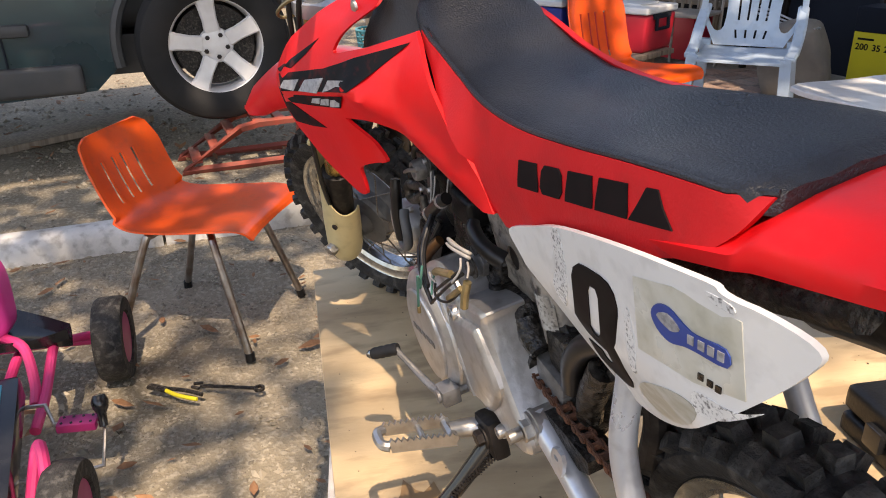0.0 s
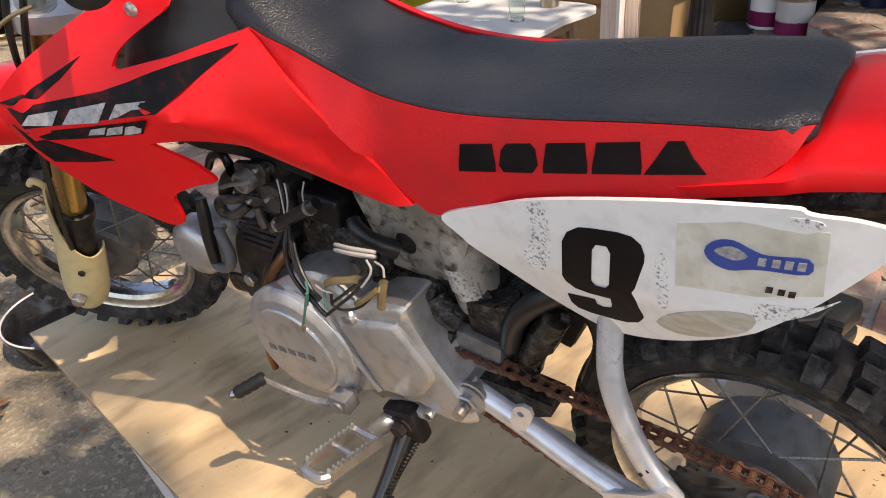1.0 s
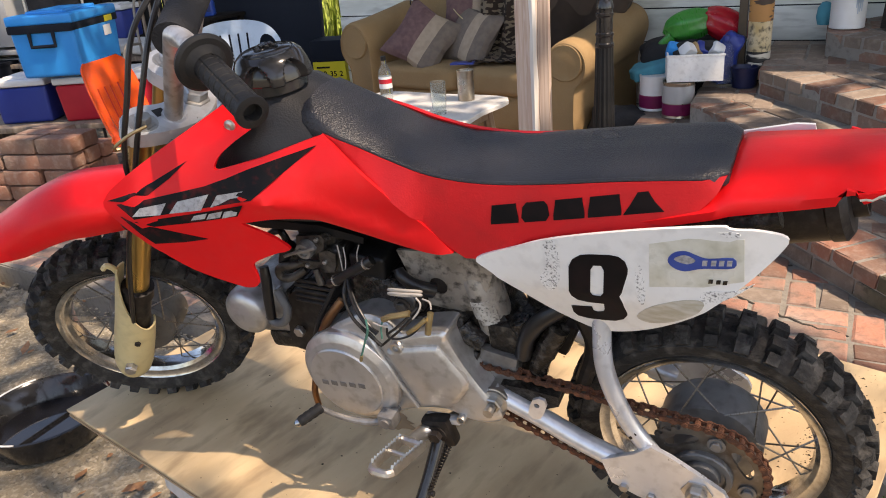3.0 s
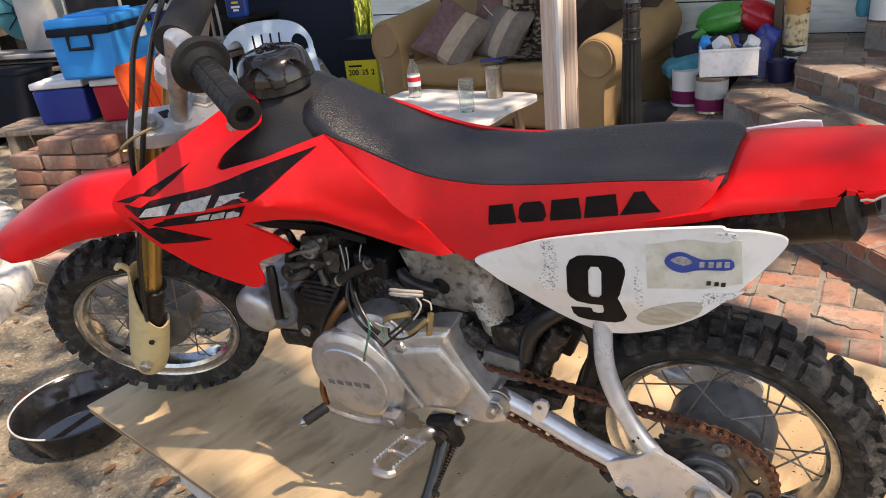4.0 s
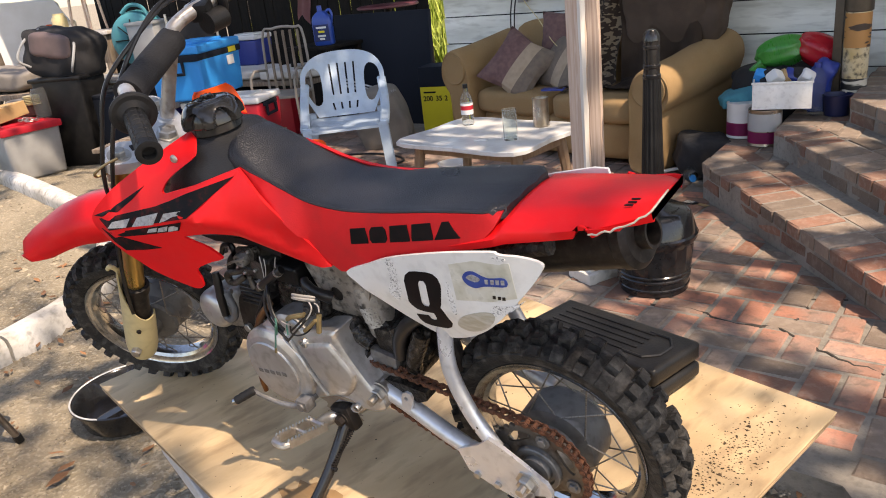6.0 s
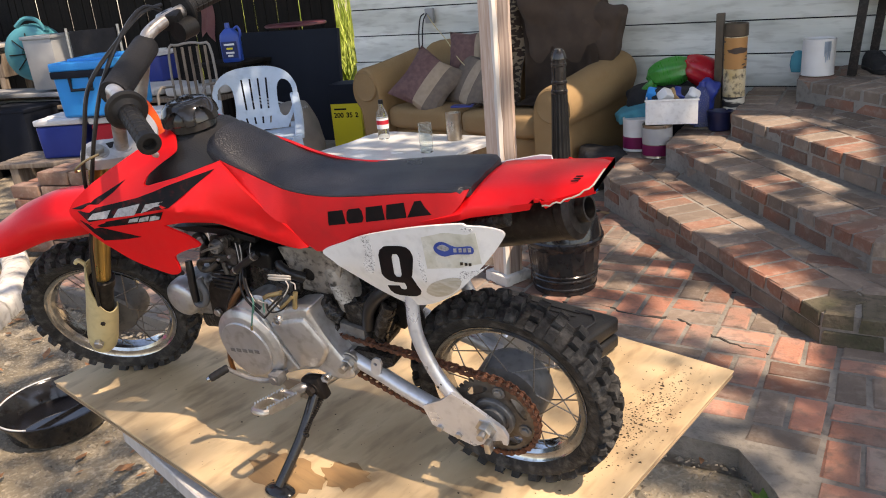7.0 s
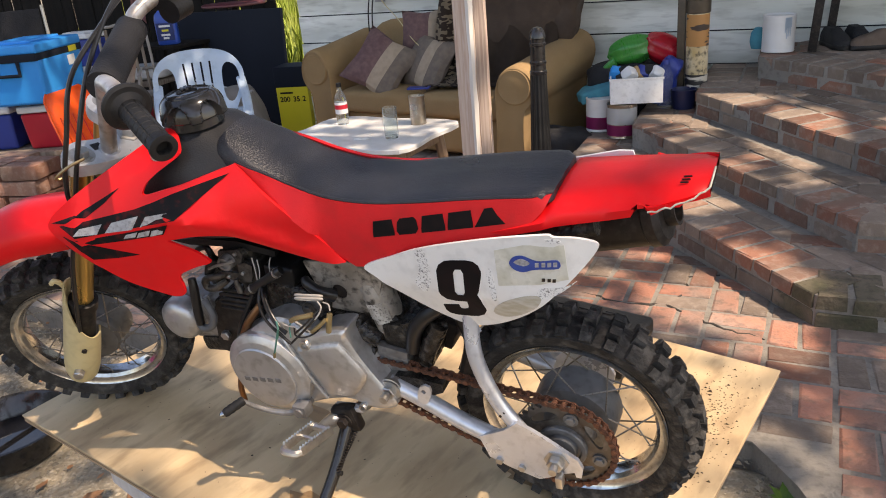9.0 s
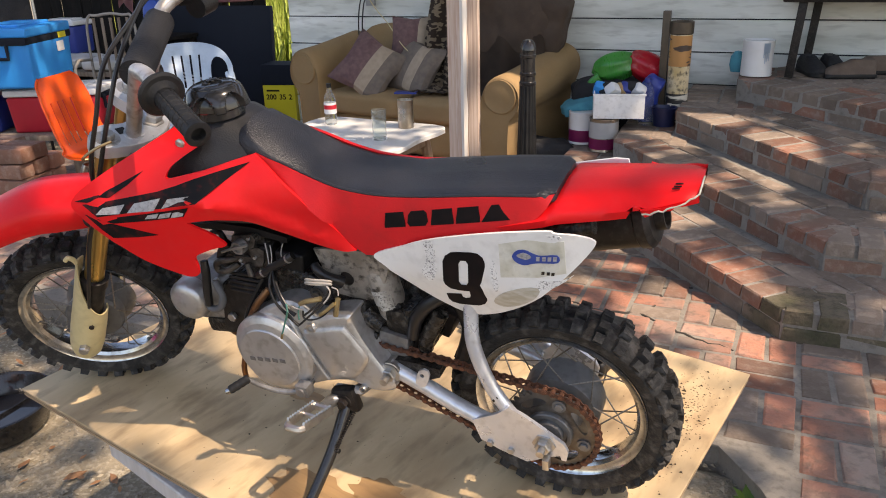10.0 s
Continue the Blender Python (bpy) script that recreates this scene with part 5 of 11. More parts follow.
    panel(bm, [(-0.4763, 0.4252), (-0.4616, 0.4304), (-0.4509, 0.4261), (-0.4539, 0.4099), (-0.4599, 0.3969), (-0.4761, 0.3937), (-0.4928, 0.3963), (-0.5107, 0.3980), (-0.5135, 0.4086), (-0.4953, 0.4098), (-0.4791, 0.4101)], lambda x, z: -0.074, 0.005, 0)
    part("choke_plate", bm, CARBM, carb, "stamped choke plate")
    bm = bmesh.new()
    tube(bm, [(-0.4835, -0.0800, 0.4028), (-0.4816, -0.0810, 0.3916), (-0.4795, -0.0810, 0.3809)], [0.0042, 0.005, 0.0058], 12, 3)
    part("choke_lever", bm, CARBM, carb, "short choke lever")
    bm = bmesh.new()
    tube(bm, [(-0.5075, -0.0700, 0.4033), (-0.5239, -0.0740, 0.3995), (-0.5400, -0.0760, 0.3964), (-0.5505, -0.0760, 0.3889), (-0.5488, -0.0760, 0.3775), (-0.5335, -0.0760, 0.3785), (-0.5173, -0.0740, 0.3873), (-0.5094, -0.0700, 0.3928)], [0.005, 0.0056, 0.006, 0.0062, 0.006, 0.0055, 0.005], 12, 5)
    part("throttle_bracket", bm, CARBM, carb, "curved steel throttle bracket")
    bm = bmesh.new()
    tube(bm, [(-0.5278, -0.0620, 0.4242), (-0.5340, -0.0640, 0.4179), (-0.5409, -0.0660, 0.4080), (-0.5465, -0.0680, 0.3963)], [0.0075, 0.0085, 0.0085, 0.007], 12, 4)
    part("intake_boot", bm, WIRE, carb, "black rubber boot")
    bm = bmesh.new()
    tube(bm, [(-0.5852, -0.0500, 0.4108), (-0.5709, -0.0500, 0.4283), (-0.5535, -0.0500, 0.4345), (-0.5473, -0.0500, 0.4260), (-0.5461, -0.0500, 0.4142)], [0.0045, 0.005, 0.005, 0.006], 10, 5)
    part("fuel_hose", bm, WIRE, carb, "curved black fuel hose")
    # black edge of the tank below the shroud
    bm = bmesh.new()
    panel(bm, [(-0.6107, 0.4473), (-0.5472, 0.4551), (-0.4762, 0.4560), (-0.4129, 0.4458), (-0.4157, 0.4359), (-0.4799, 0.4445), (-0.5113, 0.4447), (-0.5746, 0.4419)], lambda x, z: -0.058, 0.05, 0)
    part("tank_edge", bm, BLACKP, bike, "black lower edge of the tank")
    bm = bmesh.new()
    box(bm, (0.052, 0.07, 0.034), (-0.4150, -0.0300, 0.4051), m=pose(0, 0, 0, 0, 4, 0), bevel=0.007, seg=3)
    # thin black slab added to keep the bay behind the carburettor dark
    box(bm, (0.20, 0.02, 0.09), (-0.45, -0.012, 0.425), bevel=0.006)
    ab = part("air_box", bm, BLACKP, bike, "black plastic air box with an added dark slab behind the bay")
    bm = bmesh.new()
    tube(bm, [(-0.4624, -0.0850, 0.3866), (-0.4495, -0.0870, 0.3951), (-0.4240, -0.0880, 0.4114), (-0.3985, -0.0880, 0.4275), (-0.3882, -0.0850, 0.4339)], [0.0062, 0.0068, 0.0066, 0.0070, 0.0066], 14, 4)
    hose = part("breather_hose", bm, WIRE, ab, "short black rubber hose")
    for q in ((-0.3954, -0.0885, 0.4295), (-0.4491, -0.0875, 0.3956)):
        bm = bmesh.new()
        tube(bm, [Vector(q) - Vector((0.0012, 0, 0.0007)), Vector(q) + Vector((0.0012, 0, 0.0007))], 0.0076, 14)
        part("hose_clip", bm, STEEL, hose, "thin steel clip")
    bm = bmesh.new()
    tube(bm, [(-0.3632, -0.0700, 0.4132), (-0.3577, -0.0740, 0.4073), (-0.3462, -0.0740, 0.3979), (-0.3334, -0.0700, 0.3901), (-0.3260, -0.0620, 0.3814)], [0.0062, 0.0078, 0.0080, 0.0086, 0.010], 14, 4)
    part("air_hose", bm, WIRE, ab, "black air hose")
    # exhaust: header under the engine, muffler on the far side
    bm = bmesh.new()
    tube(bm, [(-0.62, -0.01, 0.235), (-0.625, 0.0, 0.19), (-0.58, 0.03, 0.155), (-0.50, 0.06, 0.145), (-0.36, 0.075, 0.15), (-0.25, 0.085, 0.22), (-0.15, 0.09, 0.36), (-0.08, 0.085, 0.43)], 0.0125, 12, 6)
    part("exhaust_pipe", bm, PIPE, bike, "browned exhaust header")
    bm = bmesh.new()
    d = Vector((0.205, -0.01, 0.052))
    mm = Matrix.Translation((-0.08, 0.075, 0.432)) @ d.to_track_quat("Z", "Y").to_matrix().to_4x4()
    lathe(bm, [(0.018, -0.02), (0.036, 0.0), (0.042, 0.02), (0.042, 0.185), (0.044, 0.187), (0.044, 0.2), (0.036, 0.207), (0.02, 0.208), (0.02, 0.222), (0.016, 0.222), (0.016, 0.2), (0, 0.2)], 32, mm)
    part("muffler", bm, MATTEB, bike, "matte black muffler")
    # shock absorber and dark clutter between engine and wheel
    bm = bmesh.new()
    tube(bm, [(-0.25, -0.034, 0.30), (-0.232, -0.036, 0.225)], 0.014, 14)
    shock = part("shock_absorber", bm, GREASY, bike, "greasy shock absorber")
    lo, hi = Vector((-0.248, -0.036, 0.285)), Vector((-0.284, -0.030, 0.435))
    ax = (hi - lo).normalized()
    side = ax.cross(Vector((0, 1, 0))).normalized()
    out = side.cross(ax).normalized()
    out = out if out.y < 0 else -out
    bm = bmesh.new()
    lathe(bm, [(0, 0), (0.017, 0), (0.0215, 0.004), (0.0215, 0.034), (0.0245, 0.037), (0.0245, 0.112), (0.021, 0.118), (0.019, 0.15), (0, 0.15)], 24, Matrix.Translation(lo) @ ax.to_track_quat("Z", "Y").to_matrix().to_4x4())
    body = part("shock_body", bm, FRAMEG, shock, "scuffed grey shock body with black grime")
    bm = bmesh.new()
    grid = [[bm.verts.new(lo + ax * h + (side * math.sin(w) + out * math.cos(w)) * 0.0252) for w in np.linspace(-0.75, 0.55, 9)] for h in np.linspace(0.052, 0.086, 5)]
    for i in range(4):
        for j in range(8):
            if (i, j) not in ((0, 7), (3, 0), (0, 6)):
                bm.faces.new((grid[i][j], grid[i][j + 1], grid[i + 1][j + 1], grid[i + 1][j]))
    part("paper_label", bm, LABELW, body, "scuffed pale label")
    bm = bmesh.new()
    box(bm, (0.06, 0.08, 0.05), (-0.195, 0.02, 0.305), m=pose(0, 0, 0, 0, 20, 0), bevel=0.006)
    tube(bm, [(-0.15, -0.03, 0.36), (-0.135, -0.03, 0.31), (-0.15, -0.03, 0.25)], 0.011, 10, 4)
    part("battery_bracket", bm, MATTEB, bike, "dark bracket")
    bm = bmesh.new()
    box(bm, (0.042, 0.03, 0.034), (-0.246, -0.054, 0.272), m=pose(0, 0, 0, 0, 12, 0), bevel=0.005)
    box(bm, (0.02, 0.024, 0.03), (-0.255, -0.052, 0.252), bevel=0.004)
    part("cast_lug", bm, ALLOY, bike, "grey cast lug above the chain")
    bm = bmesh.new()
    tube(bm, [(-0.215, -0.06, 0.30), (-0.205, -0.062, 0.335), (-0.185, -0.06, 0.362), (-0.16, -0.055, 0.38)], 0.011, 12, 4)
    part("rubber_hose", bm, WIRE, bike, "black rubber hose")
    bm = bmesh.new()
    for c, r in (((-0.208, -0.03, 0.325), 0.024), ((-0.200, -0.035, 0.295), 0.02), ((-0.222, -0.03, 0.262), 0.022)):
        lathe(bm, [(0, 0.012), (r * 0.7, 0.012), (r, 0.006), (r, -0.03), (0, -0.03)], 12, Matrix.Translation(c) @ LEFT)
    part("linkage_boss", bm, GREASY, bike, "greasy linkage casting")
    # hoses in front of the cylinder
    bm = bmesh.new()
    tube(bm, [(-0.5670, -0.0850, 0.3978), (-0.5660, -0.0890, 0.3795), (-0.5706, -0.0920, 0.3483), (-0.5761, -0.0920, 0.3156)], [0.006, 0.0072, 0.0072, 0.0068], 14, 4)
    part("rubber_hose", bm, WIRE, bike, "black rubber hose")
    bm = bmesh.new()
    tube(bm, [(-0.5560, -0.0860, 0.3593), (-0.5485, -0.0900, 0.3508), (-0.5429, -0.0920, 0.3350), (-0.5510, -0.0920, 0.3167), (-0.5652, -0.0920, 0.3074), (-0.5774, -0.0910, 0.3081), (-0.5799, -0.0900, 0.3160)], 0.0062, 12, 6)
    part("hose_loop", bm, GREYTUBE, bike, "grey looped hose")
    bm = bmesh.new()
    tube(bm, [(-0.4549, -0.0800, 0.3574), (-0.4637, -0.0880, 0.3469), (-0.4744, -0.0940, 0.3334), (-0.4845, -0.0970, 0.3173), (-0.5036, -0.0980, 0.2841), (-0.5047, -0.1000, 0.2649), (-0.5309, -0.1000, 0.2020), (-0.5344, -0.1000, 0.1672)], [0.0062, 0.0066, 0.006, 0.0052, 0.0045], 12, 5)
    part("drain_tube", bm, PIPE, bike, "brown drain tube")
    bm = bmesh.new()
    tube(bm, [(-0.4685, -0.0700, 0.3715), (-0.4842, -0.0800, 0.3442), (-0.4994, -0.0850, 0.3197), (-0.5159, -0.0850, 0.2862)], 0.0038, 8, 5)
    part("rubber_hose", bm, WIRE, bike, "thin black hose")


engine()


def wiring():
    runs = [
        ("wire", WIRE, 0.0021, "loose black wire", [(-0.4274, -0.0880, 0.4109), (-0.4319, -0.1000, 0.3889), (-0.4200, -0.1150, 0.3754), (-0.4053, -0.1220, 0.3601), (-0.3875, -0.1260, 0.3517), (-0.3767, -0.1260, 0.3353)]),
        ("wire", WIRE, 0.0021, "loose black wire", [(-0.4290, -0.0900, 0.4055), (-0.4195, -0.1040, 0.3906), (-0.4071, -0.1160, 0.3786), (-0.3925, -0.1230, 0.3634), (-0.3772, -0.1260, 0.3522)]),
        ("wire", WIRE, 0.0019, "loose black wire", [(-0.4298, -0.0880, 0.4007), (-0.4154, -0.1040, 0.3881), (-0.4013, -0.1160, 0.3763), (-0.3867, -0.1230, 0.3613), (-0.3743, -0.1260, 0.3562)]),
        ("wire", WIRE, 0.0023, "loose black wire", [(-0.4324, -0.0860, 0.4055), (-0.4292, -0.1040, 0.3823), (-0.4152, -0.1180, 0.3685), (-0.3953, -0.1250, 0.3543), (-0.3722, -0.1270, 0.3354)]),
        ("wire", WIRE, 0.0017, "loose black wire", [(-0.3718, -0.1270, 0.3372), (-0.3558, -0.1240, 0.3518), (-0.3412, -0.1200, 0.3650), (-0.3239, -0.1120, 0.3817), (-0.3185, -0.1060, 0.3877)]),
        ("wire", WIRE, 0.0017, "loose black wire", [(-0.3631, -0.1240, 0.3536), (-0.3492, -0.1220, 0.3649), (-0.3344, -0.1160, 0.3778), (-0.3212, -0.1080, 0.3903)]),
        ("wire", WIRE, 0.0014, "loose black wire", [(-0.3627, -0.1220, 0.3621), (-0.3615, -0.1250, 0.3514), (-0.3488, -0.1240, 0.3493), (-0.3295, -0.1200, 0.3576), (-0.3139, -0.1120, 0.3740)]),
        ("wire", WIRE, 0.0026, "loose black wire", [(-0.4428, -0.0750, 0.4436), (-0.4369, -0.0800, 0.4300), (-0.4354, -0.0850, 0.4109), (-0.4297, -0.0900, 0.3988)]),
        ("wire", WIREW, 0.0009, "thin white wire", [(-0.4396, -0.0790, 0.4450), (-0.4369, -0.0830, 0.4288), (-0.4340, -0.0880, 0.4131)]),
        ("wire", WIREW, 0.0009, "thin white wire", [(-0.4320, -0.0780, 0.4421), (-0.4294, -0.0830, 0.4266), (-0.4299, -0.0880, 0.4138)]),
        ("wire", WIREW, 0.0009, "thin white wire", [(-0.4138, -0.0700, 0.4426), (-0.4190, -0.0720, 0.4288), (-0.4196, -0.0740, 0.4156)]),
        ("wire", WIREW, 0.0012, "loose white wire", [(-0.3240, -0.1040, 0.4010), (-0.3171, -0.1080, 0.3958), (-0.3197, -0.1120, 0.3872), (-0.3270, -0.1160, 0.3777)]),
        ("wire", WIREW, 0.0011, "loose white wire", [(-0.3182, -0.1000, 0.3976), (-0.3066, -0.1040, 0.3979), (-0.3037, -0.1080, 0.3904)]),
        ("wire", WIREW, 0.0012, "loose white wire", [(-0.3829, -0.1200, 0.3647), (-0.3725, -0.1220, 0.3641), (-0.3614, -0.1220, 0.3650)]),
        ("wire", WIREG, 0.0014, "thin green wire", [(-0.3896, -0.1240, 0.3715), (-0.3872, -0.1280, 0.3617), (-0.3905, -0.1310, 0.3466), (-0.3824, -0.1330, 0.3655), (-0.3988, -0.1340, 0.3271), (-0.4034, -0.1340, 0.3180)]),
        ("wire", WIREG, 0.0012, "thin green wire", [(-0.3684, -0.1180, 0.3710), (-0.3713, -0.1220, 0.3603), (-0.3705, -0.1260, 0.3469)]),
        ("connector", BRASS, 0.0040, "dull yellow connector sleeve", [(-0.3684, -0.1180, 0.3710), (-0.3576, -0.1180, 0.3771), (-0.3426, -0.1160, 0.3811), (-0.3310, -0.1140, 0.3844)]),
        ("connector", BRASS, 0.0030, "brass connector", [(-0.3354, -0.1200, 0.3580), (-0.3239, -0.1180, 0.3669), (-0.3102, -0.1140, 0.3788)]),
        ("connector", BRASS, 0.0042, "brass connector", [(-0.3054, -0.1080, 0.3854), (-0.3079, -0.1120, 0.3720), (-0.3112, -0.1140, 0.3573)]),
        ("connector", BRASS, 0.0022, "brass wire end", [(-0.4023, -0.1340, 0.3193), (-0.4055, -0.1340, 0.3104)]),
    ]
    for name, mat, r, label, pts in runs:
        bm = bmesh.new()
        tube(bm, pts, r, 8, 5)
        part(name, bm, mat, bike, label)
    bm = bmesh.new()
    for a, b in (((-0.3613, -0.1000, 0.4049), (-0.3237, -0.0980, 0.4067)), ((-0.3612, -0.1020, 0.4006), (-0.3233, -0.1000, 0.4032))):
        a, b = Vector(a), Vector(b)
        tube(bm, [a, a.lerp(b, 0.5) + Vector((0, -0.003, 0.002)), b, b + Vector((0.001, 0.004, -0.004)), a.lerp(b, 0.5) + Vector((0, 0.003, -0.005)), a + Vector((-0.001, 0.003, -0.004))], 0.0018, 8, 5, closed=True)
    part("wire_coil", bm, WIREW, bike, "coil of white wire")


wiring()


def bay_fittings():
    # oily lumps, bolts and castings in the space above the cover
    for q, r in (((-0.4056, -0.0750, 0.3446), 0.006), ((-0.3620, -0.0800, 0.3651), 0.008), ((-0.4670, -0.0600, 0.4422), 0.004), ((-0.3124, -0.0700, 0.3316), 0.008), ((-0.2940, -0.0660, 0.3277), 0.007)):
        bm = bmesh.new()
        bolt(bm, Matrix.Translation(q) @ LEFT, r, 0.007)
        part("bay_bolt", bm, CARBM, bike)
    bm = bmesh.new()
    panel(bm, [(-0.3735, 0.3700), (-0.3526, 0.3787), (-0.3461, 0.3733), (-0.3534, 0.3553), (-0.3742, 0.3479)], lambda x, z: -0.074, 0.006, 0)
    part("regulator_lug", bm, ALLOY, bike, "small oily alloy lug")
    bm = bmesh.new()
    box(bm, (0.11, 0.05, 0.07), (-0.40, -0.04, 0.355), m=pose(0, 0, 0, 0, 18, 0), bevel=0.014, seg=3)
    part("starter_casting", bm, OILYBLACK, bike, "oily black casting above the cover")
    # castings and lumps between cover, chain and shock
    bm = bmesh.new()
    tube(bm, [(-0.3133, -0.0700, 0.3268), (-0.3073, -0.0700, 0.3108), (-0.2991, -0.0680, 0.2952), (-0.2733, -0.0660, 0.2925)], [0.006, 0.007, 0.008, 0.009], 10, 4)
    tube(bm, [(-0.2929, -0.0600, 0.3334), (-0.2824, -0.0620, 0.3201), (-0.2663, -0.0620, 0.3099)], [0.012, 0.014, 0.012], 12, 4)
    part("oily_casting", bm, OILYBLACK, bike, "lumpy oily casting")
    bm = bmesh.new()
    box(bm, (0.05, 0.02, 0.03), (-0.2483, -0.0580, 0.2863), m=pose(0, 0, 0, 0, 10, 0), bevel=0.004)
    part("alloy_block", bm, ALLOY, bike, "small grimy alloy block above the chain")
    bm = bmesh.new()
    tube(bm, [(-0.1667, -0.0550, 0.3488), (-0.1796, -0.0560, 0.3243), (-0.1935, -0.0560, 0.2977), (-0.1989, -0.0560, 0.2757)], [0.013, 0.014, 0.013, 0.012], 12, 4)
    tube(bm, [(-0.2202, -0.0500, 0.3469), (-0.2147, -0.0500, 0.3250), (-0.2160, -0.0500, 0.2942)], [0.014, 0.012, 0.010], 12, 4)
    part("frame_leg", bm, OILYBLACK, bike, "dark oily frame leg")
    # chain guide over the swing arm pivot
    bm = bmesh.new()
    panel(bm, [(-0.2625, 0.2501), (-0.2413, 0.2630), (-0.2069, 0.2634), (-0.1666, 0.2595), (-0.1682, 0.2442), (-0.1851, 0.2357), (-0.2101, 0.2393), (-0.2392, 0.2382), (-0.2641, 0.2312)], lambda x, z: -0.080, 0.03, 0)
    part("chain_guide", bm, GREASY, bike, "black plastic chain guide")
    bm = bmesh.new()
    box(bm, (0.052, 0.012, 0.010), (-0.3232, -0.1000, 0.2005), m=pose(0, 0, 0, 0, -6, 0), bevel=0.003)
    part("stand_lug", bm, SILVER, bike, "silver painted stand lug")


OILYBLACK = material("oily_black", (0.006, 0.0055, 0.005), 0.28, 0.1, var=(0.02, 0.016, 0.012), scale=30, amount=0.7, fine=(0.16, 0.14, 0.12), fine_scale=120, fine_amount=0.35, bump=0.5, bump_scale=110, rvar=0.2, spec=0.4)
bay_fittings()


def chain_drive():
    yc = -0.068
    bm = bmesh.new()
    n = 37
    ring = [(Vector((r * math.cos(a), r * math.sin(a)))) for a, r in ((2 * math.pi * k / (n * 4), 0.0735 if k % 4 < 2 else 0.068) for k in range(n * 4))]
    hub = [Vector((0.034 * math.cos(a), 0.034 * math.sin(a))) for a in np.linspace(0, 2 * math.pi, 25)[:-1]]
    holes = [[(p.x, p.y + 0.175) for p in hub]]
    for k in range(4):
        a = k * math.pi / 2 + 0.5
        holes.append([((0.053 + 0.0085 * math.sin(b)) * math.cos(a + 0.42 * math.cos(b)), 0.175 + (0.053 + 0.0085 * math.sin(b)) * math.sin(a + 0.42 * math.cos(b))) for b in np.linspace(0, 2 * math.pi, 17)[:-1]])
    panel(bm, [(p.x, p.y + 0.175) for p in ring], lambda x, z: yc - 0.002, 0.004, 0.02, holes=holes)
    part("rear_sprocket", bm, SPROCKET, bike, "worn steel rear sprocket")
    bm = bmesh.new()
    lathe(bm, [(0.036, -0.012), (0.036, 0.008), (0.0345, 0.010), (0.029, 0.010), (0.027, 0.006), (0.023, 0.006), (0.021, 0.014), (0.013, 0.016), (0.0, 0.016)], 40, Matrix.Translation((0, yc, 0.175)) @ LEFT)
    for k in range(4):
        a = k * math.pi / 2 + 1.28
        bolt(bm, Matrix.Translation((0.054 * math.cos(a), yc - 0.003, 0.175 + 0.054 * math.sin(a))) @ LEFT, 0.007, 0.006)
    part("sprocket_hub", bm, HUBM, bike, "grey sprocket hub with bolts")
    c0, c1, r0, r1 = Vector((0, 0.175)), Vector((-0.325, 0.262)), 0.0735, 0.026
    d = c1 - c0
    base = math.atan2(d.y, d.x)
    off = math.acos((r0 - r1) / d.length)
    path = []
    for a in np.linspace(base + off, base + 2 * math.pi - off, 60):
        path.append(c0 + Vector((math.cos(a), math.sin(a))) * r0)
    sag = []
    p_end, q_st = path[-1], c1 + Vector((math.cos(base - off), math.sin(base - off))) * r1
    for k in range(1, 30):
        t = k / 30
        p = p_end.lerp(q_st, t)
        sag.append(p + Vector((0, (-0.030 if p.y < 0.24 else 0.0) * math.sin(math.pi * t))))
    path += sag
    for a in np.linspace(base - off, base + off, 16):
        path.append(c1 + Vector((math.cos(a), math.sin(a))) * r1)
    t_st, t_en = path[-1], path[0]
    path += [t_st.lerp(t_en, k / 30) for k in range(1, 30)]
    L = [0]
    for a, b in zip(path, path[1:] + path[:1]):
        L.append(L[-1] + (b - a).length)
    pitch = 0.0127
    nl = int(L[-1] / pitch) // 2 * 2
    def at(s):
        s %= L[-1]
        i = max(0, min(len(path) - 1, int(np.searchsorted(L, s)) - 1))
        k = (s - L[i]) / max(1e-9, L[i + 1] - L[i])
        return path[i].lerp(path[(i + 1) % len(path)], k)
    bm = bmesh.new()
    meshes = []
    for w in (0.0042, 0.0058):
        b2 = bmesh.new()
        for s in (-1, 1):
            o = [(-0.0063 + 0.0048 * math.cos(a), 0.0048 * math.sin(a)) for a in np.linspace(math.pi / 2, 3 * math.pi / 2, 5)] + [(0, -0.0032)] + [(0.0063 + 0.0048 * math.cos(a), 0.0048 * math.sin(a)) for a in np.linspace(-math.pi / 2, math.pi / 2, 5)] + [(0, 0.0032)]
            vs = [[b2.verts.new((x, s * w + e, z)) for x, z in o] for e in (-0.0007, 0.0007)]
            b2.faces.new(vs[0]); b2.faces.new(vs[1][::-1])
            for i in range(len(o)):
                j = (i + 1) % len(o)
                b2.faces.new((vs[0][i], vs[1][i], vs[1][j], vs[0][j]))
        meshes.append(finish(b2, "chain_link", RUST, smooth=False))
    pts = [at(L[-1] * k / nl) for k in range(nl)]
    for p in pts:
        tube(bm, [(p.x, yc - 0.0075, p.y), (p.x, yc + 0.0075, p.y)], 0.0037, 8)
    ch = part("chain", bm, RUST, bike, "rust-brown drive chain")
    for k in range(nl):
        a, b = pts[k], pts[(k + 1) % nl]
        m = (a + b) / 2
        ob = new("chain_link", meshes[k % 2])
        ob.parent = ch
        ob.matrix_local = Matrix.Translation((m.x, yc, m.y)) @ Matrix.Rotation(-math.atan2(b.y - a.y, b.x - a.x), 4, "Y")


chain_drive()


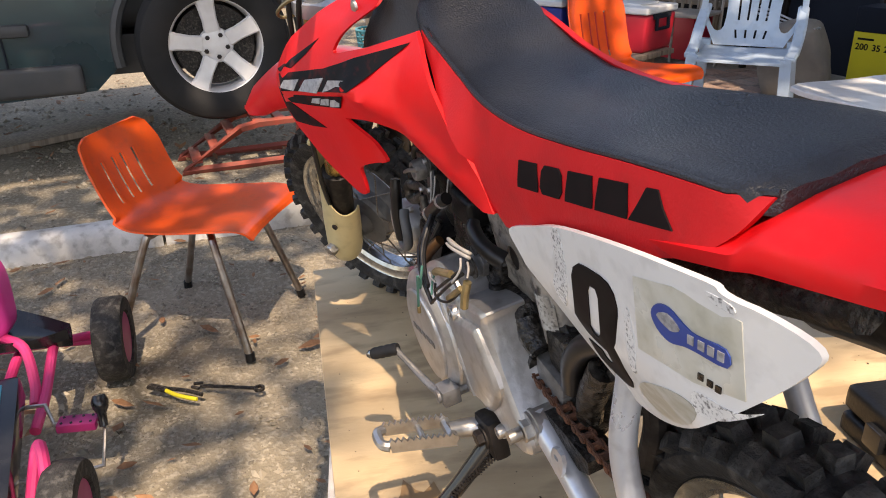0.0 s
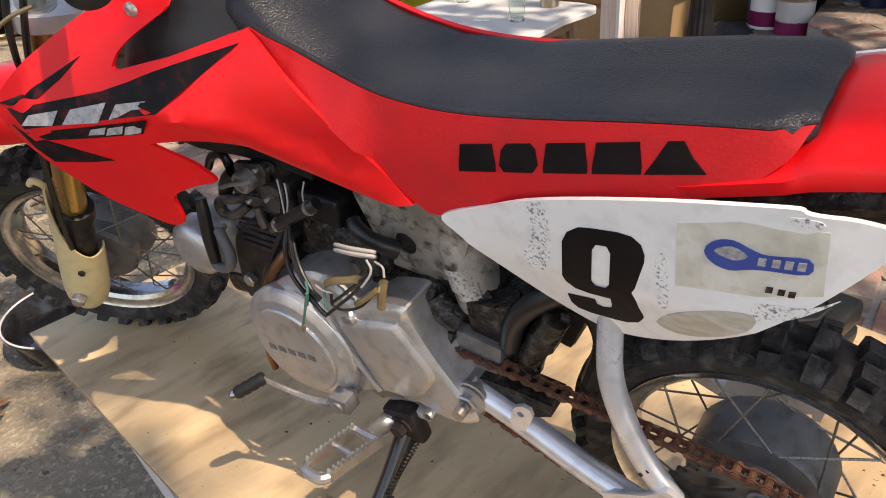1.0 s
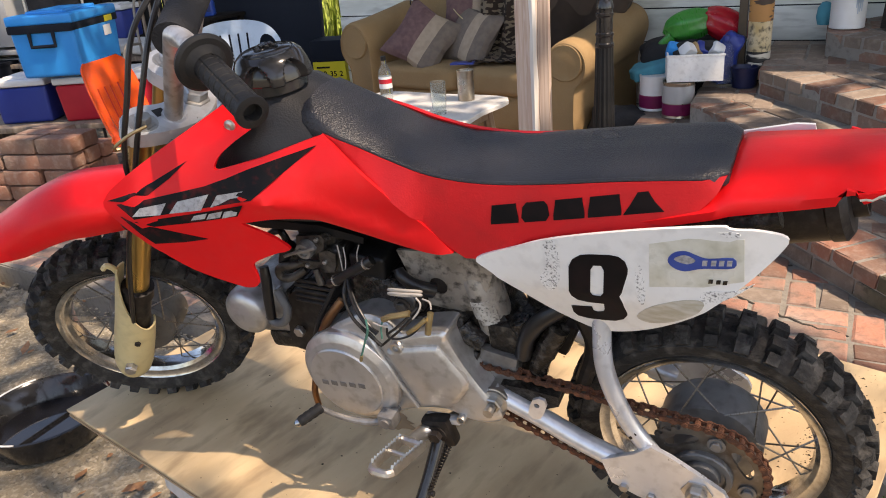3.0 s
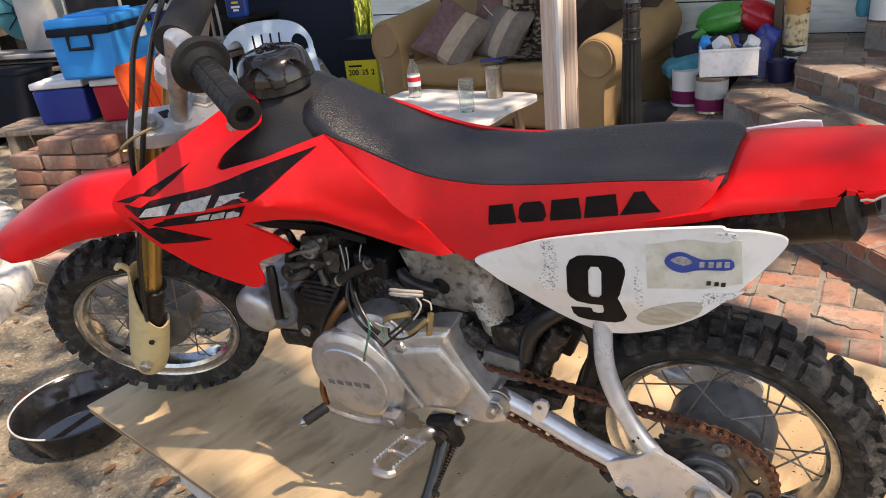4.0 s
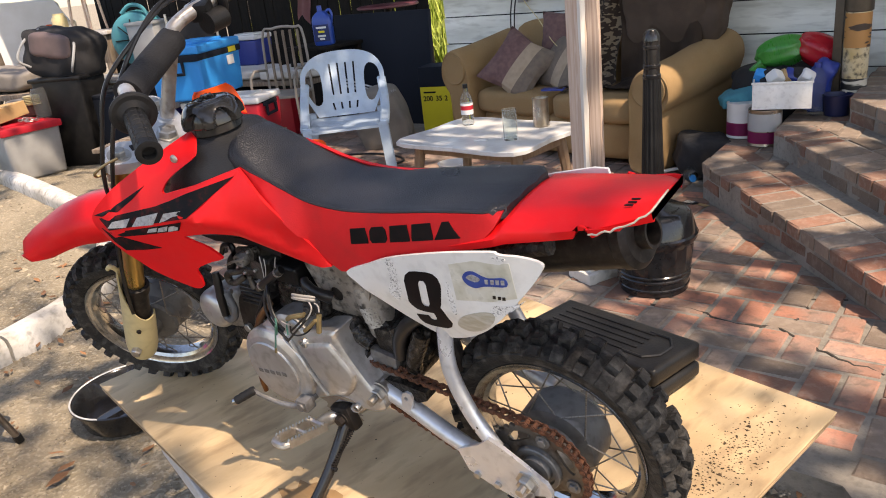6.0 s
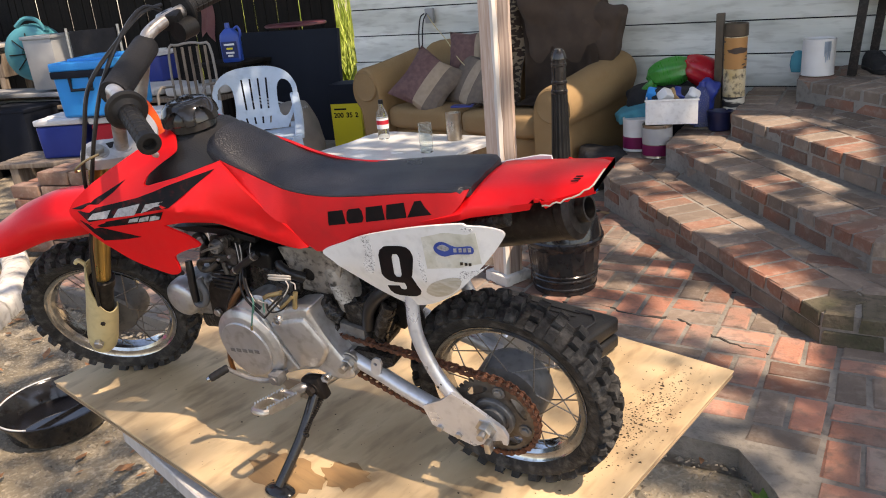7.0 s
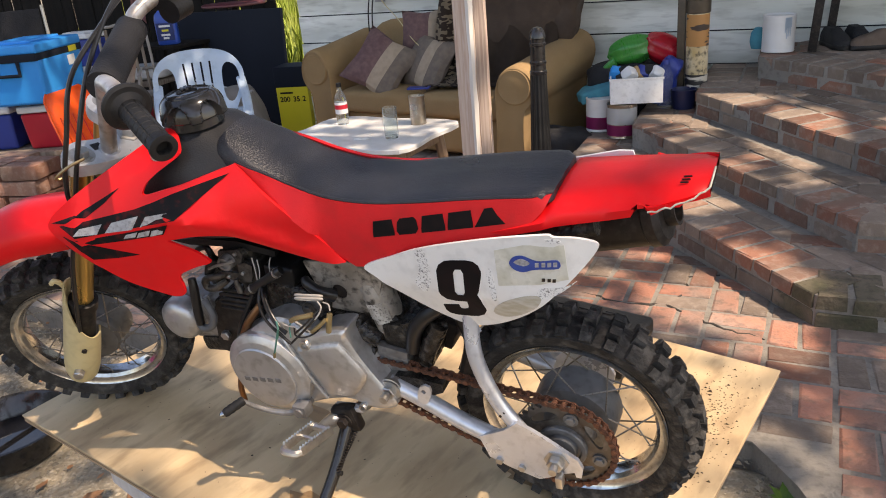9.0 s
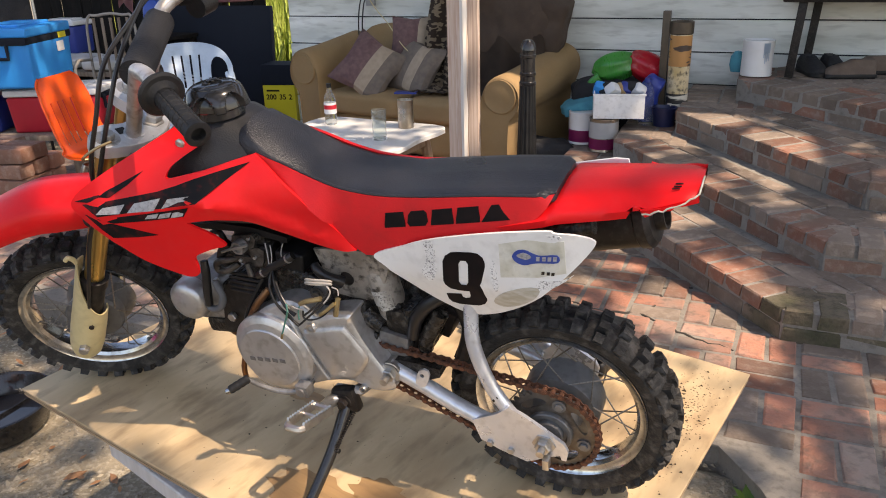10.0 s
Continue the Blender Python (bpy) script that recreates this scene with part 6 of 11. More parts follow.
def controls():
    # gear lever with rubber toe piece
    bm = bmesh.new()
    tube(bm, [(-0.392, -0.128, 0.206), (-0.415, -0.134, 0.199), (-0.444, -0.140, 0.202), (-0.465, -0.147, 0.213), (-0.478, -0.155, 0.228)], [0.0052, 0.0048, 0.0042, 0.004], 10, 5)
    box(bm, (0.024, 0.022, 0.022), (-0.392, -0.126, 0.206), bevel=0.004)
    tube(bm, [(-0.392, -0.10, 0.206), (-0.392, -0.14, 0.206)], 0.0075, 12)
    lev = part("gear_lever", bm, ALLOY, bike, "bent steel gear lever")
    bm = bmesh.new()
    p0, p1 = Vector((-0.477, -0.152, 0.228)), Vector((-0.498, -0.180, 0.220))
    tube(bm, [p0.lerp(p1, k / 12) for k in range(13)], [0.0065, 0.0080, 0.0070, 0.0080, 0.0070, 0.0080, 0.0070, 0.0078, 0.006], 14)
    part("toe_rubber", bm, GRIP, lev, "black ribbed toe rubber")
    bm = bmesh.new()
    lathe(bm, [(0.0, 0.007), (0.003, 0.0065), (0.0055, 0.003), (0.0058, -0.002)], 14, Matrix.Translation(p1) @ (p1 - p0).to_track_quat("Z", "Y").to_matrix().to_4x4())
    part("toe_tip", bm, CHROME, lev, "worn bright metal tip")
    # serrated foot peg
    a, b = Vector((-0.346, -0.118, 0.186)), Vector((-0.352, -0.212, 0.214))
    ax = (b - a).normalized()
    side = Vector((ax.y, -ax.x, 0)).normalized()
    bm = bmesh.new()
    tube(bm, [(-0.30, -0.05, 0.19), (-0.318, -0.09, 0.188), a, a.lerp(b, 0.32)], [0.010, 0.010, 0.011, 0.009], 12, 3)
    peg = part("foot_peg", bm, STEEL, bike, "serrated steel foot peg")
    for s in (-1, 1):
        # a thin side bar whose upper edge is cut into teeth
        q0, q1 = a.lerp(b, 0.28) + side * s * 0.0165, b + side * s * 0.0145
        line, n = [], 22
        for k in range(n + 1):
            line.append((q0.lerp(q1, k / n), 0.0105 if k % 2 else 0.0055))
        bm = bmesh.new()
        loft(bm, [[p + side * e + Vector((0, 0, z)) for e, z in ((-0.002, -0.007), (0.002, -0.007), (0.002, h), (-0.002, h))] for p, h in line])
        part("peg_side", bm, STEEL, peg, angle=20)
    for q, r in ((0.3, 0.006), (0.62, 0.0035)):
        bm = bmesh.new()
        tube(bm, [a.lerp(b, q) - side * 0.016, a.lerp(b, q) + side * 0.016], r, 8)
        part("peg_crosspiece", bm, STEEL, peg)
    bm = bmesh.new()
    tube(bm, [b + side * 0.0145, b + ax * 0.008 + side * 0.009, b + ax * 0.008 - side * 0.009, b - side * 0.0145], 0.0055, 8, 4)
    part("peg_end", bm, STEEL, peg)
    # side stand
    foot = LEAN_M.inverted() @ Vector((-0.362, -0.179, ply_z(-0.362, -0.179) + 0.012))
    top = Vector((-0.328, -0.108, 0.176))
    bm = bmesh.new()
    tube(bm, [top, top.lerp(foot, 0.5) + Vector((0.004, 0.004, 0)), foot], [0.0105, 0.0095, 0.009], 12, 5)
    bmf = Matrix.Translation(foot) @ Matrix.Rotation(radians(-10.3), 4, "X")
    lathe(bm, [(0, -0.011), (0.02, -0.011), (0.023, -0.008), (0.02, -0.004), (0, 0.004)], 20, bmf @ Matrix.Diagonal((1.35, 0.8, 1, 1)))
    mid = top.lerp(foot, 0.45)
    tube(bm, [mid, mid + Vector((0.018, 0.0, 0.0))], 0.004, 8)
    st = part("side_stand", bm, GLOSSB, bike, "black painted side stand")
    bm = bmesh.new()
    box(bm, (0.042, 0.02, 0.046), tuple(top + Vector((0, 0.002, 0.008))), m=pose(0, 0, 0, 0, -12, 0), bevel=0.007)
    bolt(bm, Matrix.Translation(top + Vector((0, -0.008, 0.01))) @ LEFT, 0.009, 0.01)
    part("stand_bracket", bm, MATTEB, st, "black pivot bracket with bolt")
    bm = bmesh.new()
    s0, s1 = top + Vector((0.013, -0.004, -0.01)), mid + Vector((0.012, 0, 0.005))
    coil = [s0.lerp(s1, k / 60) + Vector((math.cos(k * 1.6), math.sin(k * 1.6), 0)) * 0.0042 for k in range(61)]
    tube(bm, coil, 0.0013, 5)
    part("stand_spring", bm, MATTEB, st, "return spring")


controls()


def front_end():
    """Fork, guards, clamps, bar, grips and mudguard, in the steered axes."""
    RAKE = radians(20)
    u, fw = Vector((math.sin(RAKE), 0, math.cos(RAKE))), Vector((-math.cos(RAKE), 0, math.sin(RAKE)))
    side = Vector((0, 1, 0))
    def P(s, y=0.0, fwd=0.0):
        return u * s + side * y + fw * fwd
    def put(name, bm, mat, parent, label="", **k):
        bm.transform(FM)
        return part(name, bm, mat, parent, label, **k)
    along = Matrix.Rotation(RAKE, 4, "Y")
    for s in (-1, 1):
        bm = bmesh.new()
        tube(bm, [P(0.10, s * 0.072), P(0.462, s * 0.072)], 0.0165, 24)
        leg = put("fork_tube", bm, GOLD, bike, "gold fork tube")
        bm = bmesh.new()
        tube(bm, [P(-0.045, s * 0.072), P(-0.03, s * 0.072), P(0.145, s * 0.072), P(0.147, s * 0.072), P(0.165, s * 0.072), P(0.167, s * 0.072)], [0.015, 0.020, 0.0205, 0.0235, 0.0235, 0.019], 24)
        put("fork_slider", bm, MATTEB, leg, "black fork slider and seal")
        # wrap-round cream guard: open at the back, its front edge drawn up into a hook
        rows = []
        for a in np.linspace(-120, 128, 25):
            top = 0.085 + 0.108 * max(0.0, min(1.0, (a + 55) / 115)) ** 1.6
            col = []
            for k in range(13):
                q = -0.042 + (top + 0.042) * k / 12
                rr = interp(q, [-0.042, -0.034, -0.01, 0.05, 0.09, 0.2], [0.021, 0.0255, 0.029, 0.0295, 0.0285, 0.0285])
                col.append(P(q, s * (0.071 + rr * math.cos(radians(a))), rr * 1.05 * math.sin(radians(a)) + 0.002))
            rows.append(col)
        bm = bmesh.new()
        loft(bm, rows, cap=False, closed=False)
        bmesh.ops.recalc_face_normals(bm, faces=bm.faces[:])
        bmesh.ops.solidify(bm, geom=bm.faces[:], thickness=0.0028)
        g = put("fork_guard", bm, CREAM, leg, "cream plastic fork guard", angle=50)
        bm = bmesh.new()
        tube(bm, [P(0.186, s * 0.070, 0.030), P(0.196, s * 0.072, 0.036), P(0.200, s * 0.074, 0.044), P(0.192, s * 0.074, 0.048)], [0.004, 0.0045, 0.004], 8, 4)
        put("guard_hook", bm, CREAM, g)
        bm = bmesh.new()
        bolt(bm, Matrix.Translation(P(0.06, s * 0.098, -0.008)) @ (LEFT if s < 0 else ROT_Y), 0.005, 0.004, False)
        put("guard_screw", bm, MATTEB, g, "dark guard screw")
    bm = bmesh.new()
    tube(bm, [(0, -0.112, 0), (0, 0.112, 0)], 0.007, 12)
    axle = put("front_axle", bm, STEEL, bike, "front axle")
    for s in (-1, 1):
        bm = bmesh.new()
        bolt(bm, Matrix.Translation((0, s * 0.1, 0)) @ (LEFT if s < 0 else ROT_Y), 0.010, 0.01, False)
        put("axle_nut", bm, STEEL, axle)
    # triple clamps
    for s0, mat, lab in ((0.459, SILVER, "silver top clamp"), (0.315, MATTEB, "black lower clamp")):
        o = smooth_line([(-0.098, 0.012, 0), (-0.075, 0.027, 0), (-0.045, 0.018, 0), (-0.025, -0.012, 0), (0.0, -0.022, 0), (0.025, -0.012, 0), (0.045, 0.018, 0), (0.075, 0.027, 0), (0.098, 0.012, 0), (0.088, -0.018, 0), (0.05, -0.062, 0), (0, -0.078, 0), (-0.05, -0.062, 0), (-0.088, -0.018, 0)], 4, True)
        bm = bmesh.new()
        loft(bm, [[P(s0 + h, q.x, q.y * k) for q in o] for h, k in ((-0.011, 0.97), (-0.008, 1), (0.006, 1), (0.009, 0.97))])
        cl = put("triple_clamp", bm, mat, bike, lab)
        if s0 > 0.4:
            for s in (-1, 1):
                bm = bmesh.new()
                lathe(bm, [(0, 0), (0.0155, 0), (0.0155, 0.002), (0.010, 0.0022), (0.010, 0.010), (0.0085, 0.0115), (0, 0.0115)], 6, Matrix.Translation(P(0.468, s * 0.072)) @ along)
                put("clamp_bolt", bm, STEEL, cl, "zinc clamp bolt")
                bm = bmesh.new()
                lathe(bm, [(0, 0), (0.0185, 0), (0.0185, 0.0015), (0, 0.0016)], 24, Matrix.Translation(P(0.4675, s * 0.072)) @ along)
                put("washer", bm, STEEL, cl)
                bm = bmesh.new()
                box(bm, (0.014, 0.014, 0.0014), m=Matrix.Translation(P(0.4684, s * 0.045, -0.014)) @ along @ pose(0, 0, 0, 0, 0, 45), bevel=0.0004, seg=1)
                put("badge", bm, DARKCLOTH, cl, "small dark diamond badge")
            bm = bmesh.new()
            lathe(bm, [(0, 0), (0.019, 0), (0.019, 0.003), (0.0155, 0.004), (0.0155, 0.014), (0.013, 0.016), (0.008, 0.016), (0.008, 0.012), (0, 0.012)], 6, Matrix.Translation(P(0.468, 0, -0.05)) @ along)
            put("stem_nut", bm, STEEL, cl, "chromed stem nut")
    bm = bmesh.new()
    tube(bm, [P(0.29, 0, -0.05), P(0.455, 0, -0.05)], 0.022, 18)
    put("steering_stem", bm, FRAMEG, bike, "steering stem")
    # handlebar: risers, bends and cross pad
    foot = tuple(P(0.46, -0.045, -0.032))
    bend = Vector((0.236, -0.088, 0.553))
    bar = [(0.349, -0.262, 0.568), (0.318, -0.215, 0.570), (0.288, -0.168, 0.572), (0.262, -0.125, 0.572), (0.243, -0.098, 0.565), tuple(bend), tuple(bend.lerp(Vector(foot), 0.3)), tuple(bend.lerp(Vector(foot), 0.65)), foot]
    bm = bmesh.new()
    tube(bm, bar[1:], 0.0115, 18, 6)
    hb = put("handlebar", bm, BARPAINT, bike, "silver handlebar with chipped paint at the bend")
    bm = bmesh.new()
    tube(bm, [(x, -y, z) for x, y, z in bar], 0.0115, 18, 6)
    put("bar_half", bm, BARPAINT, hb)
    for s in (-1, 1):
        bm = bmesh.new()
        f = Vector(foot)
        tube(bm, [(f.x, s * abs(f.y), f.z), tuple(Vector((f.x, s * abs(f.y), f.z)) + u * 0.012)], [0.018, 0.0145], 18)
        put("riser_foot", bm, SILVER, hb)
    bm = bmesh.new()
    tube(bm, [(0.233, -0.080, 0.551), (0.233, -0.076, 0.551), (0.233, 0.0, 0.549), (0.233, 0.082, 0.546), (0.233, 0.086, 0.546)], [0.019, 0.0225, 0.0225, 0.0225, 0.0225, 0.0225, 0.019], 24, 4)
    put("crossbar_pad", bm, PADFOAM, hb, "black foam crossbar pad")
    for s in (-1, 1):
        st, b1 = Vector((0.290, s * 0.172, 0.572)), Vector((0.350, s * 0.264, 0.5685))
        d = b1 - st
        q = Matrix.Translation(st) @ d.to_track_quat("Z", "Y").to_matrix().to_4x4()
        L = d.length
        prof, rows = [], 8
        for k in range(rows):
            z0, z1 = 0.008 + (L - 0.014) * k / rows, 0.008 + (L - 0.014) * (k + 1) / rows
            prof += [(0.0138, z0), (0.0150, z0 + 0.0010), (0.0150, z1 - 0.0010), (0.0138, z1)]
        bm = bmesh.new()
        lathe(bm, [(0.012, 0.0)] + prof + [(0.0168, L - 0.005), (0.0168, L - 0.001), (0.014, L), (0.0095, L), (0.009, L - 0.012), (0, L - 0.012)], 60, q, wobble=lambda a, h: 0.92 if round(a / (2 * math.pi) * 60) % 10 == 0 and 0.008 < h < L - 0.006 else 1.0)
        g = put("grip", bm, GRIP, hb, "black rubber grip with a square tread", angle=40)
        bm = bmesh.new()
        lathe(bm, [(0.012, -0.006), (0.027, -0.006), (0.0305, -0.003), (0.031, 0.001), (0.028, 0.004), (0.022, 0.0045), (0.018, 0.008), (0.0155, 0.012)], 40, q)
        put("grip_flange", bm, GRIP, g)
    bm = bmesh.new()
    tube(bm, [(0.285, 0.12, 0.553), (0.30, 0.155, 0.548)], 0.0185, 14)
    hs = put("throttle_housing", bm, BLACKP, hb, "black throttle housing")
    bm = bmesh.new()
    box(bm, (0.035, 0.03, 0.03), (0.275, 0.138, 0.568), bevel=0.006)
    put("lever_perch", bm, BLACKP, hb)
    bm = bmesh.new()
    tube(bm, [(0.258, 0.13, 0.575), (0.25, 0.155, 0.57), (0.275, 0.22, 0.562), (0.288, 0.255, 0.566)], [0.006, 0.006, 0.005, 0.007], 8, 5)
    put("brake_lever", bm, STEEL, hb, "silver brake lever")
    # brake and throttle cables
    for pts in ([(0.262, 0.135, 0.59), (0.245, 0.10, 0.61), (0.225, 0.03, 0.595), (0.20, -0.04, 0.55), (0.178, -0.08, 0.49), (0.152, -0.10, 0.42), (0.118, -0.106, 0.33), (0.088, -0.106, 0.26), (0.05, -0.102, 0.14), (0.02, -0.085, 0.05)],
                [(0.262, 0.145, 0.595), (0.245, 0.09, 0.605), (0.22, 0.02, 0.59), (0.182, -0.05, 0.552), (0.16, -0.086, 0.485), (0.138, -0.102, 0.42), (0.132, -0.1, 0.37), (0.16, -0.06, 0.32), (0.22, -0.02, 0.28)]):
        bm = bmesh.new()
        tube(bm, pts, 0.0035, 8, 8)
        put("control_cable", bm, WIRE, bike, "black control cable")
    bm = bmesh.new()
    tube(bm, [(0.175, -0.098, 0.452), (0.155, -0.108, 0.448), (0.135, -0.112, 0.436), (0.13, -0.104, 0.425), (0.15, -0.094, 0.425)], 0.0022, 6, 5)
    put("cable_guide", bm, BRASS, bike, "bent wire cable guide")
    # red front mudguard
    cl = smooth_line([(0.16, 0, 0.288), (0.10, 0, 0.297), (0.04, 0, 0.298), (-0.02, 0, 0.292), (-0.07, 0, 0.274), (-0.115, 0, 0.249), (-0.15, 0, 0.228), (-0.172, 0, 0.213)], 6)
    rings = []
    for i, p in enumerate(cl):
        t = (cl[min(i + 1, len(cl) - 1)] - cl[max(i - 1, 0)]).normalized()
        nrm = Vector((t.z, 0, -t.x))
        if nrm.z < 0:
            nrm = -nrm
        k = i / (len(cl) - 1)
        w = interp(k, [0, 0.25, 0.6, 0.9, 1], [0.045, 0.056, 0.060, 0.052, 0.040])
        drop = interp(k, [0, 0.35, 0.7, 0.92, 1], [0.040, 0.050, 0.040, 0.022, 0.010])
        prof = [(-1.0, -drop), (-0.97, -drop * 0.45), (-0.82, -0.006), (-0.5, 0.002), (-0.25, 0.008), (0, 0.009)]
        prof += [(-a, b) for a, b in prof[-2::-1]]
        rings.append([p + side * (a * w) + nrm * b for a, b in prof] + [p + side * (a * (w - 0.003)) + nrm * (b - 0.003) for a, b in prof[::-1]])
    bm = bmesh.new()
    loft(bm, rings)
    put("front_fender", bm, RED, bike, "red plastic front mudguard", angle=50)


front_end()

# ---- big things round the motorcycle ----
WANE = material("bare_white_wood", (0.74, 0.70, 0.64), 0.7, var=(0.55, 0.50, 0.44), scale=5, amount=0.7, stretch=(6, 6, 0.8), bump=0.1, bump_scale=60)
SPLIT = material("grey_split_wood", (0.36, 0.29, 0.25), 0.75, var=(0.20, 0.14, 0.11), scale=7, amount=0.85, stretch=(14, 14, 0.5), bump=0.2, bump_scale=60)


def post():
    ob = thing("wooden_post", "rough pine four by four porch post", "post", pose(-0.955, 1.96, 0, 0, 0, -25))
    bm = bmesh.new()
    box(bm, (0.095, 0.095, 3.6), (0, 0, 1.27), bevel=0.006, seg=2)
    part("timber", bm, LUMBER, ob, smooth=False)
    # a waney pale corner and a split grey strip along the side
    rng = random.Random(31)
    for name, mat, x0, x1, y0, y1, lab in (("waney_edge", WANE, 0.034, 0.0495, -0.0500, -0.030, "bare white edge where the bark was"), ("split_strip", SPLIT, 0.044, 0.0497, -0.024, 0.030, "greyed split strip along the grain")):
        bm = bmesh.new()
        rings = []
        for k in range(37):
            z = -0.48 + 3.5 * k / 36
            a, b = rng.uniform(-0.004, 0.004), rng.uniform(-0.005, 0.005)
            rings.append([Vector((x0 + (a if name == "waney_edge" else 0), y0, z)), Vector((x1, y0 + b * (name != "waney_edge"), z)), Vector((x1, y1 + b, z)), Vector((x0 + 0.004, y1, z))])
        loft(bm, rings)
        part(name, bm, mat, ob, lab, smooth=False)
    bm = bmesh.new()
    box(bm, (0.15, 0.15, 0.05), (0, 0, PATIO_Z + 0.02), bevel=0.01)
    part("footing", bm, CONCRETE, ob)


post()


def ash_post():
    ob = thing("smoking_bin", "black plastic smokers' bin with fluted column and ribbed bucket base", "ashtray", pose(-0.685, 1.965, PATIO_Z))
    bm = bmesh.new()
    def flute(a, h):
        return 1 + (0.022 * max(0.0, min(1.0, 3 * math.sin(a * 18))) if 0.095 < h < 0.2 else 0)
    lathe(bm, [(0, 0), (0.128, 0), (0.134, 0.006), (0.135, 0.022), (0.139, 0.026), (0.139, 0.032), (0.136, 0.036), (0.139, 0.06), (0.143, 0.064), (0.143, 0.070), (0.140, 0.074), (0.141, 0.08), (0.145, 0.084), (0.145, 0.089), (0.141, 0.093), (0.142, 0.10), (0.147, 0.15), (0.151, 0.195), (0.154, 0.205), (0.164, 0.215), (0.170, 0.228), (0.171, 0.240), (0.166, 0.248), (0, 0.249)], 108, wobble=flute)
    part("bucket", bm, GLOSSB, ob, angle=30)
    bm = bmesh.new()
    lathe(bm, [(0.166, 0.247), (0.164, 0.256), (0.155, 0.285), (0.146, 0.315), (0.138, 0.328), (0.12, 0.337), (0.075, 0.345), (0.055, 0.356), (0.048, 0.375), (0.046, 0.392)], 48)
    lid = part("lid", bm, GLOSSB, ob)
    bm = bmesh.new()
    for k in range(9):
        box(bm, (0.004, 0.05, 0.004), m=pose(0.085 + 0.004 * (k % 2), -0.032 + 0.008 * k, 0.339, 0, 8, 35))
    part("grip_ribs", bm, GLOSSB, lid)
    bm = bmesh.new()
    lathe(bm, [(0.044, 0.385), (0.0425, 0.40), (0.041, 0.45), (0.0315, 0.80), (0.031, 0.84)], 112, wobble=lambda a, h: 1 + 0.05 * math.cos(a * 14))
    part("column", bm, BLACKP, ob)
    bm = bmesh.new()
    lathe(bm, [(0.031, 0.838), (0.0335, 0.842), (0.0335, 0.852), (0.030, 0.856), (0.0295, 0.876), (0.0325, 0.88), (0.0325, 0.888), (0.0290, 0.892), (0.0285, 0.945), (0.0315, 0.949), (0.0315, 0.957), (0.0285, 0.960), (0.0285, 0.972), (0.031, 0.975), (0.030, 0.985), (0.026, 1.0), (0.017, 1.013), (0, 1.018)], 40)
    part("finial", bm, GLOSSB, ob)


ash_post()


def cushion(bm, sx, sy, sz, at=(0, 0, 0), m=None, puff=1.0, n=10):
    """A soft block: a rounded box with bulging faces."""
    t = bmesh.new()
    bmesh.ops.create_cube(t, size=2)
    bmesh.ops.subdivide_edges(t, edges=t.edges[:], cuts=n, use_grid_fill=True)
    for v in t.verts:
        x, y, z = v.co
        k = 6.0
        l = (abs(x) ** k + abs(y) ** k + abs(z) ** k) ** (1 / k)
        v.co = Vector((x / l, y / l, z / l))
        b = puff * 0.12 * (1 - v.co.x ** 2) * (1 - v.co.y ** 2)
        v.co.z *= 1 + b * 2
        v.co.x *= sx / 2
        v.co.y *= sy / 2
        v.co.z *= sz / 2
        v.co += v.normal * 0.004 * noise.noise(v.co * 9 + Vector(at))
    join(bm, t, Matrix.Translation(at) @ (m or Matrix()))


def sofa():
    ob = thing("sofa", "tan upholstered rolled-arm loveseat", "sofa", pose(-2.055, 3.58, PATIO_Z, 0, 0, -11))
    bm = bmesh.new()
    cushion(bm, 1.46, 0.72, 0.28, (-0.05, 0.42, 0.17), puff=0.1)
    part("base", bm, SOFA, ob)
    for s in (-0.41, 0.29):
        bm = bmesh.new()
        cushion(bm, 0.70, 0.64, 0.17, (s, 0.34, 0.36), puff=0.5)
        part("seat_cushion", bm, SOFA, ob)
    bm = bmesh.new()
    cushion(bm, 1.52, 0.24, 0.60, (-0.06, 0.64, 0.56), m=pose(0, 0, 0, -7), puff=0.1)
    part("back", bm, SOFA, ob)
    for s in (-1, 1):
        prof = [(-0.13, 0.03), (-0.135, 0.25), (-0.135, 0.42), (-0.13, 0.51), (-0.085, 0.60), (0.0, 0.64), (0.085, 0.615), (0.135, 0.55), (0.14, 0.47), (0.105, 0.405), (0.07, 0.36), (0.06, 0.2), (0.05, 0.03)]
        sm = smooth_line([(p[0], 0, p[1]) for p in prof], 4, True)
        rings = []
        for y, k in ((-0.012, 0.90), (-0.02, 0.95), (-0.012, 0.985), (0.01, 1.0), (0.15, 1.0), (0.3, 1.0), (0.45, 1.0), (0.6, 1.0), (0.75, 1.0), (0.82, 0.97), (0.84, 0.90)):
            up = 0.125 * max(0.0, y / 0.85) ** 1.3
            rings.append([Vector((s * ((0.75 if s > 0 else 0.87) + p.x * k), y, (0.33 + (p.z - 0.33) * k) * (1 if s > 0 else 1.13) + up * max(0.0, min(1.0, (p.z - 0.3) / 0.15)) + 0.004 * noise.noise(Vector((p.x * 9, y * 7, p.z * 9 + s))))) for p in sm])
        bm = bmesh.new()
        loft(bm, rings)
        arm = part("arm", bm, SOFA, ob, angle=60)
        bm = bmesh.new()
        lathe(bm, [(0.112, -0.010), (0.112, 0.0), (0.106, 0.006), (0.098, 0.004), (0.06, 0.008), (0, 0.010)], 36, pose(0.755 if s > 0 else -0.875, -0.018, 0.515 if s > 0 else 0.585, 90, 0, 0) @ Matrix.Diagonal((1, 0.95, 1, 1)))
        part("arm_scroll", bm, SOFA, arm)
    return ob


sofa()


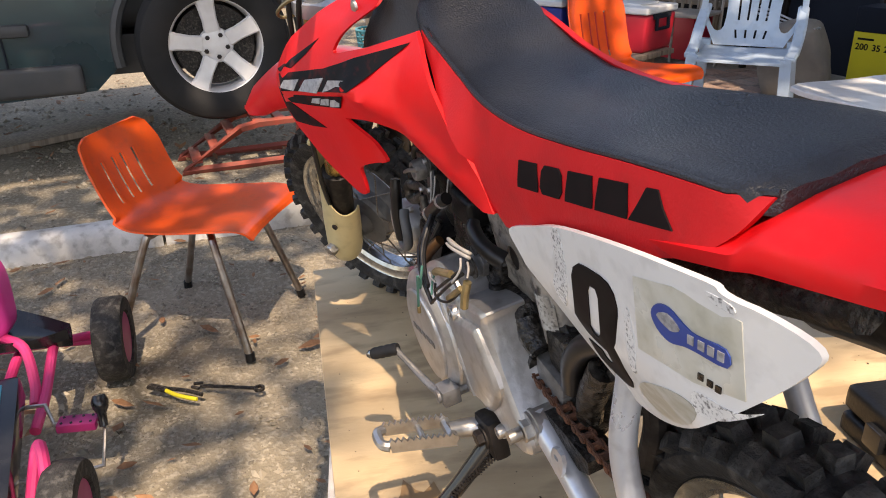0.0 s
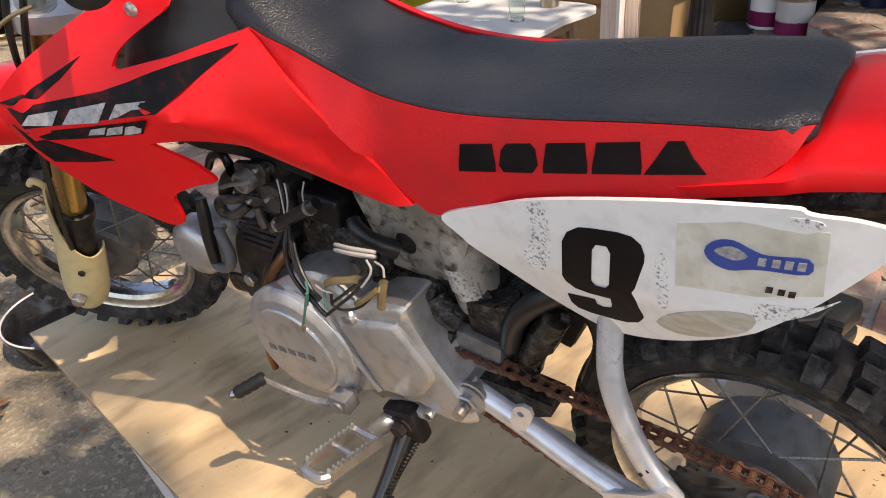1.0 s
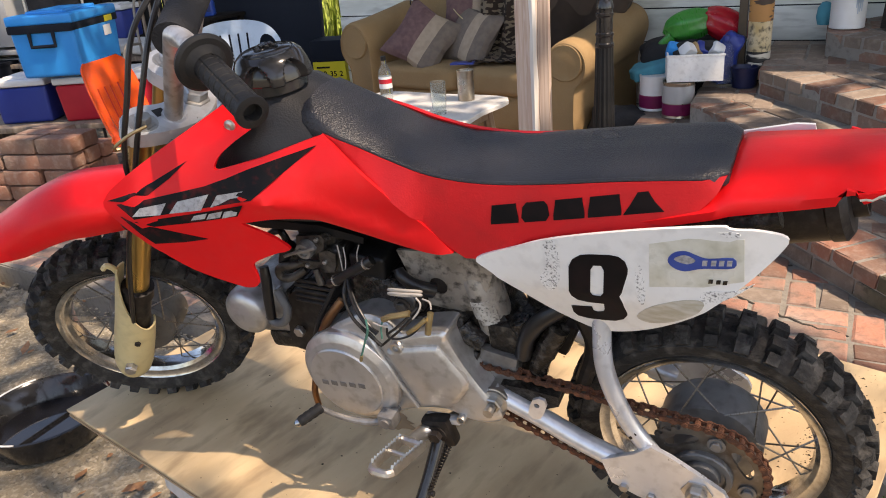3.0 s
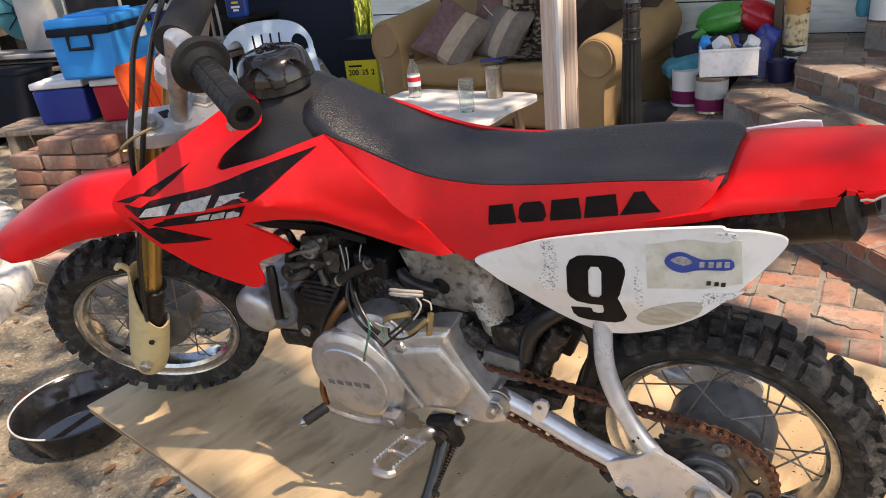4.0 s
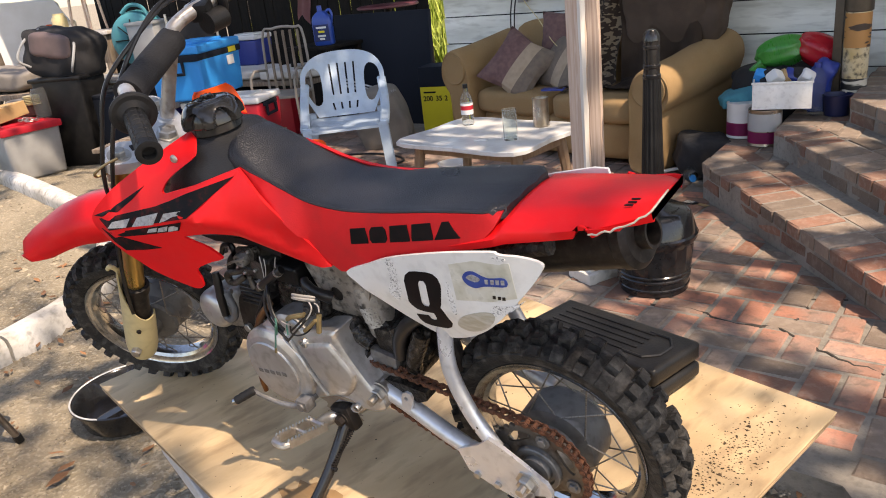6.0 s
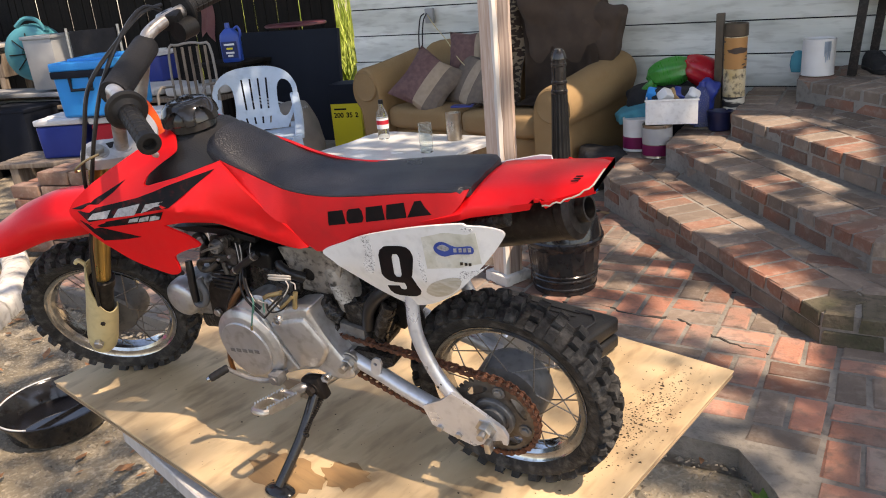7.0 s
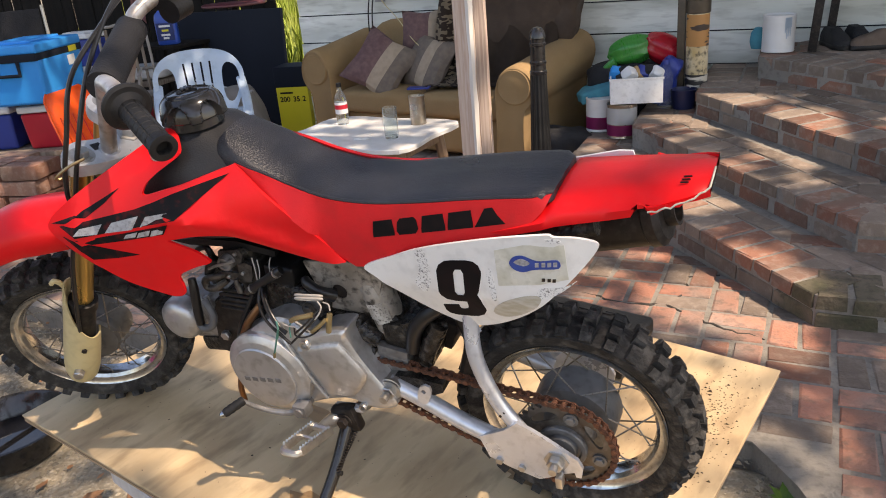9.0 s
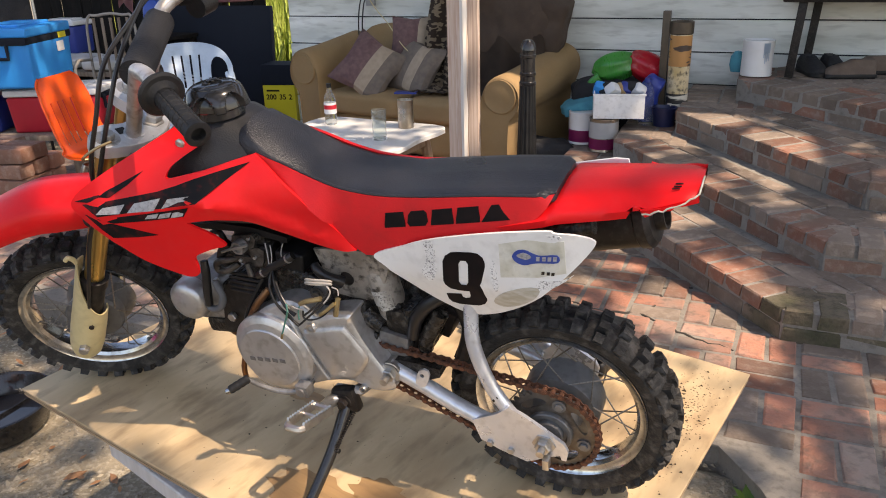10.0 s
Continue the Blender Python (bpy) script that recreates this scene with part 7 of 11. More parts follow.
def pillow(name, m, mats, label, size=0.42):
    bm = bmesh.new()
    n = 14
    g = {}
    for side in (1, -1):
        for i in range(n + 1):
            for j in range(n + 1):
                u, v = i / n * 2 - 1, j / n * 2 - 1
                edge = i in (0, n) or j in (0, n)
                if edge and side < 0:
                    continue
                h = 0.075 * ((1 - u ** 2) * (1 - v ** 2)) ** 0.45 + 0.006 * noise.noise(Vector((u * 3, v * 3, side)))
                pin = 1 - 0.07 * (1 - abs(u)) * abs(v) ** 4 * 2 - 0.07 * (1 - abs(v)) * abs(u) ** 4 * 2
                g[(side, i, j)] = bm.verts.new((u * size / 2 * pin, v * size / 2 * pin, 0 if edge else side * h))
    for side in (1, -1):
        for i in range(n):
            for j in range(n):
                q = [g.get((side, a, b)) or g[(1, a, b)] for a, b in ((i, j), (i + 1, j), (i + 1, j + 1), (i, j + 1))]
                f = bm.faces.new(q)
                f.material_index = (0 if i < n * 0.5 else 1 if i < n * 0.68 else 2) % len(mats)
    return solid(name, bm, mats, label, "pillow", m, group="pillows on the sofa")


pillow("throw_pillow", pose(-2.43, 3.82, 0.075, 58, 8, 12) @ Matrix.Rotation(radians(-24), 4, "Z"), [PILLOW_A, PILLOW_B, PILLOW_C], "plum and beige striped throw pillow with a fringe", 0.43)
pillow("throw_pillow", pose(-2.12, 3.93, 0.06, 58, -8, -12) @ Matrix.Rotation(radians(-22), 4, "Z"), [PILLOW_C, PILLOW_B, PILLOW_C], "taupe patterned throw pillow", 0.40)
pillow("throw_pillow", pose(-2.22, 4.09, 0.24, 75, 0, 2), [PILLOW_A, PILLOW_A, PILLOW_B], "plum and beige pillow against the back", 0.33)


def coffee_table():
    ob = thing("coffee_table", "low table with scuffed white laminate top and dark splayed legs", "table", pose(-1.79, 2.47, PATIO_Z, 0, 0, -4))
    h = 0.47
    bm = bmesh.new()
    o = smooth_line([(x, y, 0) for x, y in ((-0.38, -0.30), (0, -0.315), (0.38, -0.30), (0.395, 0), (0.38, 0.30), (0, 0.315), (-0.38, 0.30), (-0.395, 0))], 4, True)
    loft(bm, [[Vector((p.x * k, p.y * k, z)) for p in o] for z, k in ((h - 0.025, 0.985), (h - 0.022, 1), (h - 0.004, 1), (h, 0.99))])
    part("tabletop", bm, TABLETOP, ob)
    bm = bmesh.new()
    box(bm, (0.66, 0.40, 0.06), (0, 0, h - 0.055), bevel=0.004)
    part("apron", bm, TABLEWOOD, ob)
    for sx in (-1, 1):
        for sy in (-1, 1):
            bm = bmesh.new()
            tube(bm, [(sx * 0.31, sy * 0.19, h - 0.03), (sx * 0.335, sy * 0.205, 0.25), (sx * 0.35, sy * 0.215, 0)], [0.03, 0.026, 0.02], 8, 4)
            part("leg", bm, TABLEWOOD, ob)
    return h + PATIO_Z


TABLE_Z = coffee_table()


def mono_chair(m):
    """A moulded stacking armchair in one-piece plastic."""
    ob = thing("plastic_chair", "pale blue moulded plastic patio chair with slotted back", "chair", m)
    w, d, sh, bh = 0.27, 0.25, 0.42, 0.80
    bm = bmesh.new()
    rings = []
    for i in range(9):
        y = -d + 2 * d * i / 8
        dip = -0.012 * math.sin(math.pi * i / 8)
        rings.append([Vector((x, y, sh + dip - 0.01 * math.cos(x / w * 1.5))) for x in np.linspace(-w + 0.03, w - 0.03, 9)] + [Vector((x, y, sh - 0.02 + dip)) for x in np.linspace(w - 0.03, -w + 0.03, 9)])
    loft(bm, rings)
    part("seat", bm, CHAIRBLUE, ob)
    # back: an arched shell with slots
    def by(x, z):
        return d + 0.02 + 0.17 * (z - sh) / (bh - sh) - 0.9 * x * x
    outl = [(-0.19, sh)] + [(p.x, p.y) for p in smooth_line([(-0.285, 0.60, 0), (-0.28, 0.70, 0), (-0.22, 0.785, 0), (-0.1, 0.825, 0), (0.1, 0.825, 0), (0.22, 0.785, 0), (0.28, 0.70, 0), (0.285, 0.60, 0)], 4)] + [(0.19, sh)]
    def slot(x, z0, z1, w0=0.006):
        return [(x - w0, z0), (x + w0, z0), (x + w0 + x * 0.12, z1), (x - w0 + x * 0.12, z1)]
    holes = [slot(x, 0.55, 0.75) for x in (-0.075, -0.025, 0.025, 0.075)] + [slot(x, 0.455, 0.50) for x in (-0.075, -0.025, 0.025, 0.075)]
    for s in (-1, 1):
        holes.append([(s * p.x, p.y) for p in smooth_line([(0.15, 0.52, 0), (0.15, 0.68, 0), (0.19, 0.735, 0), (0.245, 0.70, 0), (0.25, 0.60, 0), (0.2, 0.50, 0)], 3, True)][::s])
    bm = bmesh.new()
    panel(bm, outl, lambda x, z: -by(x, z), 0.008, 0.05, flip=-1, holes=holes)
    part("backrest", bm, CHAIRBLUE, ob)
    for s in (-1, 1):
        bm = bmesh.new()
        pts = smooth_line([(s * 0.262, d + 0.08, 0.63), (s * 0.268, 0.16, 0.53), (s * 0.262, 0.0, 0.455), (s * 0.25, -d + 0.04, 0.432)], 6)
        loft(bm, [[p + Vector((a, 0, b)) for a, b in ((-0.03, 0), (-0.02, 0.01), (0.02, 0.01), (0.03, 0), (0.028, -0.02), (-0.028, -0.02))] for p in pts])
        part("armrest", bm, CHAIRBLUE, ob)
        for y0, y1, z in ((-d + 0.03, -d - 0.03, 0.43), (d, d + 0.06, 0.45)):
            bm = bmesh.new()
            loft(bm, [[Vector((s * (0.235 + k * 0.03) + a, y0 + (y1 - y0) * k + b, z * (1 - k))) for a, b in ((-0.028, -0.022), (0.028, -0.022), (0.028, 0.018), (0.02, 0.022), (-0.02, 0.022), (-0.028, 0.018))] for k in (0, 0.4, 1)])
            part("leg", bm, CHAIRBLUE, ob)
    return ob


mono_chair(pose(-3.12, 2.78, PATIO_Z, 0, 0, 42))


def shell_chair(m, label, rise=1.0):
    """A school chair: one bent plastic shell on four tube legs."""
    ob = thing("school_chair", label, "chair", m, group="orange school chairs")
    prof = [(-0.225, 0.425), (-0.215, 0.448), (-0.16, 0.452), (-0.02, 0.438), (0.10, 0.432), (0.165, 0.45), (0.20, 0.50), (0.225, 0.58), (0.25, 0.68), (0.275, 0.76), (0.285, 0.79)]
    prof = [(a, b if b < 0.46 else 0.46 + (b - 0.46) * rise) for a, b in prof]
    wid = [0.17, 0.195, 0.21, 0.215, 0.205, 0.195, 0.19, 0.19, 0.19, 0.17, 0.13]
    pl = smooth_line([(0, a, b) for a, b in prof], 4)
    nu = 26
    def width(i):
        return interp(i / (len(pl) - 1), np.linspace(0, 1, len(wid)), wid)
    grid = []
    for i, p in enumerate(pl):
        w = width(i)
        t = (pl[min(i + 1, len(pl) - 1)] - pl[max(i - 1, 0)]).normalized()
        nrm = Vector((0, -t.z, t.y))
        row = []
        for j in range(nu + 1):
            u = j / nu * 2 - 1
            row.append(p + Vector((u * w, 0, 0)) + nrm * (0.035 * abs(u) ** 3.0 * (0.5 if p.z < 0.46 else 1)))
        grid.append(row)
    bm = bmesh.new()
    vs = [[bm.verts.new(q) for q in r] for r in grid]
    for i in range(len(pl) - 1):
        for j in range(nu):
            z, u = (grid[i][j].z + grid[i + 1][j].z) / 2, abs((j + 0.5) / nu * 2 - 1)
            slot = 0.49 < z < 0.48 + 0.19 * rise and (j in (7, 11, 14, 18))
            if not slot:
                bm.faces.new((vs[i][j], vs[i][j + 1], vs[i + 1][j + 1], vs[i + 1][j]))
    bmesh.ops.delete(bm, geom=[v for v in bm.verts if not v.link_faces], context="VERTS")
    bmesh.ops.recalc_face_normals(bm, faces=bm.faces)
    bmesh.ops.solidify(bm, geom=bm.faces[:], thickness=0.006)
    part("seat_shell", bm, ORANGE, ob, angle=50)
    for sx in (-1, 1):
        for y0, y1 in ((-0.1, -0.21), (0.09, 0.21)):
            bm = bmesh.new()
            tube(bm, [(sx * 0.07, y0 * 0.6, 0.42), (sx * 0.13, y0, 0.405), (sx * 0.155, y0 * 1.2, 0.37), (sx * 0.21, y1, 0.012)], 0.0115, 10, 5)
            leg = part("leg", bm, LEGMETAL, ob)
            bm = bmesh.new()
            tube(bm, [(sx * 0.207, y1 * 0.985, 0.03), (sx * 0.2105, y1 * 1.001, 0.0)], 0.0145, 10)
            part("foot_cap", bm, BLACKP, leg)
    return ob


shell_chair(pose(-2.15, -0.24, DIRT_Z, 0, 0, 147) @ Matrix.Diagonal((1.05, 1.05, 0.90, 1)), "orange moulded plastic school chair on bare dirt", 0.80)
shell_chair(pose(-2.73, 1.775, PATIO_Z, 0, 0, 107) @ Matrix.Scale(1.05, 4), "orange moulded plastic school chair beside the coolers")

# ---- things on the steps, the table and along the wall ----
def can(name, m, r, h, mats, label, lid=True):
    ob = thing(name, label, "can", m)
    bm = bmesh.new()
    lathe(bm, [(0, 0), (r, 0), (r * 1.02, 0.004), (r, 0.01), (r, h - 0.012), (r * 1.025, h - 0.006), (r * 1.02, h), (r * 0.94, h), (r * 0.93, h - 0.008), (0, h - 0.008)], 36)
    body = part("body", bm, mats[0], ob)
    if len(mats) > 1:
        bm = bmesh.new()
        lathe(bm, [(r * 1.006, h * 0.08), (r * 1.006, h * mats[2])], 36)
        bmesh.ops.solidify(bm, geom=bm.faces[:], thickness=0.001)
        part("paper_label", bm, mats[1], body, "printed paper label")
    return ob


def glass_and_cans():
    z = TABLE_Z + 0.0005
    can("tin_can", pose(-1.58, 2.66, z), 0.042, 0.148, [TIN], "dented bare tin can on the table")
    bm = bmesh.new()
    lathe(bm, [(0, 0.0), (0.034, 0), (0.036, 0.15), (0.033, 0.15), (0.0315, 0.012), (0, 0.01)], 32)
    ob = solid("drinking_glass", bm, CLEAR, "tall clear drinking glass on the table", "glass", pose(-1.58, 2.36, z))
    ob.visible_shadow = False
    bt = thing("water_bottle", "clear plastic bottle with a red and white label", "bottle", pose(-2.02, 2.62, z))
    bm = bmesh.new()
    lathe(bm, [(0, 0), (0.03, 0), (0.033, 0.01), (0.033, 0.13), (0.03, 0.15), (0.014, 0.18), (0.012, 0.2)], 28)
    b0 = part("body", bm, CLEAR, bt)
    b0.visible_shadow = False
    bm = bmesh.new()
    lathe(bm, [(0.0338, 0.06), (0.0342, 0.062), (0.0342, 0.118), (0.0338, 0.12)], 28)
    part("label_band", bm, COOLWHITE, bt, "white printed band")
    bm = bmesh.new()
    lathe(bm, [(0.0346, 0.085), (0.0346, 0.108)], 28)
    part("label_stripe", bm, COOLRED, bt, "red stripe")
    bm = bmesh.new()
    lathe(bm, [(0, 0.222), (0.0135, 0.222), (0.014, 0.2), (0, 0.2)], 20)
    part("cap", bm, BLACKP, bt, "dark screw cap")
    bm = bmesh.new()
    box(bm, (0.07, 0.012, 0.008), (0, 0, 0.004), bevel=0.002)
    solid("lighter", bm, WHITEP, "small white lighter lying on the table", "lighter", pose(-1.72, 2.3, z, 0, 0, 20))
    bm = bmesh.new()
    lathe(bm, [(0, 0), (0.075, 0), (0.092, 0.13), (0.098, 0.14), (0.09, 0.14), (0.072, 0.01), (0, 0.008)], 32)
    solid("white_bucket", bm, COOLWHITE, "small white plastic bucket under the table", "bucket", pose(-2.42, 2.96, PATIO_Z))
    rng = random.Random(4)
    for k in range(4):
        bm = bmesh.new()
        box(bm, (0.3, 0.21, 0.008), (0, 0, 0.004), bevel=0.001, seg=1)
        solid("newspaper", bm, PAPER, "folded newspaper on the ground", "newspaper", pose(-1.95 + 0.04 * k, 2.95 - 0.03 * k, PATIO_Z + 0.0085 * k, 0, 0, rng.uniform(-25, 25)), group="newspapers under the table")
    bm = bmesh.new()
    cushion(bm, 0.22, 0.16, 0.06, (0, 0, 0.03))
    solid("blue_bag", bm, DEEPBLUE, "crumpled blue plastic bag", "bag", pose(-2.24, 2.92, PATIO_Z))


glass_and_cans()


def on_sofa():
    # woven throw beside the pillows, dark blanket and bundled coat over the back, and a phone
    def drape(name, x0, x1, z_top, y_top, mat, label, seed):
        bm = bmesh.new()
        rings = []
        for i in range(33):
            u = i / 32
            row = []
            for j in range(17):
                v = j / 16
                x = x0 + (x1 - x0) * v + 0.025 * math.sin(u * 6 + seed)
                if u < 0.7:
                    y, z = y_top - 0.16 * (u / 0.7), z_top - (z_top + 0.055) * (u / 0.7)
                else:
                    y, z = y_top - 0.16 - 0.26 * (u - 0.7) / 0.3, -0.055 - 0.01 * math.sin(u * 9)
                fold = 0.026 * math.sin(v * 13 + u * 3 + seed) + 0.035 * noise.noise(Vector((u * 4, v * 4, seed)))
                row.append(Vector((x, y + fold * (1 if u < 0.7 else 0.3), z + abs(fold) * 0.6)))
            rings.append(row)
        loft(bm, rings, cap=False, closed=False)
        bmesh.ops.solidify(bm, geom=bm.faces[:], thickness=0.014)
        return solid(name, bm, mat, label, "blanket", angle=60)
    drape("woven_throw", -2.06, -1.72, 0.80, 4.08, WEAVE, "brown and cream woven throw hanging over the sofa back", 1.0)
    drape("throw_blanket", -1.74, -1.22, 0.72, 4.09, THROW, "dark brown throw draped over the sofa back", 4.0)
    bm = bmesh.new()
    cushion(bm, 0.56, 0.30, 0.66, (0, 0, 0), puff=0.3, n=16)
    for v in bm.verts:
        v.co += v.co.normalized() * (0.05 * noise.noise(v.co * 5) + 0.02 * noise.noise(v.co * 13))
    solid("winter_coat", bm, THROW, "dark brown coat bundled on the sofa back", "coat", pose(-1.46, 4.10, 0.50, 8, -8, 0), angle=80)
    bm = bmesh.new()
    cushion(bm, 0.26, 0.2, 0.34, (0, 0, 0), puff=0.5, n=10)
    for v in bm.verts:
        v.co += v.co.normalized() * 0.03 * noise.noise(v.co * 9)
    solid("coat_sleeve", bm, THROW, "puffy dark brown coat sleeve over the arm", "coat", pose(-1.21, 4.08, 0.36, 10, 14, 0), angle=80)
    bm = bmesh.new()
    box(bm, (0.15, 0.075, 0.012), (0, 0, 0.006), bevel=0.004)
    solid("phone", bm, DEEPBLUE, "dark blue phone lying on the seat cushion", "phone", pose(-2.07, 3.66, -0.062, 0, 0, 12))


on_sofa()


def wall_bits():
    ob = thing("wall_socket", "weathered outlet box with black cords", "socket", pose(-2.65, WALL_Y - 0.02, 0.512))
    bm = bmesh.new()
    box(bm, (0.07, 0.035, 0.11), bevel=0.006)
    part("plate", bm, GREYTOTE, ob)
    bm = bmesh.new()
    tube(bm, [(-0.03, -0.03, 0.02), (-0.06, -0.05, -0.02), (-0.10, -0.03, -0.2), (-0.1, -0.02, -0.5)], 0.005, 6, 6)
    tube(bm, [(-0.01, -0.03, 0.02), (-0.03, -0.06, -0.05), (-0.07, -0.03, -0.25), (-0.06, -0.02, -0.5)], 0.005, 6, 6)
    part("cord", bm, WIRE, ob, "black power cord")
    bm = bmesh.new()
    tube(bm, [(-2.66, 4.28, 0.52), (-2.58, 4.24, 0.44), (-2.42, 4.12, 0.345), (-2.26, 4.0, 0.22), (-2.10, 3.9, 0.12), (-2.02, 3.84, -0.02)], 0.0035, 6, 8)
    solid("charger_cord", bm, CREAM, "thin tan charging cord over the cushions", "cable")


wall_bits()


def steps_things():
    # paint cans, drawer box and the pile beside the sofa
    first = can("paint_can", pose(-0.703, 3.53, tier_z(0, 3.53), 0, 0, 40), 0.085, 0.195, [TIN, MAGENTA, 0.40], "open paint can with a white and magenta label")
    bm = bmesh.new()
    lathe(bm, [(0.0865, 0.082), (0.0865, 0.176)], 36)
    bmesh.ops.solidify(bm, geom=bm.faces[:], thickness=0.0008)
    part("paper_band", bm, COOLWHITE, first, "white paper band")
    can("paint_can", pose(-0.86, 3.66, tier_z(0, 3.66), 0, 0, 10), 0.085, 0.195, [COOLWHITE, MAGENTA, 0.45], "paint can with a magenta and pale label")
    ob = thing("storage_bin", "white plastic storage bin full of odds and ends", "bin", pose(-0.640, 3.60, tier_z(0, 3.53) + 0.196, 0, 0, 14))
    bm = bmesh.new()
    w, d, h = 0.29, 0.22, 0.145
    for sx, sy, px, py in ((w, 0.008, 0, -d / 2), (w, 0.008, 0, d / 2), (0.008, d - 0.008, -w / 2 + 0.004, 0), (0.008, d - 0.008, w / 2 - 0.004, 0)):
        box(bm, (sx, sy, h), (px, py, h / 2 + 0.002), bevel=0.003)
    box(bm, (w - 0.01, d - 0.01, 0.006), (0, 0, 0.006))
    box(bm, (w + 0.012, 0.014, 0.012), (0, -d / 2 - 0.002, h - 0.004), bevel=0.004)
    part("tray", bm, WHITEP, ob)
    rng = random.Random(6)
    for k, mat in enumerate((COOLBLUE, DARKCLOTH, COOLWHITE, CARTON, DEEPBLUE, DARKCLOTH, COOLWHITE)):
        bm = bmesh.new()
        cushion(bm, 0.075, 0.07, 0.07, (0, 0, 0.0), n=4)
        part("oddment", bm, mat, ob).matrix_local = pose(-0.11 + 0.037 * k, rng.uniform(-0.04, 0.05), h - 0.005 + rng.uniform(0, 0.015), rng.uniform(0, 60), rng.uniform(0, 60), rng.uniform(0, 90))
    # shiny toy helmets on the pile
    def helmet(name, m, mat, label):
        o = thing(name, label, "toy", m)
        bm = bmesh.new()
        prof = []
        t = bmesh.new()
        bmesh.ops.create_uvsphere(t, u_segments=32, v_segments=18, radius=0.1)
        for v in t.verts:
            a = math.atan2(v.co.z, v.co.y)
            v.co.x *= 1.45
            v.co *= 1 + 0.05 * math.cos(a * 7)
            v.co.z *= 0.9
        join(bm, t)
        part("shell", bm, mat, o)
        bm = bmesh.new()
        tube(bm, [(-0.1, -0.06, -0.03), (-0.17, -0.05, -0.06), (-0.2, -0.02, -0.1)], [0.03, 0.022, 0.03], 10, 4)
        part("strap", bm, mat, o)
    helmet("green_toy", pose(-0.73, 3.92, 0.12, 0, -14, 10), GREENTOY, "glossy green ribbed toy glove")
    helmet("red_toy", pose(-0.53, 3.93, 0.12, 0, 24, -10), REDTOY, "glossy red ribbed toy glove")
    for nm, m, size, mat, lab in (("shoulder_bag", pose(-1.04, 3.55, -0.40, 0, 8, 30), (0.30, 0.26, 0.22), DARKCLOTH, "black cloth bag slumped against the sofa"), ("cyan_cloth", pose(-0.90, 3.80, -0.10, 0, -18, 25), (0.26, 0.2, 0.07), CYANCLOTH, "crumpled cyan cloth on the bags"), ("black_case", pose(-0.86, 3.98, -0.02, 0, -14, 20), (0.3, 0.22, 0.12), DARKCLOTH, "black soft case on the pile"), ("storage_bag", pose(-0.74, 3.95, -0.18, 0, 0, 5), (0.52, 0.28, 0.42), DARKCLOTH, "dark storage bag under the toys"), ("rolled_cloth", pose(-0.50, 3.80, -0.04, 10, 20, 0), (0.12, 0.14, 0.26), DEEPBLUE, "deep blue rolled cloth beside the bin")):
        bm = bmesh.new()
        cushion(bm, *size, puff=0.5)
        for v in bm.verts:
            v.co += v.co.normalized() * 0.02 * noise.noise(v.co * 14)
        solid(nm, bm, mat, lab, "bag" if "bag" in nm else "cloth", m)
    bm = bmesh.new()
    tube(bm, [(0, 0, 0), (0.1, 0.03, 0.02), (0.22, 0.06, 0.03)], [0.012, 0.01, 0.012], 8, 4)
    solid("white_cable", bm, COOLWHITE, "thick white cord on the patio", "cable", pose(-1.30, 3.45, PATIO_Z + 0.012, 0, 0, 15))
    def bottle(m, label, capmat=DEEPBLUE):
        o = thing("plastic_bottle", label, "bottle", m)
        bm = bmesh.new()
        lathe(bm, [(0, 0), (0.038, 0), (0.042, 0.012), (0.042, 0.09), (0.039, 0.1), (0.042, 0.11), (0.042, 0.19), (0.03, 0.23), (0.014, 0.25)], 24)
        q = part("body", bm, CLEAR, o)
        q.visible_shadow = False
        bm = bmesh.new()
        lathe(bm, [(0, 0.275), (0.018, 0.275), (0.019, 0.25), (0, 0.25)], 18)
        part("cap", bm, capmat, o, "blue screw cap")
    bottle(pose(-1.12, 3.53, PATIO_Z + 0.043, -88, 0, 205), "clear water bottle lying on the patio", COOLBLUE)
    bottle(pose(-0.49, 3.70, tier_z(1, 3.70)), "empty clear plastic bottle on the step")
    bm = bmesh.new()
    lathe(bm, [(0, 0), (0.06, 0), (0.072, 0.10), (0.076, 0.11), (0.068, 0.11), (0.055, 0.02), (0, 0.02)], 28)
    solid("blue_bowl", bm, NAVY, "dark blue plastic tub on the step", "bowl", pose(-0.385, 3.70, tier_z(1, 3.70)))
    # printed tube with a stick
    o = thing("printed_tube", "tall tube with an animal print and dark cap", "tube", pose(-0.335, 3.82, tier_z(1, 3.82)))
    bm = bmesh.new()
    lathe(bm, [(0.0, 0.0), (0.060, 0.0), (0.062, 0.01), (0.062, 0.51)], 32)
    tb = part("tube_body", bm, PRINT_TUBE, o)
    for z0, z1, mat, lab in ((0.012, 0.17, ZEBRA, "black and cream zebra band"), (0.33, 0.505, TIGER, "tawny tiger striped band")):
        bm = bmesh.new()
        lathe(bm, [(0.0622, z0), (0.0632, z0 + 0.001), (0.0632, z1 - 0.001), (0.0622, z1)], 32)
        part("printed_band", bm, mat, tb, lab)
    bm = bmesh.new()
    lathe(bm, [(0.062, 0.51), (0.068, 0.515), (0.068, 0.58), (0.06, 0.585), (0.057, 0.52), (0, 0.52)], 32)
    part("cap", bm, BRONZE, o, "dark bronze cap")
    bm = bmesh.new()
    box(bm, (0.045, 0.05, 0.64), (-0.092, 0.02, 0.32), bevel=0.006)
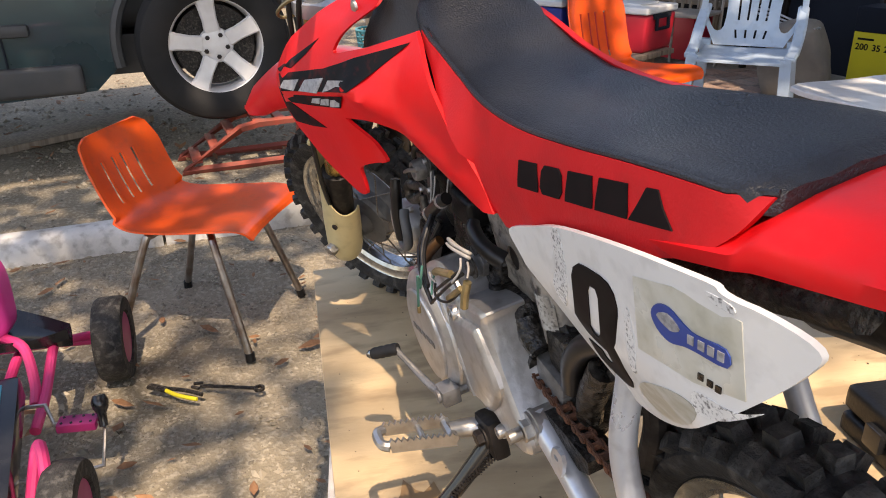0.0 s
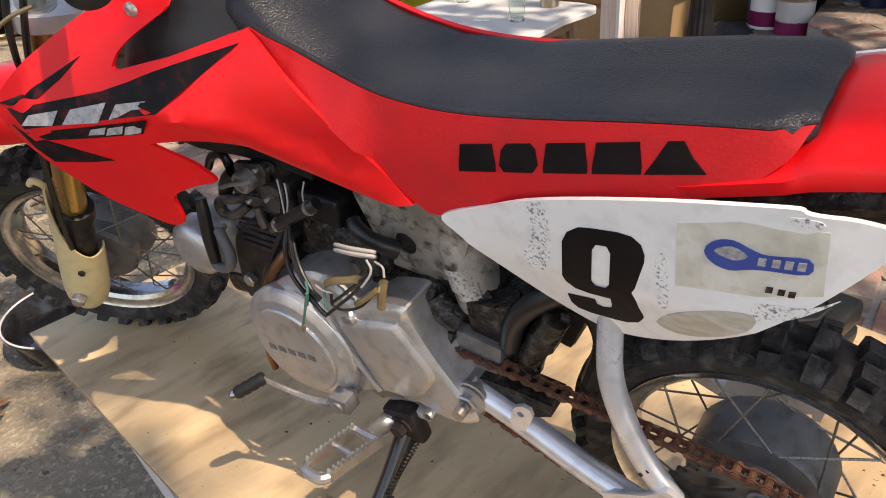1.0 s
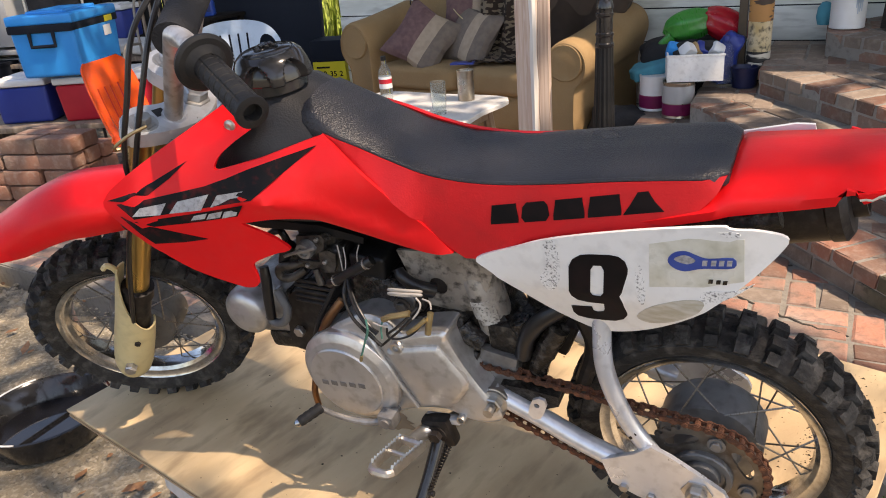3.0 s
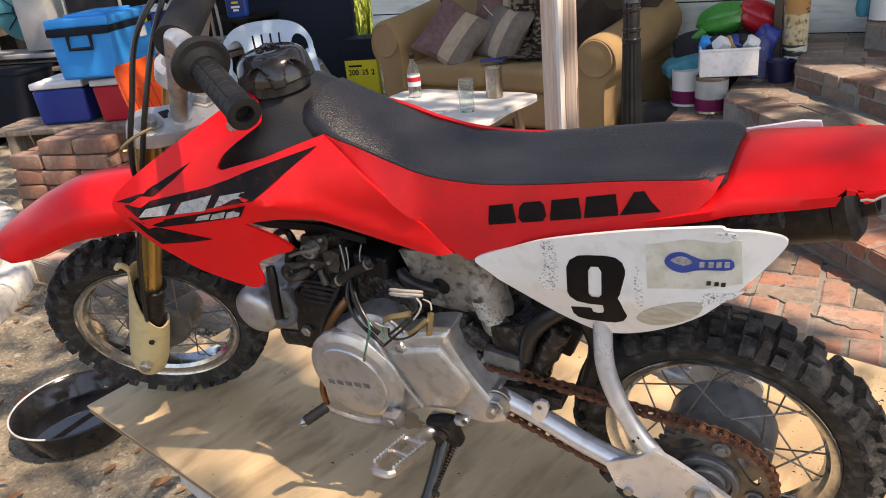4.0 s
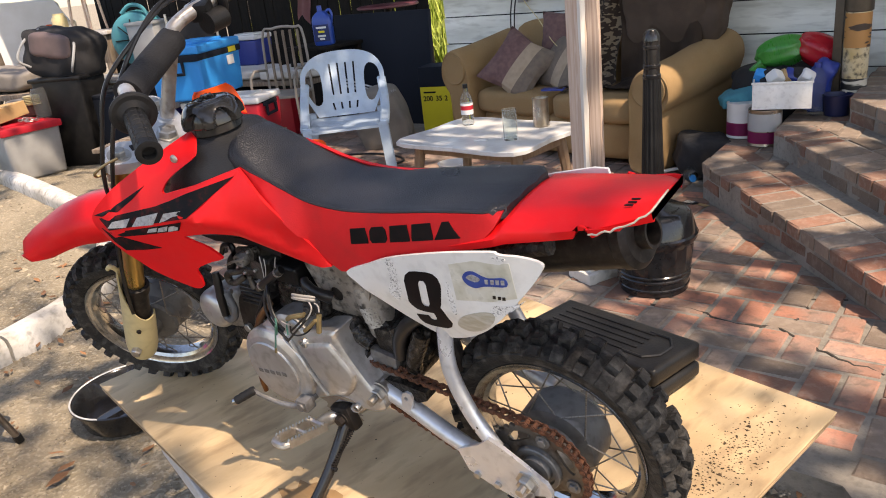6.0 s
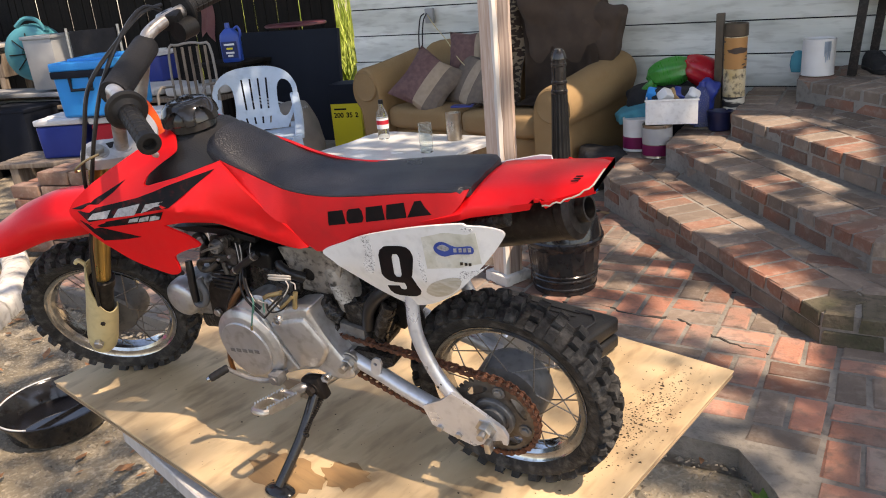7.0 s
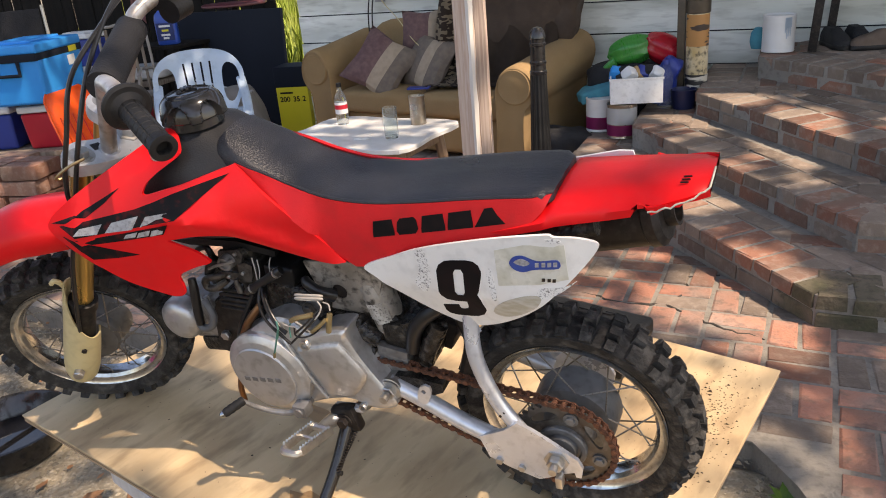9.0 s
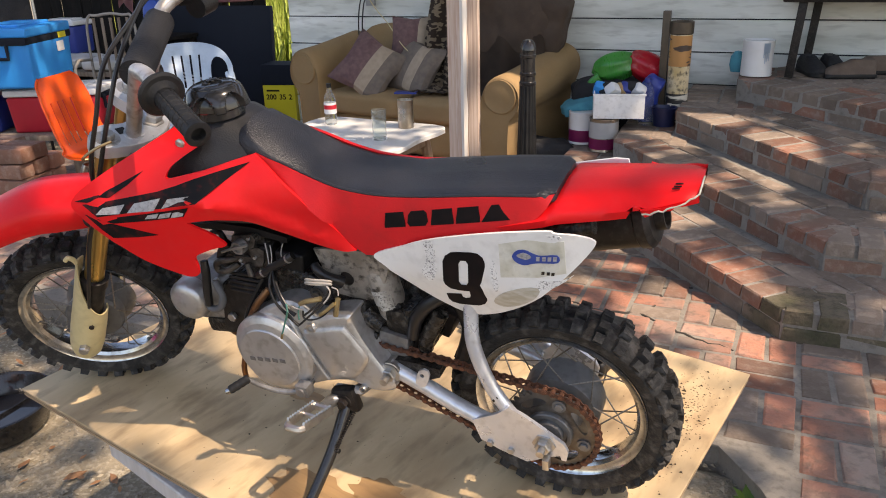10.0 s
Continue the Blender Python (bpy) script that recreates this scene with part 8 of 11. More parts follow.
    solid("timber_offcut", bm, BRONZE, "dark timber offcut leaning by the tube", "timber", pose(-0.335, 3.82, tier_z(1, 3.82)))
    pail = can("paint_bucket", pose(0.085, 4.03, tier_z(3, 4.03)), 0.088, 0.205, [COOLWHITE], "white paint tin with pale blue drips")
    bm = bmesh.new()
    rng = random.Random(7)
    for k in range(9):
        a = -1.15 + 0.05 * k
        r = 0.0886
        top, bot = 0.192, 0.192 - rng.uniform(0.05, 0.15)
        v = [bm.verts.new((r * math.cos(a + d), r * math.sin(a + d), z)) for d, z in ((-0.03, bot), (0.04, bot), (0.04, top), (-0.03, top))]
        bm.faces.new(v)
    bmesh.ops.solidify(bm, geom=bm.faces[:], thickness=0.0008)
    part("paint_drip", bm, CHAIRBLUE, pail, "pale blue paint drips")
    bm = bmesh.new()
    lathe(bm, [(0, 0), (0.035, 0), (0.045, 0.04), (0.04, 0.09), (0.02, 0.12), (0, 0.125)], 20)
    solid("small_jar", bm, CYANCLOTH, "small teal and red jar", "jar", pose(-0.03, 4.12, tier_z(3, 4.12)))
    # bench with black legs and a row of shoes on the landing
    o = thing("bench", "black metal bench on the brick landing", "bench", pose(0.68, 4.09, tier_z(3, 4.09), 0, 0, -3) @ Matrix.Diagonal((1.15, 1.0, 1.15, 1)))
    for x, y in ((-0.34, -0.16), (-0.28, 0.16), (0.34, -0.16), (0.34, 0.16)):
        bm = bmesh.new()
        box(bm, (0.04, 0.04, 0.37), (x, y, 0.185), m=pose(0, 0, 0, 0, 4 if x < 0 else -4, 0), bevel=0.004)
        part("leg", bm, MATTEB, o)
    bm = bmesh.new()
    box(bm, (0.84, 0.42, 0.04), (0, 0, 0.385), bevel=0.01)
    part("seat", bm, MATTEB, o)
    def shoe(m, mat, label):
        o = thing("shoe", label, "shoe", m, group="shoes on the landing")
        o2 = [(-0.5, 0.0), (-0.46, -0.16), (-0.2, -0.15), (0.1, -0.17), (0.35, -0.18), (0.5, -0.08), (0.52, 0.02), (0.45, 0.14), (0.2, 0.17), (-0.2, 0.14), (-0.46, 0.15)]
        ol = smooth_line([(a * 0.28, b * 0.28, 0) for a, b in o2], 3, True)
        bm = bmesh.new()
        loft(bm, [[Vector((p.x * k, p.y * k, z)) for p in ol] for z, k in ((0, 0.96), (0.004, 1), (0.022, 1.0), (0.026, 0.97))])
        part("sole", bm, BLACKP, o, "dark rubber sole")
        bm = bmesh.new()
        rings = []
        for z, k, back in ((0.026, 0.95, 0), (0.05, 0.93, 0.0), (0.07, 0.80, 0.02), (0.09, 0.58, 0.05), (0.105, 0.45, 0.06)):
            rings.append([Vector((p.x * k - back, p.y * min(1, k + 0.1), z)) for p in ol])
        loft(bm, rings)
        part("upper", bm, mat, o)
        bm = bmesh.new()
        for q in range(4):
            tube(bm, [(0.05 - q * 0.022, -0.022, 0.074 + q * 0.008), (0.05 - q * 0.022, 0.0, 0.082 + q * 0.008), (0.05 - q * 0.022, 0.022, 0.074 + q * 0.008)], 0.0025, 5, 3)
        part("laces", bm, DARKCLOTH, o)
    shoe(pose(0.385, 4.10, tier_z(3, 4.10), 0, 0, -70), DARKCLOTH, "black laced trainer under the bench")
    shoe(pose(0.50, 4.13, tier_z(3, 4.13), 0, 0, -75), DARKCLOTH, "black laced trainer under the bench")
    shoe(pose(0.585, 4.03, tier_z(3, 4.03), 0, 0, -165), BROWNSUEDE, "worn brown suede shoe on bricks")
    shoe(pose(0.68, 4.15, tier_z(3, 4.15), 0, 0, -160), BROWNSUEDE, "worn brown suede shoe on bricks")


BROWNSUEDE = material("brown_suede", (0.11, 0.075, 0.055), 0.85, var=(0.16, 0.12, 0.09), scale=20, amount=0.6, bump=0.2, bump_scale=120)
NAVY = material("navy_plastic", (0.008, 0.012, 0.05), 0.4, var=(0.012, 0.018, 0.07), scale=9, amount=0.6)
ZEBRA = material("zebra_print", (0.60, 0.55, 0.45), 0.5, var=(0.02, 0.018, 0.016), scale=7, amount=1.0, sharp=(0.48, 0.52), stretch=(1, 1, 4), detail=2)
TIGER = material("tiger_print", (0.42, 0.20, 0.06), 0.5, var=(0.05, 0.03, 0.02), scale=7, amount=1.0, sharp=(0.52, 0.56), stretch=(1, 1, 4), detail=2)
BRONZE = material("dark_bronze", (0.07, 0.055, 0.04), 0.45, 0.5, var=(0.12, 0.09, 0.06), scale=18, amount=0.6)
PRINT_TUBE = material("animal_print", (0.50, 0.36, 0.16), 0.5, var=(0.66, 0.58, 0.42), scale=9, amount=0.8, fine=(0.03, 0.025, 0.02), fine_scale=34, fine_amount=0.95)
steps_things()


def cooler(name, m, size, body, lid, label, handle=True):
    o = thing(name, label, "cooler", m, group="stacked coolers")
    x, y, z = size
    bm = bmesh.new()
    box(bm, (x, y, z * 0.78), (0, 0, z * 0.39), bevel=0.02, seg=3)
    for v in bm.verts:
        k = 0.94 + 0.06 * v.co.z / (z * 0.78)
        v.co.x *= k
        v.co.y *= k
    part("body", bm, body, o)
    bm = bmesh.new()
    box(bm, (x * 1.03, y * 1.04, z * 0.15), (0, 0, z * 0.87), bevel=0.014, seg=3)
    box(bm, (x * 0.7, y * 0.6, z * 0.05), (0, 0, z * 0.965), bevel=0.008, seg=2)
    part("lid", bm, lid, o)
    if handle:
        for s in (-1, 1):
            bm = bmesh.new()
            yy = 0.07
            tube(bm, [(s * (x * 0.48), -yy, z * 0.74), (s * (x * 0.5 + 0.008), -yy, z * 0.72), (s * (x * 0.5 + 0.010), -yy, z * 0.48), (s * (x * 0.5 + 0.010), yy, z * 0.48), (s * (x * 0.5 + 0.008), yy, z * 0.72), (s * (x * 0.48), yy, z * 0.74)], 0.011, 8)
            box(bm, (0.03, 0.2, 0.03), (s * (x * 0.5 - 0.004), 0, z * 0.74), bevel=0.006)
            part("handle", bm, DARKBOARD, o, "dark folding handle")
    return o


JUGBLUE = material("jug_blue", (0.012, 0.055, 0.30), 0.35, var=(0.02, 0.08, 0.36), scale=8, amount=0.6)
NAVYPAPER = material("navy_label", (0.008, 0.02, 0.10), 0.5, var=(0.012, 0.03, 0.13), scale=20, amount=0.5)
MAROON = material("maroon_paint", (0.10, 0.02, 0.03), 0.5, var=(0.16, 0.05, 0.05), scale=6, amount=0.7)
PINKCLOTH = material("faded_pink_cloth", (0.38, 0.16, 0.16), 0.9, var=(0.46, 0.24, 0.22), scale=8, amount=0.7, bump=0.3, bump_scale=120)
ROSEDUST = material("dusty_rose_nylon", (0.13, 0.09, 0.088), 0.6, var=(0.08, 0.06, 0.06), scale=7, amount=0.7, bump=0.2, bump_scale=160)
TAUPE = material("taupe_plastic", (0.30, 0.27, 0.235), 0.6, var=(0.22, 0.20, 0.17), scale=6, amount=0.7, bump=0.1)


def left_clutter():
    c = cooler("blue_cooler", pose(-4.10, 2.43, 0.12, 0, 0, 114), (0.56, 0.38, 0.37), COOLBLUE, COOLBLUE, "bright blue hard cooler with dark handles")
    bm = bmesh.new()
    box(bm, (0.595, 0.382, 0.045), (0, 0, 0.275), bevel=0.01)
    part("trim_band", bm, DARKBOARD, c, "dark band below the lid")
    bm = bmesh.new()
    box(bm, (0.09, 0.003, 0.06), (0.12, -0.193, 0.21))
    part("sticker", bm, COOLWHITE, c, "printed sticker")
    bm = bmesh.new()
    box(bm, (0.1, 0.003, 0.035), (0.16, -0.195, 0.275))
    part("tag", bm, YELLOW, c, "yellow tag")
    cooler("white_blue_cooler", pose(-4.41, 2.33, -0.165, 0, 0, 25), (0.34, 0.34, 0.28), DEEPBLUE, COOLWHITE, "blue cooler with a white lid", False)
    cooler("white_red_cooler", pose(-3.92, 2.52, -0.165, 0, 0, 25), (0.55, 0.36, 0.28), COOLRED, COOLWHITE, "red cooler with a white lid", True)
    o = thing("low_bench", "low weathered plank bench under the coolers", "bench", pose(-4.22, 2.33, 0.207, 0, 0, 22))
    for k in range(3):
        bm = bmesh.new()
        box(bm, (1.3, 0.13, 0.03), (0, -0.15 + 0.15 * k, -0.387), bevel=0.004)
        part("plank", bm, WEATHER, o)
    for x in (-0.5, 0.5):
        bm = bmesh.new()
        box(bm, (0.06, 0.4, 0.332), (x, 0, -0.5655), bevel=0.004)
        part("support", bm, WEATHER, o)
    # stack of weathered pavers
    o = thing("paver_stack", "stack of weathered red-brown concrete pavers", "bricks", pose(-3.80, 1.76, DIRT_Z + 0.03, 0, 0, 12))
    rng = random.Random(12)
    bm = bmesh.new()
    box(bm, (0.215, 0.11, 0.08), bevel=0.016, seg=2)
    me = finish(bm, "paver", BRICKD)
    for lvl in range(6):
        for i in range(1, 4):
            for j in range(3):
                if lvl == 5 and (i in (1,) or rng.random() < 0.25):
                    continue
                q = new("paver", me)
                q.parent = o
                q.matrix_local = pose(-0.34 + 0.222 * i + rng.uniform(-0.012, 0.012), -0.12 + 0.118 * j + rng.uniform(-0.006, 0.006), 0.04 + 0.084 * lvl, 0, 0, rng.uniform(-5, 5))
    # dark folded table standing on edge
    o = thing("folded_table", "dark folding table standing on edge", "table", pose(-4.22, 4.44, PATIO_Z, 0, 0, 2))
    bm = bmesh.new()
    box(bm, (1.07, 0.045, 0.96), (0, 0, 0.49), m=pose(0, 0, 0, -5, 0, 0), bevel=0.012, seg=2)
    part("panel", bm, DARKBOARD, o)
    bm = bmesh.new()
    for x in (-0.4, 0.4):
        tube(bm, [(x, 0.06, 0.02), (x, 0.08, 0.9)], 0.012, 8)
    part("folded_leg", bm, MATTEB, o)
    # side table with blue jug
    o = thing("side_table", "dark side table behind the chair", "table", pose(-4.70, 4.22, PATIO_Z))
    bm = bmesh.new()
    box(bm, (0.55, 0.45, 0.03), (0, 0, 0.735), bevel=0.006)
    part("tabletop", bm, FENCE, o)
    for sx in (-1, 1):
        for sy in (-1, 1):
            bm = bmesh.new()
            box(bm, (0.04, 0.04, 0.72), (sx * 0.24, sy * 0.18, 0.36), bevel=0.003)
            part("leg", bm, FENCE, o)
    j = thing("blue_jug", "blue plastic fluid jug with a pale label", "jug", pose(-4.59, 4.13, PATIO_Z + 0.751, 0, 0, 26) @ Matrix.Diagonal((0.92, 1, 1.0, 1)))
    bm = bmesh.new()
    rings = []
    for z, kx, ky in ((0, 0.9, 0.9), (0.01, 1, 1), (0.2, 1, 1), (0.24, 0.9, 0.85), (0.27, 0.55, 0.5), (0.285, 0.3, 0.32)):
        rings.append([Vector((0.095 * kx * math.copysign(abs(math.cos(a)) ** 0.5, math.cos(a)), 0.055 * ky * math.copysign(abs(math.sin(a)) ** 0.5, math.sin(a)), z)) for a in np.linspace(0, 2 * math.pi, 33)[:-1]])
    loft(bm, rings)
    part("body", bm, JUGBLUE, j)
    bm = bmesh.new()
    tube(bm, [(0.04, 0, 0.27), (0.085, 0, 0.29), (0.105, 0, 0.24), (0.09, 0, 0.19)], 0.012, 10, 5)
    part("handle", bm, JUGBLUE, j)
    bm = bmesh.new()
    lathe(bm, [(0, 0.33), (0.022, 0.33), (0.024, 0.285), (0, 0.285)], 18, Matrix.Translation((-0.01, 0, 0)))
    part("cap", bm, JUGBLUE, j)
    bm = bmesh.new()
    box(bm, (0.15, 0.002, 0.14), (0, -0.056, 0.105), bevel=0.0005, seg=1)
    lb = part("paper_label", bm, NAVYPAPER, j, "dark blue printed label")
    for w, z, mat in ((0.10, 0.15, COOLWHITE), (0.06, 0.115, YELLOW), (0.08, 0.08, COOLWHITE), (0.05, 0.055, COOLWHITE)):
        bm = bmesh.new()
        box(bm, (w, 0.002, 0.016), (0, -0.0572, z))
        part("label_bar", bm, mat, lb, "pale printed bar")
    # yellow carton with dark top
    o = thing("yellow_carton", "yellow and black cardboard carton", "box", pose(-3.54, 4.36, PATIO_Z, 0, 0, 14))
    bm = bmesh.new()
    box(bm, (0.27, 0.26, 0.37), (0, 0, 0.185), bevel=0.003, seg=1)
    part("carton", bm, YELLOW, o)
    bm = bmesh.new()
    box(bm, (0.278, 0.268, 0.16), (0, 0, 0.450), bevel=0.004, seg=1)
    part("carton_top", bm, DARKBOARD, o)
    for x, word in ((-0.112, "200"), (0.0, "35"), (0.08, "2")):
        cu = bpy.data.curves.new("number", "FONT")
        cu.body, cu.size, cu.extrude, cu.offset = word, 0.058, 0.0004, 0.0012
        tmp = bpy.data.objects.new("number", cu)
        me = bpy.data.meshes.new_from_object(tmp)
        bpy.data.objects.remove(tmp)
        bpy.data.curves.remove(cu)
        me.materials.clear()
        me.materials.append(PRINT_B)
        q = new("printed_number", me)
        q.parent = o
        q.matrix_local = pose(x, -0.131, 0.255, 90, 0, 0)
        tagged(q, "black printed number")
    bm = bmesh.new()
    box(bm, (0.11, 0.001, 0.014), (-0.05, -0.1305, 0.325))
    part("print_bar", bm, PRINT_B, o, "dark printed bar")
    # slumped canvas sack with a folded chair frame
    bm = bmesh.new()
    cushion(bm, 0.42, 0.3, 0.46, puff=0.6)
    for v in bm.verts:
        v.co += Vector((0.03 * noise.noise(v.co * 6), 0.03 * noise.noise(v.co * 7 + Vector((3, 0, 0))), 0))
        v.co.x *= 1 - 0.35 * max(0, v.co.z) / 0.25
    solid("canvas_sack", bm, GREYCLOTH, "slumped grey canvas sack", "bag", pose(-3.62, 3.70, PATIO_Z + 0.22, 6, -6, 30))
    bm = bmesh.new()
    for k in range(3):
        tube(bm, [(-0.2, 0.02 * k, 0.02 * k), (0.12, 0.03 * k, -0.07 + 0.01 * k), (0.25, 0.03 * k, -0.06)], 0.008, 8, 4)
    solid("metal_rods", bm, STEEL, "bent steel rods on the sack", "rods", pose(-3.72, 3.62, PATIO_Z + 0.50, 0, 0, 10))
    bm = bmesh.new()
    tube(bm, [(0.3 * math.cos(a) * (1 + 0.1 * math.sin(3 * a)), 0.2 * math.sin(a), 0.008) for a in np.linspace(0, 5.6, 40)], 0.008, 6)
    solid("hose", bm, WIRE, "black hose looped on the patio", "hose", pose(-3.45, 3.25, PATIO_Z))
    # long table with white cushions and dark boxes below
    o = thing("long_table", "dark long table with pale cushions on it", "table", pose(-5.3, 4.1, PATIO_Z, 0, 0, 8))
    bm = bmesh.new()
    box(bm, (1.3, 0.6, 0.04), (0, 0, 0.46), bevel=0.006)
    part("tabletop", bm, WEATHER, o)
    for sx in (-1, 1):
        for sy in (-1, 1):
            bm = bmesh.new()
            box(bm, (0.05, 0.05, 0.44), (sx * 0.58, sy * 0.24, 0.22), bevel=0.004)
            part("leg", bm, WEATHER, o)
    for k, (x, y) in enumerate(((-0.35, -0.05), (0.32, 0.02))):
        bm = bmesh.new()
        cushion(bm, 0.62, 0.5, 0.09, puff=0.5)
        solid("seat_pad", bm, WHITECLOTH, "off-white padded outdoor cushion", "cushion", pose(-5.3 + x, 4.1 + y, PATIO_Z + 0.53, 0, 0, 8 + 12 * k), group="cushions on the long table")
    cooler("small_blue_cooler", pose(-5.74, 4.24, PATIO_Z + 0.58, 0, 0, 10), (0.34, 0.26, 0.30), DEEPBLUE, COOLWHITE, "small dark blue cooler with a white lid", False)
    for nm, at, size, mat, lab in (("dark_box", (-5.7, 3.9, PATIO_Z), (0.5, 0.4, 0.38), DARKBOARD, "dark plastic storage box"), ("red_box", (-5.05, 3.95, PATIO_Z), (0.36, 0.3, 0.34), COOLRED, "dark red storage box"), ("black_tote", (-6.3, 3.1, PATIO_Z), (0.6, 0.45, 0.5), DARKBOARD, "black storage tote on the patio")):
        bm = bmesh.new()
        box(bm, size, (0, 0, size[2] / 2), bevel=0.012, taper=1.06)
        box(bm, (size[0] * 1.08, size[1] * 1.08, 0.03), (0, 0, size[2] + 0.012), bevel=0.008)
        solid(nm, bm, mat, lab, "box", pose(*at, 0, 0, 12))
    # white wire garden chair
    o = thing("wire_chair", "taupe slatted garden chair among the clutter", "chair", pose(-4.66, 3.62, PATIO_Z, 0, 0, 28) @ Matrix.Scale(0.94, 4))
    bm = bmesh.new()
    tube(bm, [(-0.2, 0.2, 0), (-0.2, 0.22, 0.9), (-0.1, 0.24, 1.0), (0.1, 0.24, 1.0), (0.2, 0.22, 0.9), (0.2, 0.2, 0)], 0.012, 8, 4)
    part("back_frame", bm, TAUPE, o)
    for k in range(5):
        bm = bmesh.new()
        tube(bm, [(-0.14 + 0.07 * k, 0.22, 0.45), (-0.14 + 0.07 * k, 0.235, 0.98)], 0.014, 6)
        part("slat", bm, WEATHER, o)
    bm = bmesh.new()
    box(bm, (0.42, 0.42, 0.025), (0, 0, 0.44), bevel=0.01)
    part("seat", bm, TAUPE, o)
    for sx in (-1, 1):
        bm = bmesh.new()
        tube(bm, [(sx * 0.2, -0.2, 0), (sx * 0.2, -0.2, 0.62), (sx * 0.2, 0.2, 0.64)], 0.012, 8, 3)
        part("leg", bm, TAUPE, o)
    # black camp chair behind the coolers
    o = thing("camp_chair", "black fabric camp chair behind the coolers", "chair", pose(-5.05, 3.05, PATIO_Z, 0, 0, 40))
    bm = bmesh.new()
    box(bm, (0.36, 0.02, 0.55), (0, 0.24, 0.86), m=pose(0, 0, 0, 0, 0, 0), bevel=0.008)
    part("backrest", bm, DARKCLOTH, o)
    bm = bmesh.new()
    box(bm, (0.46, 0.44, 0.03), (0, 0, 0.46), bevel=0.01)
    part("seat", bm, DARKCLOTH, o)
    for sx in (-1, 1):
        bm = bmesh.new()
        tube(bm, [(sx * 0.2, 0.22, 0), (sx * 0.2, 0.255, 1.16)], 0.011, 8)
        part("upright", bm, STEEL, o, "thin steel upright")
        bm = bmesh.new()
        tube(bm, [(sx * 0.22, -0.2, 0), (sx * 0.22, -0.2, 0.45)], 0.011, 8)
        part("leg", bm, MATTEB, o)
    # dark red round table behind the folded one, pink cloth on the fence
    o = thing("round_table", "dark red round table behind the folded table", "table", pose(-4.40, 4.80, PATIO_Z))
    bm = bmesh.new()
    lathe(bm, [(0, 0.985), (0.27, 0.985), (0.285, 0.992), (0.285, 1.006), (0.27, 1.014), (0, 1.014)], 40)
    part("tabletop", bm, MAROON, o)
    bm = bmesh.new()
    lathe(bm, [(0, 0), (0.2, 0), (0.21, 0.02), (0.05, 0.05), (0.035, 0.1), (0.035, 0.985), (0, 0.985)], 24)
    part("pedestal", bm, MATTEB, o)
    bm = bmesh.new()
    rows = []
    for i in range(13):
        v = i / 12
        rows.append([Vector((-0.09 + 0.18 * u + 0.02 * math.sin(5 * v), -0.02 - 0.012 * math.sin(u * 11 + v * 2), -0.36 * v * (1 - 0.15 * math.sin(u * 5)))) for u in np.linspace(0, 1, 15)])
    loft(bm, rows, cap=False, closed=False)
    bmesh.ops.solidify(bm, geom=bm.faces[:], thickness=0.006)
    solid("pink_cloth", bm, PINKCLOTH, "faded pink cloth hung on the fence", "cloth", pose(-6.05, 5.33, 0.72))
    # teal air mover
    o = thing("air_mover", "teal plastic carpet blower", "fan", pose(-6.62, 3.64, 0.135, 0, 0, 30) @ Matrix.Scale(0.95, 4))
    bm = bmesh.new()
    lathe(bm, [(0.08, -0.14), (0.2, -0.15), (0.26, -0.12), (0.28, -0.04), (0.28, 0.04), (0.26, 0.12), (0.2, 0.15), (0.08, 0.14), (0.07, 0.1), (0.07, -0.1), (0.08, -0.14)], 36, pose(0, 0, 0.29, 90, 0, 0))
    part("housing", bm, TEAL, o)
    bm = bmesh.new()
    tube(bm, [(-0.1, -0.1, 0.55), (0.0, -0.1, 0.62), (0.12, -0.1, 0.6), (0.18, -0.1, 0.5)], 0.02, 8, 4)
    part("handle", bm, TEAL, o)
    bm = bmesh.new()
    for k in range(8):
        a = k * math.pi / 4
        tube(bm, [(0, -0.155, 0.29), (0.2 * math.cos(a), -0.155, 0.29 + 0.2 * math.sin(a))], 0.006, 5)
    part("grille", bm, MATTEB, o)
    # pale boards and a grey crate beside it, on a plank stack
    o = thing("board_stack", "stack of weathered pale boards on blocks", "boards", pose(-6.50, 3.50, PATIO_Z + 0.085, 0, 0, 14))
    rng = random.Random(21)
    for k in range(6):
        bm = bmesh.new()
        box(bm, (1.5 + rng.uniform(-0.2, 0.2), 0.42, 0.035), (rng.uniform(-0.1, 0.1), rng.uniform(-0.08, 0.08), 0.32 + 0.038 * k), m=pose(0, 0, 0, 0, 0, rng.uniform(-6, 6)), bevel=0.004)
        part("board", bm, GREYTOTE if k % 2 else WEATHER, o)
    for x in (0.5,):
        bm = bmesh.new()
        box(bm, (0.2, 0.3, 0.385), (x, 0, 0.1075), bevel=0.01)
        part("block", bm, CONCRETE, o)
    bm = bmesh.new()
    box(bm, (0.28, 0.28, 0.46), (0, 0, 0.23), bevel=0.012, taper=1.06)
    box(bm, (0.32, 0.32, 0.03), (0, 0, 0.455), bevel=0.008)
    solid("grey_crate", bm, GREYTOTE, "grey plastic crate on the boards", "crate", pose(-6.15, 3.46, PATIO_Z + 0.635, 0, 0, 18))
